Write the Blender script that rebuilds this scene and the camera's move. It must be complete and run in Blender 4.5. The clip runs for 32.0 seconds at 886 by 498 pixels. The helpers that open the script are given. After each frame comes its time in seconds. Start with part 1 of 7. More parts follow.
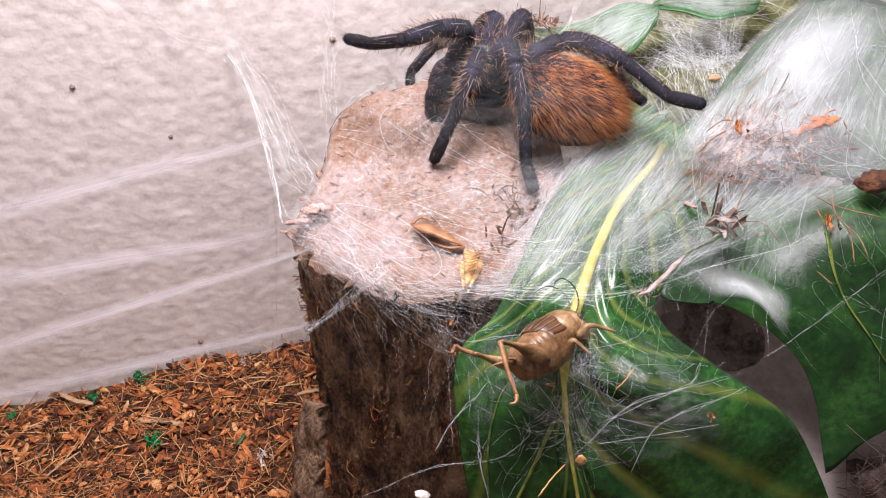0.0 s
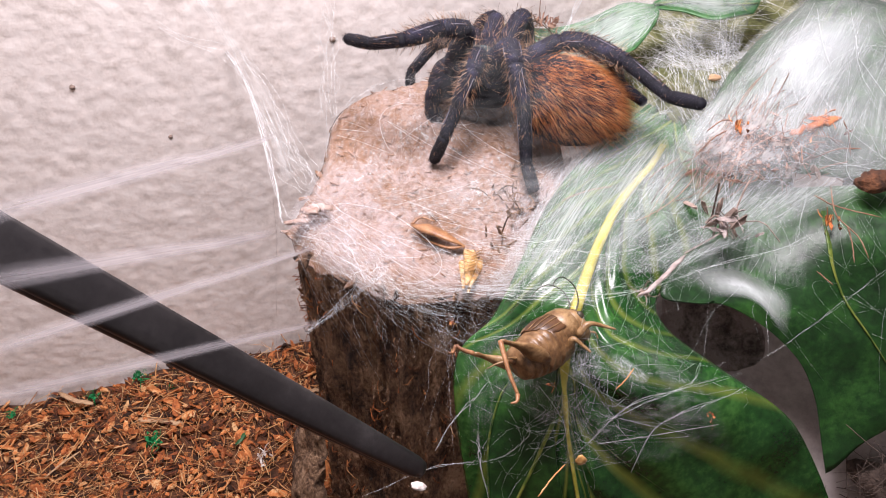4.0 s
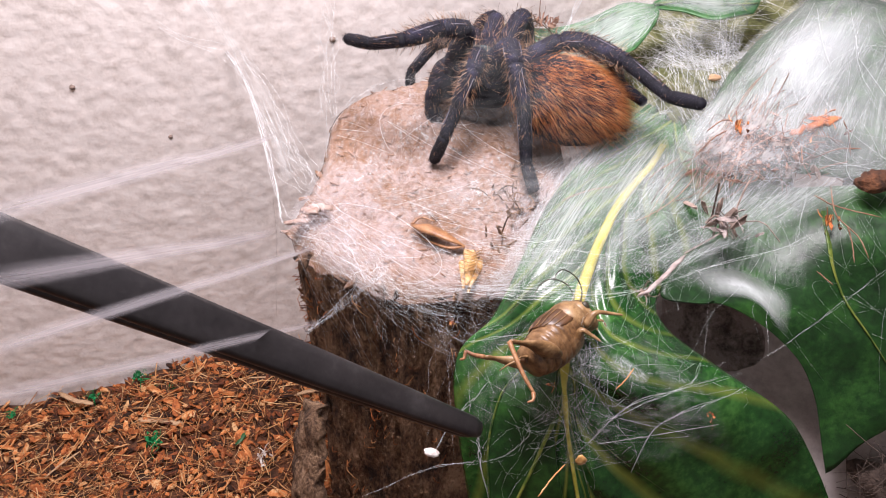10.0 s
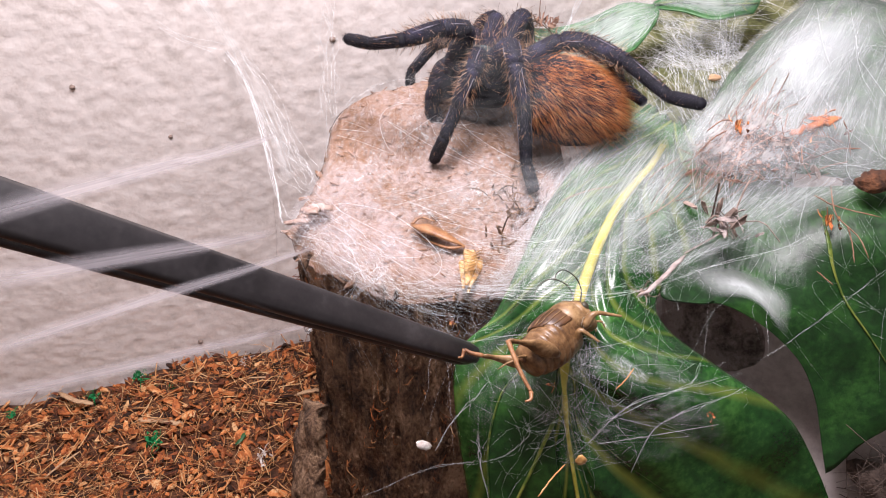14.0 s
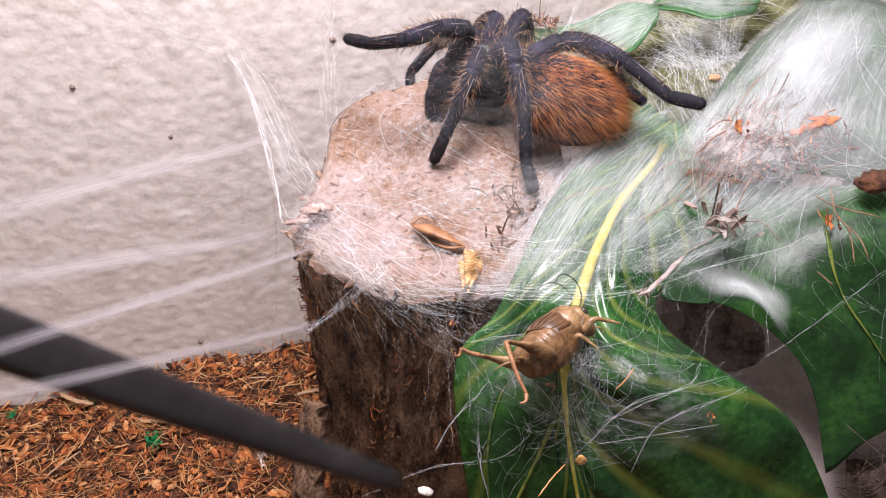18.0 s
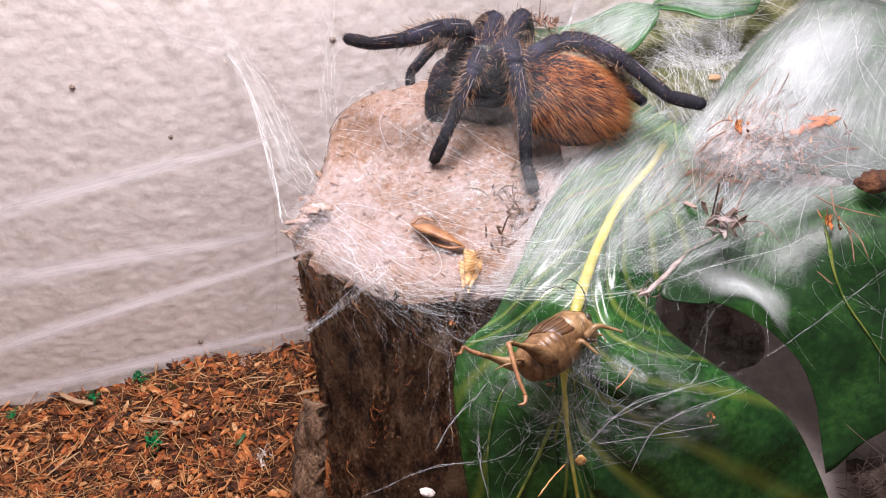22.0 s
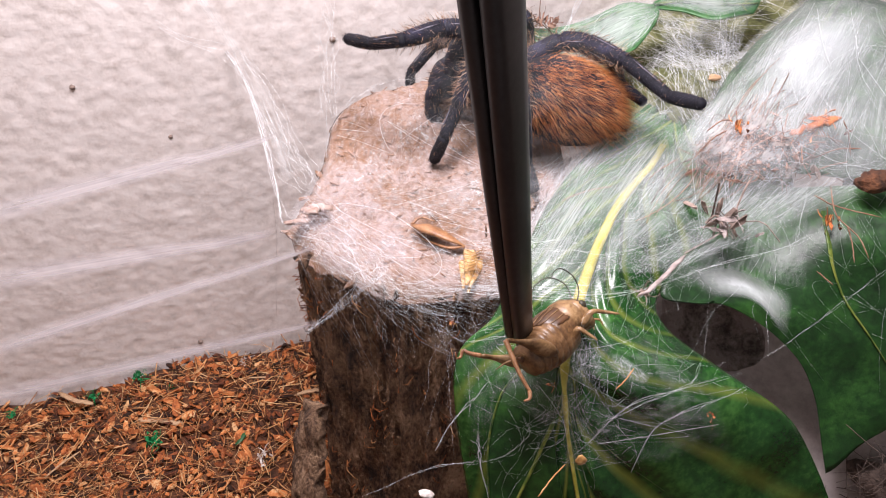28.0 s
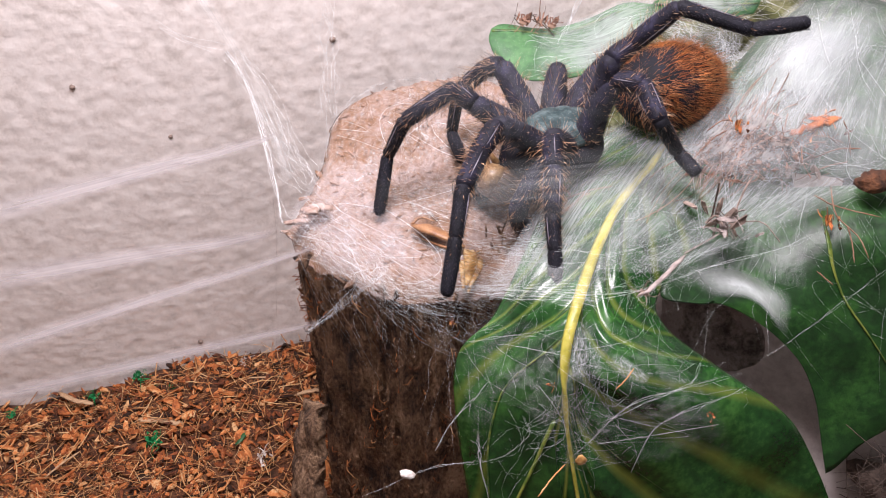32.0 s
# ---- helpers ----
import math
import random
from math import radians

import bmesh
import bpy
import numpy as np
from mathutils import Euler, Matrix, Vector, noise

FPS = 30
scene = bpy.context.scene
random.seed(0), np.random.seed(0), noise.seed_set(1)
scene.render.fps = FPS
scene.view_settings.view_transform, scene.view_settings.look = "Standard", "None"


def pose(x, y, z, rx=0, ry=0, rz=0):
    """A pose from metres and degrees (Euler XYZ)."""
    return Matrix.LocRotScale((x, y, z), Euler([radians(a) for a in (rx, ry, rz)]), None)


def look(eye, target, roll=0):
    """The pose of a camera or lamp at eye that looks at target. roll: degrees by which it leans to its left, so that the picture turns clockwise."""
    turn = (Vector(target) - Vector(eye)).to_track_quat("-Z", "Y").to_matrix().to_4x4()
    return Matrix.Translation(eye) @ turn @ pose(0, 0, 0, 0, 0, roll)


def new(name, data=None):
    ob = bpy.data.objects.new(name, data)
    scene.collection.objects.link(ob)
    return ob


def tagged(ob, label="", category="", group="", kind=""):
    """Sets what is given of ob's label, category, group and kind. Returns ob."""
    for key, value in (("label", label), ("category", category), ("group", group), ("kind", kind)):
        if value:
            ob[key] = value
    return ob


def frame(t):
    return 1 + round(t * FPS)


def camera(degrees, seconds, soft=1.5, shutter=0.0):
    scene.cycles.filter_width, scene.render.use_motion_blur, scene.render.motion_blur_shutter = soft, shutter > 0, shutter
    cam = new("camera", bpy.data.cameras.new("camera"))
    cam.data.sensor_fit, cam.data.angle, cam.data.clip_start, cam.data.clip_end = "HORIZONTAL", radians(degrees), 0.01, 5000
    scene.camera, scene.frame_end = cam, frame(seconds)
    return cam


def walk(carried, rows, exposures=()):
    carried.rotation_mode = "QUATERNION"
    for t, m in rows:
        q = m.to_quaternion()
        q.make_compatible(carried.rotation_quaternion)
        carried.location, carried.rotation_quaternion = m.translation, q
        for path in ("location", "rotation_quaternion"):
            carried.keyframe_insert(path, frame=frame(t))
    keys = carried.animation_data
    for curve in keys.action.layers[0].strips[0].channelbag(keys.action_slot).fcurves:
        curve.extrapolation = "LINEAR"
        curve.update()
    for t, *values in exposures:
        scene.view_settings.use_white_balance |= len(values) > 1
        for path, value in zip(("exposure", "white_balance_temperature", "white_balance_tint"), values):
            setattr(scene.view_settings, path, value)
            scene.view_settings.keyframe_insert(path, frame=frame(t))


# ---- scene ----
# A planted spider enclosure: cork-grey back wall, husk floor, webbed stump, broad leaves.
# z = 0 is the husk floor; the stump is about 15 cm high.
cam = camera(55.0, 32.0, soft=1.05, shutter=0.5)
VIEW = pose(0, 0, 0.30, 52, 0, 0)
walk(cam, [(0.0, VIEW), (32.0, VIEW)])

# ---- light: a pale room and one lamp panel over the open top
world = bpy.data.worlds.new("room_light")
scene.world = world
world.use_nodes = True
world.node_tree.nodes["Background"].inputs[0].default_value = (1.0, 0.94, 0.92, 1)
world.node_tree.nodes["Background"].inputs[1].default_value = 0.14
lamp = new("enclosure_lamp", bpy.data.lights.new("enclosure_lamp", "AREA"))
lamp.data.shape, lamp.data.size, lamp.data.size_y = "RECTANGLE", 0.12, 0.13
lamp.data.energy, lamp.data.color = 2.95, (1.0, 0.910, 0.975)
lamp.matrix_world = look((-0.01, 0.166, 0.47), (-0.01, 0.167, 0.0))
scene.view_settings.exposure = 0.0

# ---- helpers for meshes


class Bag:
    """Vertices and faces of one mesh."""

    def __init__(self):
        self.v, self.f, self.m, self.uv = [], [], [], []

    def add(self, verts, faces, slot=0, uvs=None):
        b = len(self.v)
        self.v += [tuple(float(c) for c in p) for p in verts]
        self.f += [tuple(i + b for i in f) for f in faces]
        self.m += [slot] * len(faces)
        self.uv += list(uvs) if uvs is not None else [(0.0, 0.0)] * len(verts)
        return self


def mesh_of(name, bag, mats, smooth=True):
    me = bpy.data.meshes.new(name)
    me.from_pydata(bag.v, [], bag.f)
    for m in mats if isinstance(mats, (list, tuple)) else [mats]:
        me.materials.append(m)
    me.polygons.foreach_set("material_index", bag.m)
    me.polygons.foreach_set("use_smooth", [smooth] * len(bag.f))
    layer = me.uv_layers.new(name="UVMap")
    idx = np.zeros(len(me.loops), dtype=np.int32)
    me.loops.foreach_get("vertex_index", idx)
    layer.data.foreach_set("uv", np.array(bag.uv, dtype=np.float32)[idx].ravel())
    me.update()
    return me


def part(name, bag, material, parent, label="", smooth=True, kind=""):
    ob = new(name, mesh_of(name, bag, material, smooth))
    ob.parent = parent
    return tagged(ob, label, "", "", kind)


def thing(name, bag, material, label, category, group="", kind="", smooth=True):
    return tagged(new(name, mesh_of(name, bag, material, smooth)), label, category, group, kind)


def base(name, at, label, category, group=""):
    ob = new(name)
    ob.empty_display_size = 0.005
    ob.location = at
    return tagged(ob, label, category, group)


def spline(pts, n):
    """n points on a smooth curve through pts."""
    p = np.asarray(pts, float)
    if len(p) == 1:
        return np.repeat(p, n, 0)
    q = np.vstack([2 * p[0] - p[1], p, 2 * p[-1] - p[-2]])
    t = np.linspace(0, len(p) - 1 - 1e-9, n)
    i = t.astype(int)
    u = (t - i)[:, None]
    a, b, c, d = q[i], q[i + 1], q[i + 2], q[i + 3]
    return 0.5 * (2 * b + (c - a) * u + (2 * a - 5 * b + 4 * c - d) * u ** 2 + (3 * b - a - 3 * c + d) * u ** 3)


def sheet(rows, nu, nv):
    """A smooth grid nu x nv through rows of control points."""
    k = [spline(r, nv) for r in rows]
    return np.stack([spline([r[j] for r in k], nu) for j in range(nv)], 1)


def grid_bag(g, bag=None, slot=0, thick=0.0, flip=False):
    """Faces of a grid (nu, nv, 3); with thickness a closed slab."""
    bag = bag or Bag()
    nu, nv = g.shape[:2]
    uv = [(i / (nu - 1), j / (nv - 1)) for i in range(nu) for j in range(nv)]
    q = [(i * nv + j, i * nv + j + 1, (i + 1) * nv + j + 1, (i + 1) * nv + j) for i in range(nu - 1) for j in range(nv - 1)]
    if not flip:
        q = [f[::-1] for f in q]
    bag.add(g.reshape(-1, 3), q, slot, uv)
    if thick:
        n = normals(g) * (-1 if flip else 1)
        low = g - n * thick
        b = len(bag.v) - nu * nv
        bag.add(low.reshape(-1, 3), [f[::-1] for f in q], slot, uv)
        edge = [i * nv for i in range(nu)] + [(nu - 1) * nv + j for j in range(1, nv)]
        edge += [i * nv + nv - 1 for i in range(nu - 2, -1, -1)] + [j for j in range(nv - 2, 0, -1)]
        o = nu * nv
        ring = [(edge[k] + b, edge[(k + 1) % len(edge)] + b) for k in range(len(edge))]
        for a, c in ring:
            bag.f.append((a, c, c + o, a + o) if flip else (a, a + o, c + o, c))
            bag.m.append(slot)
    return bag


def normals(g):
    du, dv = np.gradient(g, axis=0), np.gradient(g, axis=1)
    n = np.cross(du, dv)
    return n / (np.linalg.norm(n, axis=2, keepdims=True) + 1e-12)


def tube(bag, pts, r, sides=5, slot=0, flat=1.0):
    """A tube along pts; r one radius or one per point; closed ends."""
    p = np.asarray(pts, float)
    n = len(p)
    r = np.full(n, r) if np.isscalar(r) else np.asarray(r, float)
    t = np.gradient(p, axis=0)
    t /= np.linalg.norm(t, axis=1, keepdims=True) + 1e-12
    ref = np.array([0.13, 0.21, 0.97]) if abs(t[0][2]) < 0.9 else np.array([1.0, 0.1, 0.0])
    a = np.cross(t, ref)
    a /= np.linalg.norm(a, axis=1, keepdims=True) + 1e-12
    b = np.cross(t, a)
    ang = np.arange(sides) * 2 * math.pi / sides
    v = p[:, None] + r[:, None, None] * (np.cos(ang)[None, :, None] * a[:, None] + flat * np.sin(ang)[None, :, None] * b[:, None])
    f = [(i * sides + k, i * sides + (k + 1) % sides, (i + 1) * sides + (k + 1) % sides, (i + 1) * sides + k) for i in range(n - 1) for k in range(sides)]
    f += [tuple(range(sides))[::-1], tuple((n - 1) * sides + k for k in range(sides))]
    uv = [(i / (n - 1), k / sides) for i in range(n) for k in range(sides)]
    return bag.add(v.reshape(-1, 3), f, slot, uv)


def blob(bag, centre, radii, turn=None, rough=0.0, seed=0, slot=0, nu=14, nv=18, power=1.0):
    """A rounded body with axes radii, turned by a 3 x 3 matrix."""
    c, v = np.asarray(centre, float), []
    turn = np.eye(3) if turn is None else np.array(turn)
    for i in range(nu):
        th = math.pi * i / (nu - 1)
        for k in range(nv):
            ph = 2 * math.pi * k / nv
            d = np.array([math.cos(th), math.sin(th) ** power * math.cos(ph), math.sin(th) ** power * math.sin(ph)])
            s = 1 + rough * noise.noise(Vector(d * 2.3) + Vector((seed * 7.1, seed, 3.3)))
            v.append(c + turn @ (d * s * np.asarray(radii)))
    f = [(i * nv + k, i * nv + (k + 1) % nv, (i + 1) * nv + (k + 1) % nv, (i + 1) * nv + k) for i in range(nu - 1) for k in range(nv)]
    return bag.add(v, f, slot, [(i / (nu - 1), k / nv) for i in range(nu) for k in range(nv)])


def spike(bag, p, d, r, slot=0, bend=(0, 0, 0)):
    """One thin hair from p along d, bent at half way."""
    p, d, w = np.asarray(p, float), np.asarray(d, float), np.asarray(bend, float)
    a = np.cross(d, (0.3, 0.5, 0.8))
    a = a / (np.linalg.norm(a) + 1e-12)
    b = np.cross(d, a)
    b = b / (np.linalg.norm(b) + 1e-12)
    ring = [a, -0.5 * a + 0.87 * b, -0.5 * a - 0.87 * b]
    mid = p + d * 0.55 + w * 0.3
    v = [p + q * r for q in ring] + [mid + q * r * 0.7 for q in ring] + [p + d + w]
    f = [(0, 1, 4, 3), (1, 2, 5, 4), (2, 0, 3, 5), (3, 4, 6), (4, 5, 6), (5, 3, 6)]
    bag.add(v, f, slot)


def shard(rng, l, w, h):
    """A torn chip: six uneven corners round, bowed, thin at the ends."""
    k, v = 6, []
    bow = rng.uniform(-0.25, 0.25) * l
    for z in (-1, 1):
        for i in range(k):
            a = 2 * math.pi * (i + rng.uniform(-0.25, 0.25)) / k
            x, y = math.cos(a) * l * rng.uniform(0.32, 0.58), math.sin(a) * w * rng.uniform(0.25, 0.6)
            v.append((x, y, z * h * rng.uniform(0.1, 0.5) + bow * (x / l) ** 2 * 2))
    f = [tuple(range(k))[::-1], tuple(range(k, 2 * k))] + [(i, (i + 1) % k, k + (i + 1) % k, k + i) for i in range(k)]
    return v, f


def fuzz(bag, p, d, r, slot=0):
    """Many thin hairs at once: points p, ways d (with length), radii r."""
    p, d, r = np.asarray(p), np.asarray(d), np.asarray(r)
    n = len(p)
    a = np.cross(d, (0.3, 0.5, 0.8))
    a /= np.linalg.norm(a, axis=1, keepdims=True) + 1e-12
    b = np.cross(d, a)
    b /= np.linalg.norm(b, axis=1, keepdims=True) + 1e-12
    v = np.stack([p + a * r[:, None], p + (-0.5 * a + 0.87 * b) * r[:, None], p + (-0.5 * a - 0.87 * b) * r[:, None], p + d], 1).reshape(-1, 3)
    f = []
    for i in range(0, 4 * n, 4):
        f += [(i, i + 1, i + 3), (i + 1, i + 2, i + 3), (i + 2, i, i + 3)]
    return bag.add(v.tolist(), f, slot)


# ---- materials


def ramp(nt, src, stops):
    r = nt.nodes.new("ShaderNodeValToRGB")
    while len(r.color_ramp.elements) < len(stops):
        r.color_ramp.elements.new(0.5)
    for e, (x, c) in zip(r.color_ramp.elements, stops):
        e.position, e.color = x, (*c, 1) if len(c) == 3 else c
    nt.links.new(src, r.inputs[0])
    return r.outputs[0]


def noise_node(nt, vec, scale, detail=4.0, rough=0.55, distort=0.0):
    n = nt.nodes.new("ShaderNodeTexNoise")
    n.inputs["Scale"].default_value, n.inputs["Detail"].default_value = scale, detail
    n.inputs["Roughness"].default_value, n.inputs["Distortion"].default_value = rough, distort
    nt.links.new(vec, n.inputs["Vector"])
    return n.outputs["Fac"]


def calc(nt, op, a, b=0.0, c=0.0):
    m = nt.nodes.new("ShaderNodeMath")
    m.operation = op
    for s, x in zip(m.inputs, (a, b, c)):
        if isinstance(x, (int, float)):
            s.default_value = x
        else:
            nt.links.new(x, s)
    return m.outputs[0]


def stretch(nt, vec, sx, sy, sz):
    m = nt.nodes.new("ShaderNodeMapping")
    m.inputs["Scale"].default_value = (sx, sy, sz)
    nt.links.new(vec, m.inputs["Vector"])
    return m.outputs[0]


def material(name, stops, scale, fine=0, rough=0.7, bump=0.3, depth=0.001, metal=0.0, spec=0.5, island=0.0, each=0.0, squash=(1, 1, 1), sheen=0.0, uv=False, coat=0.0, vary=1.7):
    """Colour from two noises at real size (scale and fine are per metre), relief from both; island, each: spread by piece."""
    m = bpy.data.materials.new(name)
    m.use_nodes = True
    nt = m.node_tree
    bs = nt.nodes["Principled BSDF"]
    tc = nt.nodes.new("ShaderNodeTexCoord")
    vec = stretch(nt, tc.outputs["UV" if uv else "Object"], *squash)
    big = noise_node(nt, vec, scale, 5.0)
    small = noise_node(nt, vec, fine or scale * 6, 4.0, 0.65)
    fac = calc(nt, "ADD", calc(nt, "MULTIPLY", big, 0.6), calc(nt, "MULTIPLY", small, 0.4))
    fac = calc(nt, "MULTIPLY_ADD", calc(nt, "SUBTRACT", fac, 0.5), vary, 0.5)
    if island:
        g = nt.nodes.new("ShaderNodeNewGeometry")
        fac = calc(nt, "ADD", fac, calc(nt, "MULTIPLY", calc(nt, "SUBTRACT", g.outputs["Random Per Island"], 0.5), island))
    if each:
        o = nt.nodes.new("ShaderNodeObjectInfo")
        fac = calc(nt, "ADD", fac, calc(nt, "MULTIPLY", calc(nt, "SUBTRACT", o.outputs["Random"], 0.5), each))
    nt.links.new(ramp(nt, fac, stops), bs.inputs["Base Color"])
    bs.inputs["Roughness"].default_value, bs.inputs["Metallic"].default_value = rough, metal
    bs.inputs["Specular IOR Level"].default_value = spec
    bs.inputs["Sheen Weight"].default_value = sheen
    bs.inputs["Coat Weight"].default_value = coat
    if bump:
        b = nt.nodes.new("ShaderNodeBump")
        b.inputs["Strength"].default_value, b.inputs["Distance"].default_value = bump, depth
        nt.links.new(fac if not island and not each else calc(nt, "ADD", big, small), b.inputs["Height"])
        nt.links.new(b.outputs[0], bs.inputs["Normal"])
    return m


def silk(name, density, fibres=(3, 90), colour=(0.77, 0.81, 0.82), fade=(0.0, 0.0), patch=3.0, floor=0.0, sharp=1.7, clump=2.4):
    """Silk: white fibres with air between. density: how much is covered; fibres: noise stretch along the sheet's two ways; fade: soft rims."""
    m = bpy.data.materials.new(name)
    m.use_nodes = True
    nt = m.node_tree
    for n in list(nt.nodes):
        nt.nodes.remove(n)
    out = nt.nodes.new("ShaderNodeOutputMaterial")
    tc = nt.nodes.new("ShaderNodeTexCoord")
    uv = tc.outputs["UV"]
    d, t, air = nt.nodes.new("ShaderNodeBsdfDiffuse"), nt.nodes.new("ShaderNodeBsdfTranslucent"), nt.nodes.new("ShaderNodeBsdfTransparent")
    d.inputs[0].default_value = t.inputs[0].default_value = (*colour, 1)
    both, cover = nt.nodes.new("ShaderNodeMixShader"), nt.nodes.new("ShaderNodeMixShader")
    both.inputs[0].default_value = 0.35
    nt.links.new(d.outputs[0], both.inputs[1])
    nt.links.new(t.outputs[0], both.inputs[2])
    a = noise_node(nt, stretch(nt, uv, fibres[0], fibres[1], 1), 1.0, 5.0, 0.7, 0.6)
    b = noise_node(nt, stretch(nt, uv, fibres[0] * 2.3, fibres[1] * 2.6, 1), 1.0, 3.0, 0.7, 0.3)
    c = noise_node(nt, uv, patch, 3.0, 0.5)
    f = calc(nt, "ADD", calc(nt, "MULTIPLY", a, 0.6), calc(nt, "MULTIPLY", b, 0.4))
    f = calc(nt, "MULTIPLY_ADD", calc(nt, "SUBTRACT", f, 0.5), sharp, density)
    f = calc(nt, "MULTIPLY", f, calc(nt, "MULTIPLY_ADD", calc(nt, "SUBTRACT", c, 0.5), clump, 1.0))
    f = calc(nt, "MAXIMUM", f, floor)
    sep = nt.nodes.new("ShaderNodeSeparateXYZ")
    nt.links.new(uv, sep.inputs[0])
    for axis, w in zip((0, 1), fade):
        if w:
            x = sep.outputs[axis]
            e = calc(nt, "MULTIPLY", calc(nt, "MULTIPLY", x, calc(nt, "SUBTRACT", 1.0, x)), 4.0)
            f = calc(nt, "MULTIPLY", f, calc(nt, "POWER", calc(nt, "MAXIMUM", e, 0.0), w))
    clamp = nt.nodes.new("ShaderNodeClamp")
    nt.links.new(f, clamp.inputs[0])
    clamp.inputs[2].default_value = 0.92
    nt.links.new(clamp.outputs[0], cover.inputs[0])
    nt.links.new(air.outputs[0], cover.inputs[1])
    nt.links.new(both.outputs[0], cover.inputs[2])
    nt.links.new(cover.outputs[0], out.inputs[0])
    return m


def thread(name, cover=0.8, colour=(0.80, 0.83, 0.85)):
    m = bpy.data.materials.new(name)
    m.use_nodes = True
    bs = m.node_tree.nodes["Principled BSDF"]
    bs.inputs["Base Color"].default_value = (*colour, 1)
    bs.inputs["Roughness"].default_value = 0.45
    bs.inputs["Alpha"].default_value = cover
    return m


WALL = material("wall_plaster", [(0.25, (0.56, 0.50, 0.455)), (0.5, (0.745, 0.685, 0.645)), (0.75, (0.83, 0.78, 0.74))], 140, 620, rough=0.92, bump=0.34, depth=0.0012, vary=1.15)
HUSK = material("husk_soil", [(0.3, (0.03, 0.012, 0.006)), (0.55, (0.11, 0.042, 0.018)), (0.75, (0.2, 0.08, 0.03))], 90, 600, rough=0.9, bump=0.8, depth=0.002)
CHIP = material("husk_chip", [(0.10, (0.026, 0.009, 0.003)), (0.34, (0.17, 0.044, 0.012)), (0.60, (0.43, 0.128, 0.034)), (0.86, (0.62, 0.235, 0.072)), (1.0, (0.70, 0.42, 0.20))], 120, 900, rough=0.85, bump=0.5, depth=0.0006, island=0.95)
CHIP_ONE = material("husk_chip_single", [(0.10, (0.026, 0.009, 0.003)), (0.34, (0.17, 0.044, 0.012)), (0.60, (0.43, 0.128, 0.034)), (0.86, (0.62, 0.235, 0.072)), (1.0, (0.70, 0.42, 0.20))], 120, 900, rough=0.85, bump=0.5, depth=0.0006, each=0.95)
FIBRE = material("husk_fibre", [(0.12, (0.12, 0.04, 0.013)), (0.42, (0.42, 0.17, 0.055)), (0.7, (0.6, 0.31, 0.12)), (1.0, (0.72, 0.48, 0.25))], 100, 800, rough=0.75, bump=0.2, island=0.9)
DEBRIS = material("dusty_husk_fibre", [(0.15, (0.06, 0.025, 0.015)), (0.5, (0.22, 0.105, 0.065)), (0.85, (0.40, 0.24, 0.17))], 140, 900, rough=0.85, bump=0.3, island=0.8)
CRUMB = material("wood_crumb", [(0.1, (0.17, 0.095, 0.06)), (0.3, (0.27, 0.155, 0.10)), (0.55, (0.33, 0.215, 0.165)), (0.9, (0.42, 0.33, 0.295))], 200, 900, rough=0.9, bump=0.4, island=0.6)
PALE_WOOD = material("silk_dusted_wood", [(0.25, (0.12, 0.07, 0.05)), (0.45, (0.27, 0.18, 0.14)), (0.7, (0.46, 0.36, 0.32))], 160, 900, rough=0.9, bump=0.8, depth=0.001)
SPLINTER = material("pale_splinter", [(0.3, (0.3, 0.17, 0.09)), (0.6, (0.58, 0.38, 0.22))], 150, 900, rough=0.8, bump=0.5, squash=(1, 6, 6))
CUT = material("cut_wood", [(0.20, (0.06, 0.034, 0.024)), (0.36, (0.215, 0.118, 0.068)), (0.5, (0.265, 0.178, 0.138)), (0.68, (0.335, 0.262, 0.24))], 60, 520, rough=0.92, bump=0.6, depth=0.0016)
BARK = material("stump_bark", [(0.24, (0.020, 0.010, 0.006)), (0.42, (0.115, 0.060, 0.032)), (0.58, (0.25, 0.145, 0.080)), (0.76, (0.42, 0.27, 0.165))], 95, 700, rough=0.82, bump=1.0, depth=0.003, squash=(1.3, 1.3, 0.7), vary=2.1)
LEAF = material("leaf_green", [(0.25, (0.003, 0.016, 0.003)), (0.5, (0.008, 0.040, 0.007)), (0.75, (0.028, 0.100, 0.017))], 55, 420, rough=0.42, bump=0.3, depth=0.0008, spec=0.4)
LEAF_PALE = material("leaf_pale_green", [(0.3, (0.018, 0.075, 0.022)), (0.5, (0.04, 0.135, 0.042)), (0.7, (0.085, 0.22, 0.075))], 60, 380, rough=0.5, bump=0.25, depth=0.0006)
RIB = material("leaf_rib_yellow", [(0.3, (0.26, 0.25, 0.030)), (0.5, (0.42, 0.38, 0.060)), (0.7, (0.54, 0.49, 0.13))], 90, 500, rough=0.45, bump=0.15)
VEIN = material("leaf_vein", [(0.36, (0.012, 0.055, 0.010)), (0.5, (0.05, 0.11, 0.018)), (0.66, (0.13, 0.18, 0.03))], 150, 700, rough=0.45, bump=0.15)
VEIN_YELLOW = material("leaf_vein_yellow", [(0.34, (0.012, 0.05, 0.01)), (0.5, (0.10, 0.15, 0.022)), (0.66, (0.22, 0.24, 0.045))], 120, 600, rough=0.45, bump=0.15)
MOSS = material("moss_ground", [(0.3, (0.03, 0.032, 0.01)), (0.5, (0.12, 0.13, 0.045)), (0.7, (0.3, 0.3, 0.17))], 80, 600, rough=0.95, bump=0.9, depth=0.002)
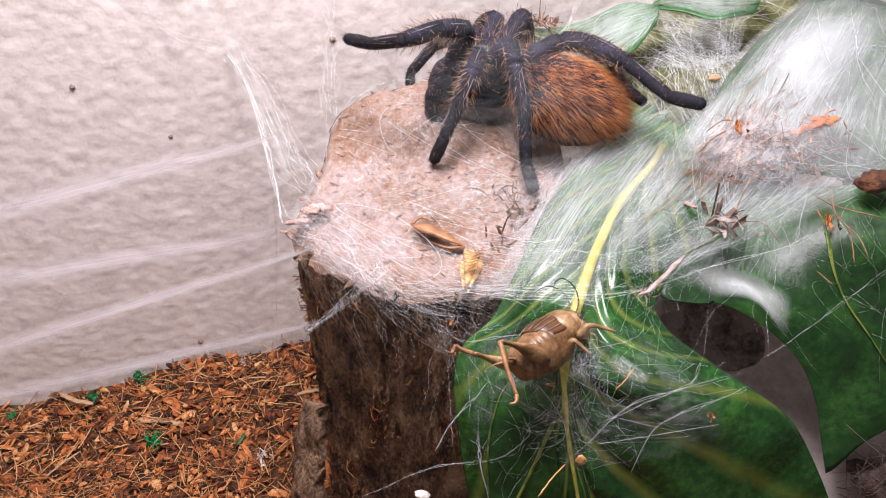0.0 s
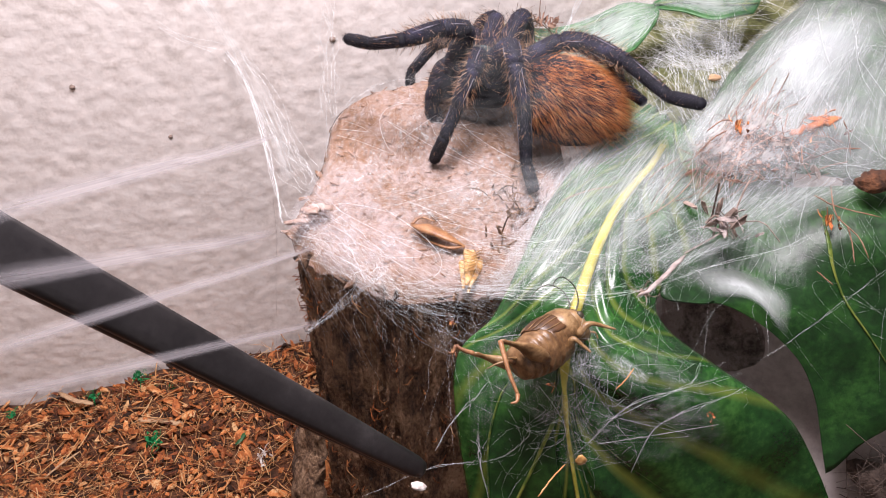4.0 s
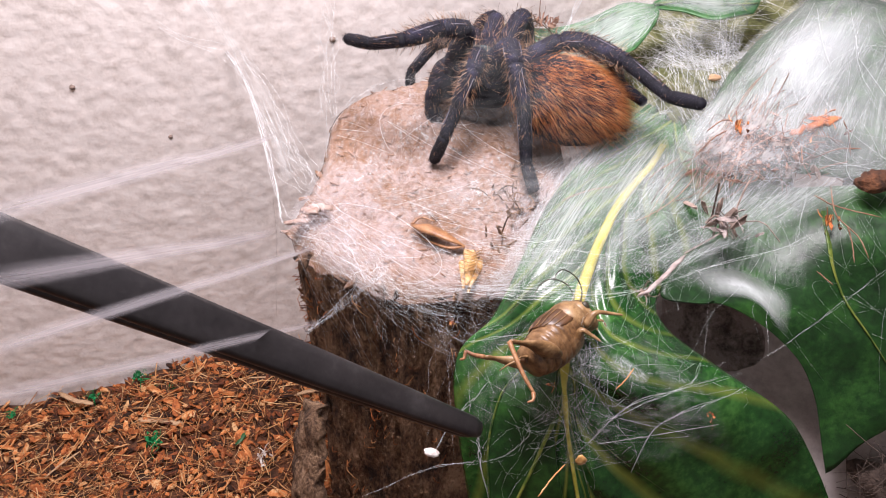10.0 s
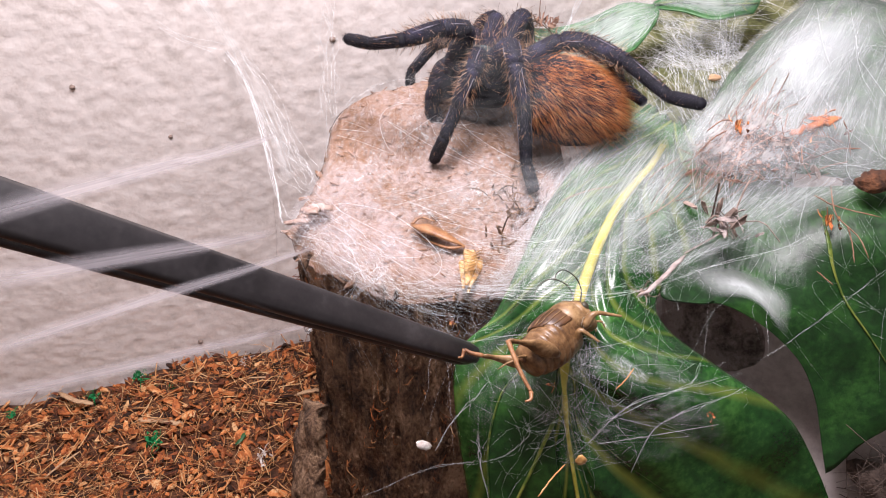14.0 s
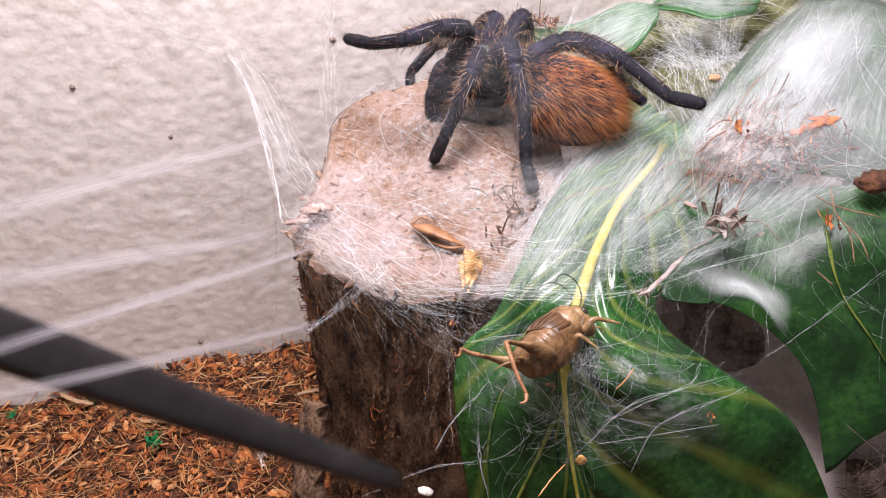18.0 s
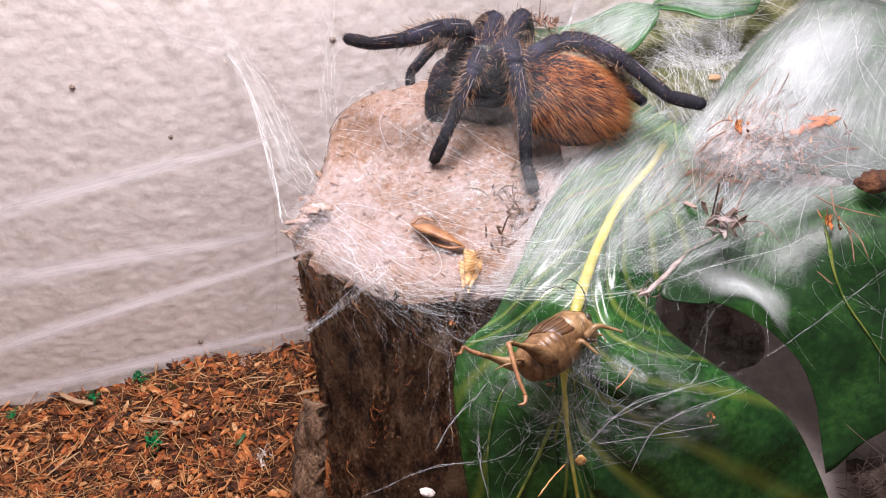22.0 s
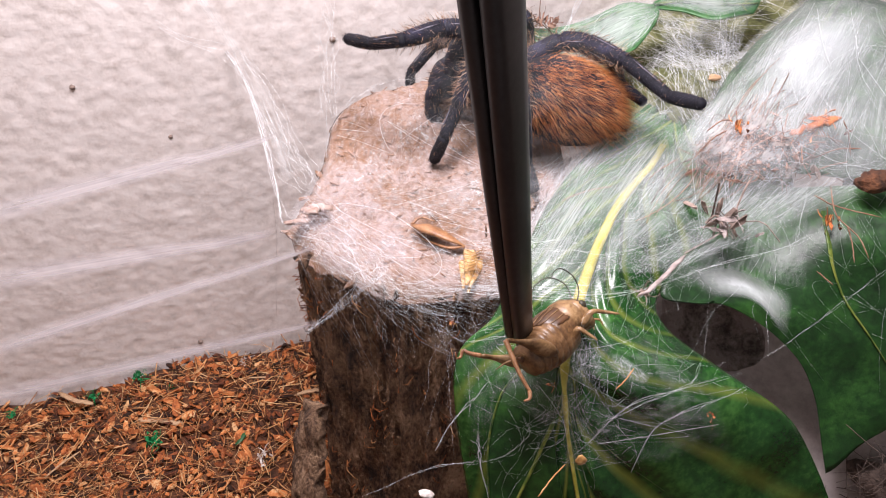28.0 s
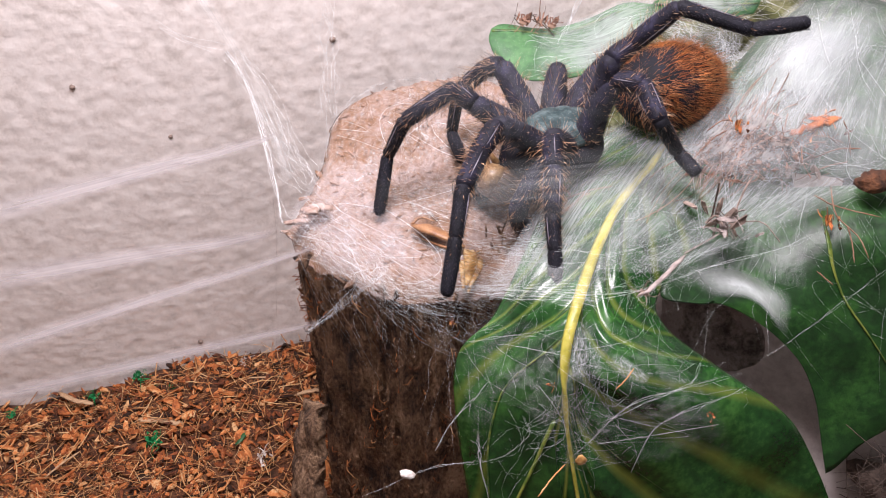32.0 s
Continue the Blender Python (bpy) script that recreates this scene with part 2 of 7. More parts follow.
GREEN_BIT = material("moss_scrap", [(0.3, (0.0, 0.1, 0.025)), (0.7, (0.01, 0.3, 0.09))], 200, 900, rough=0.6, bump=0.3, island=0.4)
WHITE_BIT = material("dried_silk_scrap", [(0.3, (0.55, 0.45, 0.4)), (0.6, (0.85, 0.8, 0.76))], 200, 900, rough=0.8, bump=0.5)
DIRT = material("web_dust", [(0.3, (0.1, 0.07, 0.055)), (0.6, (0.32, 0.24, 0.2))], 140, 900, rough=0.9, bump=0.7, island=0.5)
PALE_FLOOR = material("webbed_floor", [(0.3, (0.40, 0.34, 0.325)), (0.6, (0.60, 0.53, 0.51))], 40, 300, rough=0.8, bump=0.4, depth=0.001)
# grey-brown, dark enough for the burrow's inner shade; also on twig and debris
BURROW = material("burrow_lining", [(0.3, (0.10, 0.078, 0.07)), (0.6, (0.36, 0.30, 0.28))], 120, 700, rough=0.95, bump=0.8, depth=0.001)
SOIL = material("dark_soil", [(0.3, (0.020, 0.013, 0.010)), (0.6, (0.085, 0.058, 0.045))], 120, 700, rough=0.95, bump=0.8, depth=0.001)
SKIN = material("spider_skin", [(0.3, (0.003, 0.003, 0.005)), (0.6, (0.009, 0.009, 0.015))], 200, 900, rough=0.75, spec=0.25, bump=0.4, depth=0.0003)
SKIN_BLUE = material("spider_blue_skin", [(0.3, (0.005, 0.005, 0.009)), (0.55, (0.012, 0.011, 0.021)), (0.75, (0.030, 0.028, 0.056))], 160, 900, rough=0.7, spec=0.25, bump=0.4, depth=0.0003)
CARAPACE = material("spider_carapace", [(0.3, (0.010, 0.026, 0.030)), (0.5, (0.030, 0.055, 0.058)), (0.7, (0.11, 0.15, 0.155))], 260, 1500, rough=0.6, spec=0.3, bump=0.4, depth=0.0003)
BRISTLE = material("tan_leg_bristle", [(0.1, (0.012, 0.008, 0.008)), (0.4, (0.10, 0.05, 0.03)), (0.65, (0.34, 0.17, 0.085)), (0.95, (0.62, 0.42, 0.27))], 200, 900, rough=0.5, bump=0, island=0.9)
STRIPE = material("pale_leg_stripe", [(0.3, (0.10, 0.09, 0.12)), (0.7, (0.26, 0.24, 0.28))], 300, 1200, rough=0.6, bump=0)
HAIR_DARK = material("dark_leg_hair", [(0.15, (0.006, 0.005, 0.007)), (0.6, (0.028, 0.021, 0.024)), (0.85, (0.15, 0.08, 0.045)), (1.0, (0.36, 0.21, 0.12))], 200, 900, rough=0.6, bump=0, island=0.8)
HAIR_FUZZ = material("short_blue_black_fuzz", [(0.1, (0.003, 0.003, 0.005)), (0.5, (0.012, 0.011, 0.018)), (0.8, (0.036, 0.033, 0.055)), (1.0, (0.11, 0.10, 0.13))], 200, 900, rough=0.6, bump=0, island=0.8)
HAIR_ORANGE = material("orange_abdomen_hair", [(0.1, (0.12, 0.03, 0.01)), (0.35, (0.48, 0.13, 0.028)), (0.65, (0.74, 0.26, 0.07)), (0.95, (0.85, 0.46, 0.2))], 200, 900, rough=0.5, bump=0, island=0.8)
CRICKET = material("cricket_tan", [(0.3, (0.09, 0.044, 0.016)), (0.5, (0.21, 0.118, 0.050)), (0.7, (0.34, 0.22, 0.11))], 260, 1200, rough=0.4, bump=0.3, depth=0.0003)
CRICKET_BROWN = material("cricket_brown_belly", [(0.3, (0.06, 0.028, 0.011)), (0.5, (0.15, 0.078, 0.032)), (0.7, (0.26, 0.15, 0.07))], 260, 1200, rough=0.38, bump=0.3, depth=0.0003)
CRICKET_RED = material("cricket_reddish", [(0.3, (0.13, 0.052, 0.022)), (0.5, (0.25, 0.115, 0.048)), (0.7, (0.36, 0.19, 0.09))], 260, 1200, rough=0.45, bump=0.3, depth=0.0003)
CRICKET_DARK = material("cricket_brown", [(0.3, (0.03, 0.013, 0.006)), (0.6, (0.1, 0.045, 0.018))], 200, 900, rough=0.4, bump=0.3, depth=0.0003)
SHELL = material("dry_shell", [(0.3, (0.2, 0.09, 0.025)), (0.5, (0.42, 0.23, 0.075)), (0.7, (0.6, 0.42, 0.2))], 260, 1200, rough=0.35, bump=0.3, depth=0.0003)
FEELER = material("cricket_feeler", [(0.3, (0.012, 0.01, 0.006)), (0.7, (0.05, 0.04, 0.02))], 200, 800, rough=0.5, bump=0)
METAL = material("black_steel", [(0.3, (0.008, 0.007, 0.008)), (0.6, (0.018, 0.016, 0.017)), (0.8, (0.034, 0.031, 0.032))], 70, 700, rough=0.36, bump=0.12, depth=0.0002, spec=0.55)
GLASSY = material("frame_plastic", [(0.3, (0.2, 0.19, 0.185)), (0.7, (0.28, 0.27, 0.26))], 60, 500, rough=0.5, bump=0.1)
THREAD = thread("silk_thread", 1.0)
THREAD_FINE = thread("fine_silk_thread", 1.0, (0.70, 0.74, 0.75))
THREAD_MAT = thread("matted_silk_thread", 1.0, (0.52, 0.46, 0.45))
THREAD_GREY = thread("dusty_silk_thread", 1.0, (0.45, 0.4, 0.38))
VEIL = silk("silk_veil", 0.27, (4, 90), fade=(0.35, 0.35), floor=0.06)
VEIL_DENSE = silk("dense_silk_veil", 0.25, (4, 64), fade=(0.3, 0.3), patch=5.0, floor=0.08, sharp=1.15, clump=3.2)
VEIL_BACK = silk("leaf_silk", 0.44, (5, 30), fade=(0.9, 0.35), patch=4.0, floor=0.16, sharp=1.3, clump=1.6)
# the next three are white coverings that paint lamp glare on the leaves
GLARE_THICK = silk("thick_glare_patch", 0.62, (3, 24), fade=(0.9, 0.9), patch=4.0, sharp=0.7, clump=1.0)
GLARE_PATCH = silk("torn_glare_patch", 0.30, (6, 9), fade=(0.6, 0.6), patch=5.0, sharp=2.6, clump=4.0)
GLARE_WHITE = silk("white_glare_patch", 0.95, (3, 14), fade=(1.1, 1.1), patch=4.0, sharp=0.8, clump=0.9)
BAND = silk("drawn_silk_band", 0.40, (0.8, 3.0), colour=(0.86, 0.83, 0.88), fade=(0.25, 2.2), patch=1.2, clump=1.4)
WISP = silk("floating_silk_wisp", 0.12, (1.2, 13), fade=(1.2, 1.3), patch=2.2, clump=2.2, sharp=0.75)
MAT = silk("silk_mat", 0.05, (30, 30), fade=(0.3, 0.3), patch=6.0, clump=5.0, sharp=2.6)

def add_veins(m):
    """Soft yellow bands along the side veins of a blade, over its UV."""
    nt = m.node_tree
    bs = nt.nodes["Principled BSDF"]
    old = bs.inputs["Base Color"].links[0].from_socket
    tc, sep = nt.nodes.new("ShaderNodeTexCoord"), nt.nodes.new("ShaderNodeSeparateXYZ")
    nt.links.new(tc.outputs["UV"], sep.inputs[0])
    wob = noise_node(nt, tc.outputs["Object"], 60, 3.0)
    u = calc(nt, "MULTIPLY_ADD", calc(nt, "SUBTRACT", wob, 0.5), 0.03, sep.outputs[0])
    a = calc(nt, "SUBTRACT", sep.outputs[1], 0.4)
    t = calc(nt, "MAXIMUM", calc(nt, "DIVIDE", a, 0.57), calc(nt, "DIVIDE", a, -0.37))
    one = calc(nt, "DIVIDE", calc(nt, "MULTIPLY_ADD", t, 0.31, u), calc(nt, "MULTIPLY_ADD", t, 1.1, 1.0))
    root = calc(nt, "MINIMUM", one, calc(nt, "MULTIPLY_ADD", t, -0.24, u))
    x = calc(nt, "DIVIDE", calc(nt, "SUBTRACT", root, 0.08), 0.09)
    d = calc(nt, "ABSOLUTE", calc(nt, "SUBTRACT", calc(nt, "FRACT", calc(nt, "ADD", x, 0.5)), 0.5), 0.0)
    k = calc(nt, "MAXIMUM", calc(nt, "MULTIPLY_ADD", d, -6.5, 1.0), 0.0)
    k = calc(nt, "MULTIPLY", k, calc(nt, "MAXIMUM", calc(nt, "MULTIPLY_ADD", t, -0.6, 1.0), 0.0))
    k = calc(nt, "MULTIPLY", k, calc(nt, "MULTIPLY", wob, 1.8))
    mix = nt.nodes.new("ShaderNodeMix")
    mix.data_type = "RGBA"
    nt.links.new(k, mix.inputs[0])
    nt.links.new(old, mix.inputs[6])
    mix.inputs[7].default_value = (0.20, 0.24, 0.04, 1)
    nt.links.new(mix.outputs[2], bs.inputs["Base Color"])
    return m


LEAF_VEINED = add_veins(material("leaf_green_veined", [(0.25, (0.004, 0.024, 0.005)), (0.5, (0.013, 0.064, 0.012)), (0.75, (0.046, 0.150, 0.028))], 55, 420, rough=0.27, bump=0.22, depth=0.0008, spec=0.5))

# ---- the enclosure
rng = random.Random(4)
turn_w = radians(15.9)
WX, WN = Vector((math.cos(turn_w), math.sin(turn_w), 0)), Vector((math.sin(turn_w), -math.cos(turn_w), 0))
W0 = Vector((0, 0.324, 0))


def back_wall():
    bag = Bag()
    nu, nv = 620, 330
    g = np.zeros((nu, nv, 3))
    for i in range(nu):
        for j in range(nv):
            s, z = -0.42 + 0.84 * i / (nu - 1), -0.02 + 0.44 * j / (nv - 1)
            h = 0.0003 * noise.noise(Vector((s * 200, z * 210, 1))) + 0.0003 * noise.noise(Vector((s * 420, z * 440, 5))) + 0.00010 * noise.noise(Vector((s * 800, z * 820, 8))) + 0.0002 * noise.noise(Vector((s * 60, z * 65, 2)))
            g[i, j] = W0 + WX * s + WN * h + Vector((0, 0, z))
    grid_bag(g, bag, 0, 0.012)
    ob = thing("wall_back", bag, WALL, "rough grey-beige plastered enclosure wall", "wall", kind="structure")
    for m, r in (((-0.1372, 0.2849, 0.1533), 0.0011), ((-0.108, 0.2932, 0.1275), 0.0009), ((-0.1151, 0.2912, 0.0167), 0.0012), ((-0.0432, 0.3117, 0.1602), 0.0014)):
        b = Bag()
        blob(b, (0, 0, 0), (r, r * 0.7, r), None, 0.4, r * 1e4, nu=7, nv=8)
        k = part("wall_nodule", b, DIRT if r < 0.002 else WALL, ob)
        k.location = m
    return ob


def plain_wall(name, a, b, h, mat, label):
    """A slab from a to b on the floor, h high, 8 mm thick."""
    a, b = Vector(a), Vector(b)
    d = (b - a).normalized()
    n = Vector((-d.y, d.x, 0)) * 0.008
    bag = Bag()
    v = [a, b, b + n, a + n]
    v = [p + Vector((0, 0, z)) for z in (-0.03, h) for p in v]
    bag.add(v, [(3, 2, 1, 0), (4, 5, 6, 7), (0, 1, 5, 4), (1, 2, 6, 5), (2, 3, 7, 6), (3, 0, 4, 7)])
    return thing(name, bag, mat, label, "wall", kind="structure", smooth=False)


back_wall()
corner_l, corner_r = W0 - WX * 0.415, W0 + WX * 0.415
plain_wall("wall_left", corner_l + WN * 0.40, corner_l + WN * 0.006, 0.40, WALL, "plain grey-beige side wall of the enclosure")
plain_wall("wall_right", corner_r + WN * 0.006, corner_r + WN * 0.40, 0.40, WALL, "plain grey-beige side wall of the enclosure")
plain_wall("wall_front", corner_r + WN * 0.40, corner_l + WN * 0.40, 0.40, GLASSY, "plain grey plastic front panel of the enclosure")


def soil_height(x, y):
    p = Vector((x, y, 0))
    d = (p - W0).dot(WN)
    h = 0.004 * noise.noise(Vector((x * 38, y * 38, 0))) + 0.0025 * noise.noise(Vector((x * 90, y * 90, 4)))
    h += 0.006 * math.exp(-((x + 0.075) ** 2 + (y - 0.27) ** 2) / 0.0012)
    h += 0.010 * math.exp(-((x + 0.11) ** 2 + (y - 0.27) ** 2) / 0.0005)
    return h


def floor():
    nu, nv = 220, 120
    g = np.zeros((nu, nv, 3))
    for i in range(nu):
        for j in range(nv):
            s, d = -0.41 + 0.82 * i / (nu - 1), 0.395 * j / (nv - 1)
            p = W0 + WX * s + WN * d
            g[i, j] = (p.x, p.y, soil_height(p.x, p.y))
    return thing("floor", grid_bag(g, None, 0, 0.02, True), HUSK, "dark coconut husk floor of the enclosure", "ground", kind="structure")


FLOOR = floor()


def husk():
    """Loose husk: single chips near the stump, the rest as one litter."""
    r = random.Random(11)
    meshes = []
    for k in range(14):
        v, f = shard(r, r.uniform(0.006, 0.014), r.uniform(0.002, 0.006), r.uniform(0.001, 0.003))
        meshes.append(mesh_of("husk_chip", Bag().add(v, f), CHIP_ONE, False))
    n = 0
    while n < 290:
        x, y = r.uniform(-0.2, -0.035), r.uniform(0.19, 0.31)
        d = (Vector((x, y, 0)) - W0).dot(WN)
        if d < 0.004:
            continue
        ob = new("husk_chip", meshes[n % 14])
        ob.parent = FLOOR
        s = r.uniform(0.4, 1.0)
        ob.matrix_basis = pose(x, y, soil_height(x, y) + 0.0022, r.uniform(-35, 35), r.uniform(-35, 35), r.uniform(0, 360)) @ Matrix.Scale(s, 4)
        n += 1
    bag, fib = Bag(), Bag()
    for k in range(11000):
        x, y = r.uniform(-0.24, 0.16), r.uniform(0.13, 0.34)
        d = (Vector((x, y, 0)) - W0).dot(WN)
        if d < 0.002 or (x > -0.03 and k % 3):
            continue
        v, f = shard(r, r.choice((0.002, 0.003, 0.005, 0.009)) * r.uniform(0.6, 1.2), r.uniform(0.0006, 0.0026), r.uniform(0.0005, 0.0018))
        m = pose(x, y, soil_height(x, y) + r.uniform(0.0005, 0.0035), r.uniform(-50, 50), r.uniform(-40, 40), r.uniform(0, 360))
        bag.add([m @ Vector(p) for p in v], f)
    for k in range(7500):
        x, y = r.uniform(-0.23, 0.03), r.uniform(0.15, 0.32)
        d = (Vector((x, y, 0)) - W0).dot(WN)
        if d < 0.006:
            continue
        a, l = r.uniform(0, 6.28), r.uniform(0.003, 0.014)
        z, bend, rise = soil_height(x, y) + r.uniform(0.001, 0.0048), r.gauss(0, 0.05) * l, r.uniform(-0.08, 0.14) * l
        c, s = math.cos(a), math.sin(a)
        pts = [(x + c * l * t - s * bend * t * (1 - t) * 3, y + s * l * t + c * bend * t * (1 - t) * 3, z + rise * math.sin(t * 2.4)) for t in (0, 0.25, 0.5, 0.75, 1)]
        tube(fib, pts, r.choice((0.00006, 0.00008, 0.00012, 0.00024)), 4)
    part("husk_litter", bag, CHIP, FLOOR, "small red-brown coconut husk chips", False, "stuff")
    part("husk_fibre", fib, FIBRE, FLOOR, "loose light brown coconut fibres", True, "stuff")


husk()

# ---- stump
RIM = [(-0.047, 0.206), (-0.040, 0.194), (-0.026, 0.187), (-0.012, 0.181), (0.007, 0.182), (0.024, 0.187), (0.034, 0.206), (0.040, 0.234), (0.035, 0.262), (0.016, 0.279), (-0.002, 0.281), (-0.021, 0.274), (-0.037, 0.261), (-0.040, 0.232)]
TILT = math.tan(radians(10))


def top_height(x, y):
    return 0.151 + TILT * (y - 0.225)


def stump():
    st = base("tree_stump", (0, 0.23, 0), "webbed brown tree stump with a pale cut top standing on husk", "stump")
    st.location = (0, 0, 0)
    n = 220
    ring = spline([(*p, 0) for p in RIM + RIM[:1]], n + 1)[:n]
    c = ring.mean(0)
    bag = Bag()
    levels = 44
    v = []
    for j in range(levels):
        t = j / (levels - 1)
        for i in range(n):
            x, y, _ = ring[i]
            a = math.atan2(y - c[1], x - c[0])
            zt = top_height(x, y) - 0.0025
            z = zt * (1 - t) - 0.01 * t
            ridge = 0.0022 * noise.noise(Vector((math.cos(a) * 9, math.sin(a) * 9, z * 9))) + 0.0011 * noise.noise(Vector((math.cos(a) * 26, math.sin(a) * 26, z * 30)))
            ridge += 0.0010 * noise.noise(Vector((math.cos(a) * 50, math.sin(a) * 50, z * 70))) + 0.0010 * noise.noise(Vector((math.cos(a) * 110, math.sin(a) * 110, z * 200))) - 0.0030 * max(0, noise.noise(Vector((math.cos(a) * 14, math.sin(a) * 14, z * 22 + 5))) - 0.25)
            s = 0.985 - 0.07 * t + 0.05 * t ** 3
            s -= 0.05 * max(0, math.cos(a - 3.3)) * math.sin(min(1, t * 1.5) * math.pi / 2)
            d = np.array([math.cos(a), math.sin(a)])
            q = c[:2] + (ring[i][:2] - c[:2]) * s + d * (ridge * min(1, 0.3 + t * 4))
            v.append((q[0], q[1], z))
    f = [(j * n + i, j * n + (i + 1) % n, (j + 1) * n + (i + 1) % n, (j + 1) * n + i)[::-1] for j in range(levels - 1) for i in range(n)]
    part("bark", bag.add(v, f), BARK, st, "dark fibrous rotten bark")
    # the cut face, rough and worn, with a rounded rim
    bag, v = Bag(), []
    m = 90
    for j in range(m):
        t = j / (m - 1)
        for i in range(n):
            q = c[:2] + (ring[i][:2] - c[:2]) * t * (1.0 + 0.010 * noise.noise(Vector((math.cos(2 * math.pi * i / n) * 6, math.sin(2 * math.pi * i / n) * 6, 3))))
            z = top_height(*q) + 0.0026 * abs(noise.noise(Vector((q[0] * 110, q[1] * 110, 0)))) + 0.0008 * noise.noise(Vector((q[0] * 260, q[1] * 260, 7))) + 0.0009 * noise.noise(Vector((q[0] * 600, q[1] * 600, 9))) + 0.0022 * noise.noise(Vector((q[0] * 30, q[1] * 30, 3)))
            z -= 0.006 * max(0, t - 0.88) ** 2 / 0.0144 * 0.7
            v.append((q[0], q[1], z))
    f = [(j * n + i, j * n + (i + 1) % n, (j + 1) * n + (i + 1) % n, (j + 1) * n + i)[::-1] for j in range(m - 1) for i in range(n)]
    part("cut_face", bag.add(v, f), CUT, st, "pale orange-pink crumbling cut wood under silk")
    b = Bag()
    rr = random.Random(31)
    for k in range(420):
        i, t = rr.randrange(n), math.sqrt(rr.random()) * 0.97
        q = c[:2] + (ring[i][:2] - c[:2]) * t
        z = top_height(*q) + 0.0026 * abs(noise.noise(Vector((q[0] * 110, q[1] * 110, 0)))) + 0.0008 * noise.noise(Vector((q[0] * 260, q[1] * 260, 7))) + 0.0022 * noise.noise(Vector((q[0] * 30, q[1] * 30, 3)))
        z -= 0.0042 * max(0, t - 0.88) ** 2 / 0.0144
        l = rr.choice((0.0008, 0.0014, 0.0026, 0.005))
        vv, ff = shard(rr, l, min(l, 0.0016) * rr.uniform(0.2, 0.5), min(l, 0.002) * 0.22)
        m = pose(q[0], q[1], z + 0.0001, rr.gauss(0, 22), rr.gauss(0, 22), rr.uniform(0, 360))
        b.add([m @ Vector(p) for p in vv], ff)
    part("wood_crumb", b, CRUMB, st, "loose crumbs of rotten wood", False, "stuff")
    # torn splinters on the rim
    r = random.Random(3)
    for k in range(14):
        i = r.randrange(n)
        q = ring[i]
        b = Bag()
        vv, ff = shard(r, r.uniform(0.003, 0.008), r.uniform(0.001, 0.003), r.uniform(0.0007, 0.002))
        o = part("splinter", b.add(vv, ff), CUT if k % 3 else BARK, st, smooth=False)
        o.matrix_basis = pose(q[0] * 0.99, q[1], top_height(q[0], q[1]) - r.uniform(0.001, 0.004), r.uniform(-40, 40), r.uniform(-60, 60), r.uniform(0, 360))
    # the torn corner that the threads pull on
    b = Bag()
    p0, p1 = np.array((-0.0368, 0.2081, 0.153)), np.array((-0.0467, 0.1963, 0.1533))
    for k, t in enumerate((0.0, 0.25, 0.45, 0.62, 0.78, 0.92)):
        w = 0.0017 * (1 - t) + 0.0006
        blob(b, p0 + (p1 - p0) * t + np.array([0, 0, 0.0012 * math.sin(k * 2.1)]), (w * 1.5, w * 0.9, w * 0.5), None, 0.5, 11 + k, 0, 14, 16)
    part("torn_corner", b, PALE_WOOD, st, "torn wood corner drawn out by silk")
    # rootlets and fibres that cling to the bark
    b = Bag()
    for k in range(1500):
        i, z = r.randrange(n), r.uniform(0.0, 0.14)
        if noise.noise(Vector((ring[i][0] * 70, ring[i][1] * 70, z * 45))) < 0.08:
            continue
        a = math.atan2(ring[i][1] - c[1], ring[i][0] - c[0])
        t = 1 - z / 0.15
        s = 0.985 - 0.07 * t + 0.05 * t ** 3 - 0.05 * max(0, math.cos(a - 3.3)) * math.sin(min(1, t * 1.5) * math.pi / 2)
        q = c[:2] + (ring[i][:2] - c[:2]) * (s + 0.02)
        side, up, l = np.array([-math.sin(a), math.cos(a), 0]), np.array([0, 0, 1.0]), r.uniform(0.002, 0.009)
        out = np.array([math.cos(a), math.sin(a), 0])
        d = side * r.gauss(0, 0.5) + up * r.gauss(0, 0.8)
        p = np.array([q[0], q[1], z])
        tube(b, [p - out * 0.0012, p + d * l * 0.4 + out * r.uniform(0.0003, 0.0016), p + d * l * 0.8 + out * r.uniform(0, 0.0014), p + d * l - out * 0.0006], r.uniform(0.00005, 0.00016), 4)
    part("rootlet", b, CHIP, st, "thin brown rootlets on the bark", True, "stuff")
    b = Bag()
    tube(b, spline([(-0.0378, 0.1898, 0.1507), (-0.0387, 0.1882, 0.1495), (-0.039, 0.1863, 0.147)], 5), [0.0016, 0.0015, 0.001, 0.0008, 0.0003], 6, flat=0.5)
    part("bark_flake", b, BARK, st)
    b = Bag()
    for k in range(1100):
        i, z = r.randrange(n), r.uniform(0.0, 0.142)
        a = math.atan2(ring[i][1] - c[1], ring[i][0] - c[0])
        t = 1 - z / 0.15
        s = 0.985 - 0.07 * t + 0.05 * t ** 3 - 0.05 * max(0, math.cos(a - 3.3)) * math.sin(min(1, t * 1.5) * math.pi / 2)
        q = c[:2] + (ring[i][:2] - c[:2]) * (s + 0.012)
        vv, ff = shard(r, r.choice((0.0012, 0.002, 0.003, 0.008)) * r.uniform(0.7, 1.2), r.uniform(0.0007, 0.0022), r.uniform(0.0005, 0.0014))
        m = pose(q[0], q[1], z, 0, 0, math.degrees(a)) @ pose(0, 0, 0, r.gauss(0, 14), 90 + r.gauss(0, 16), r.gauss(0, 10))
        b.add([m @ Vector(p) for p in vv], ff)
    part("bark_scale", b, BARK, st, "torn scales of bark", False, "stuff")
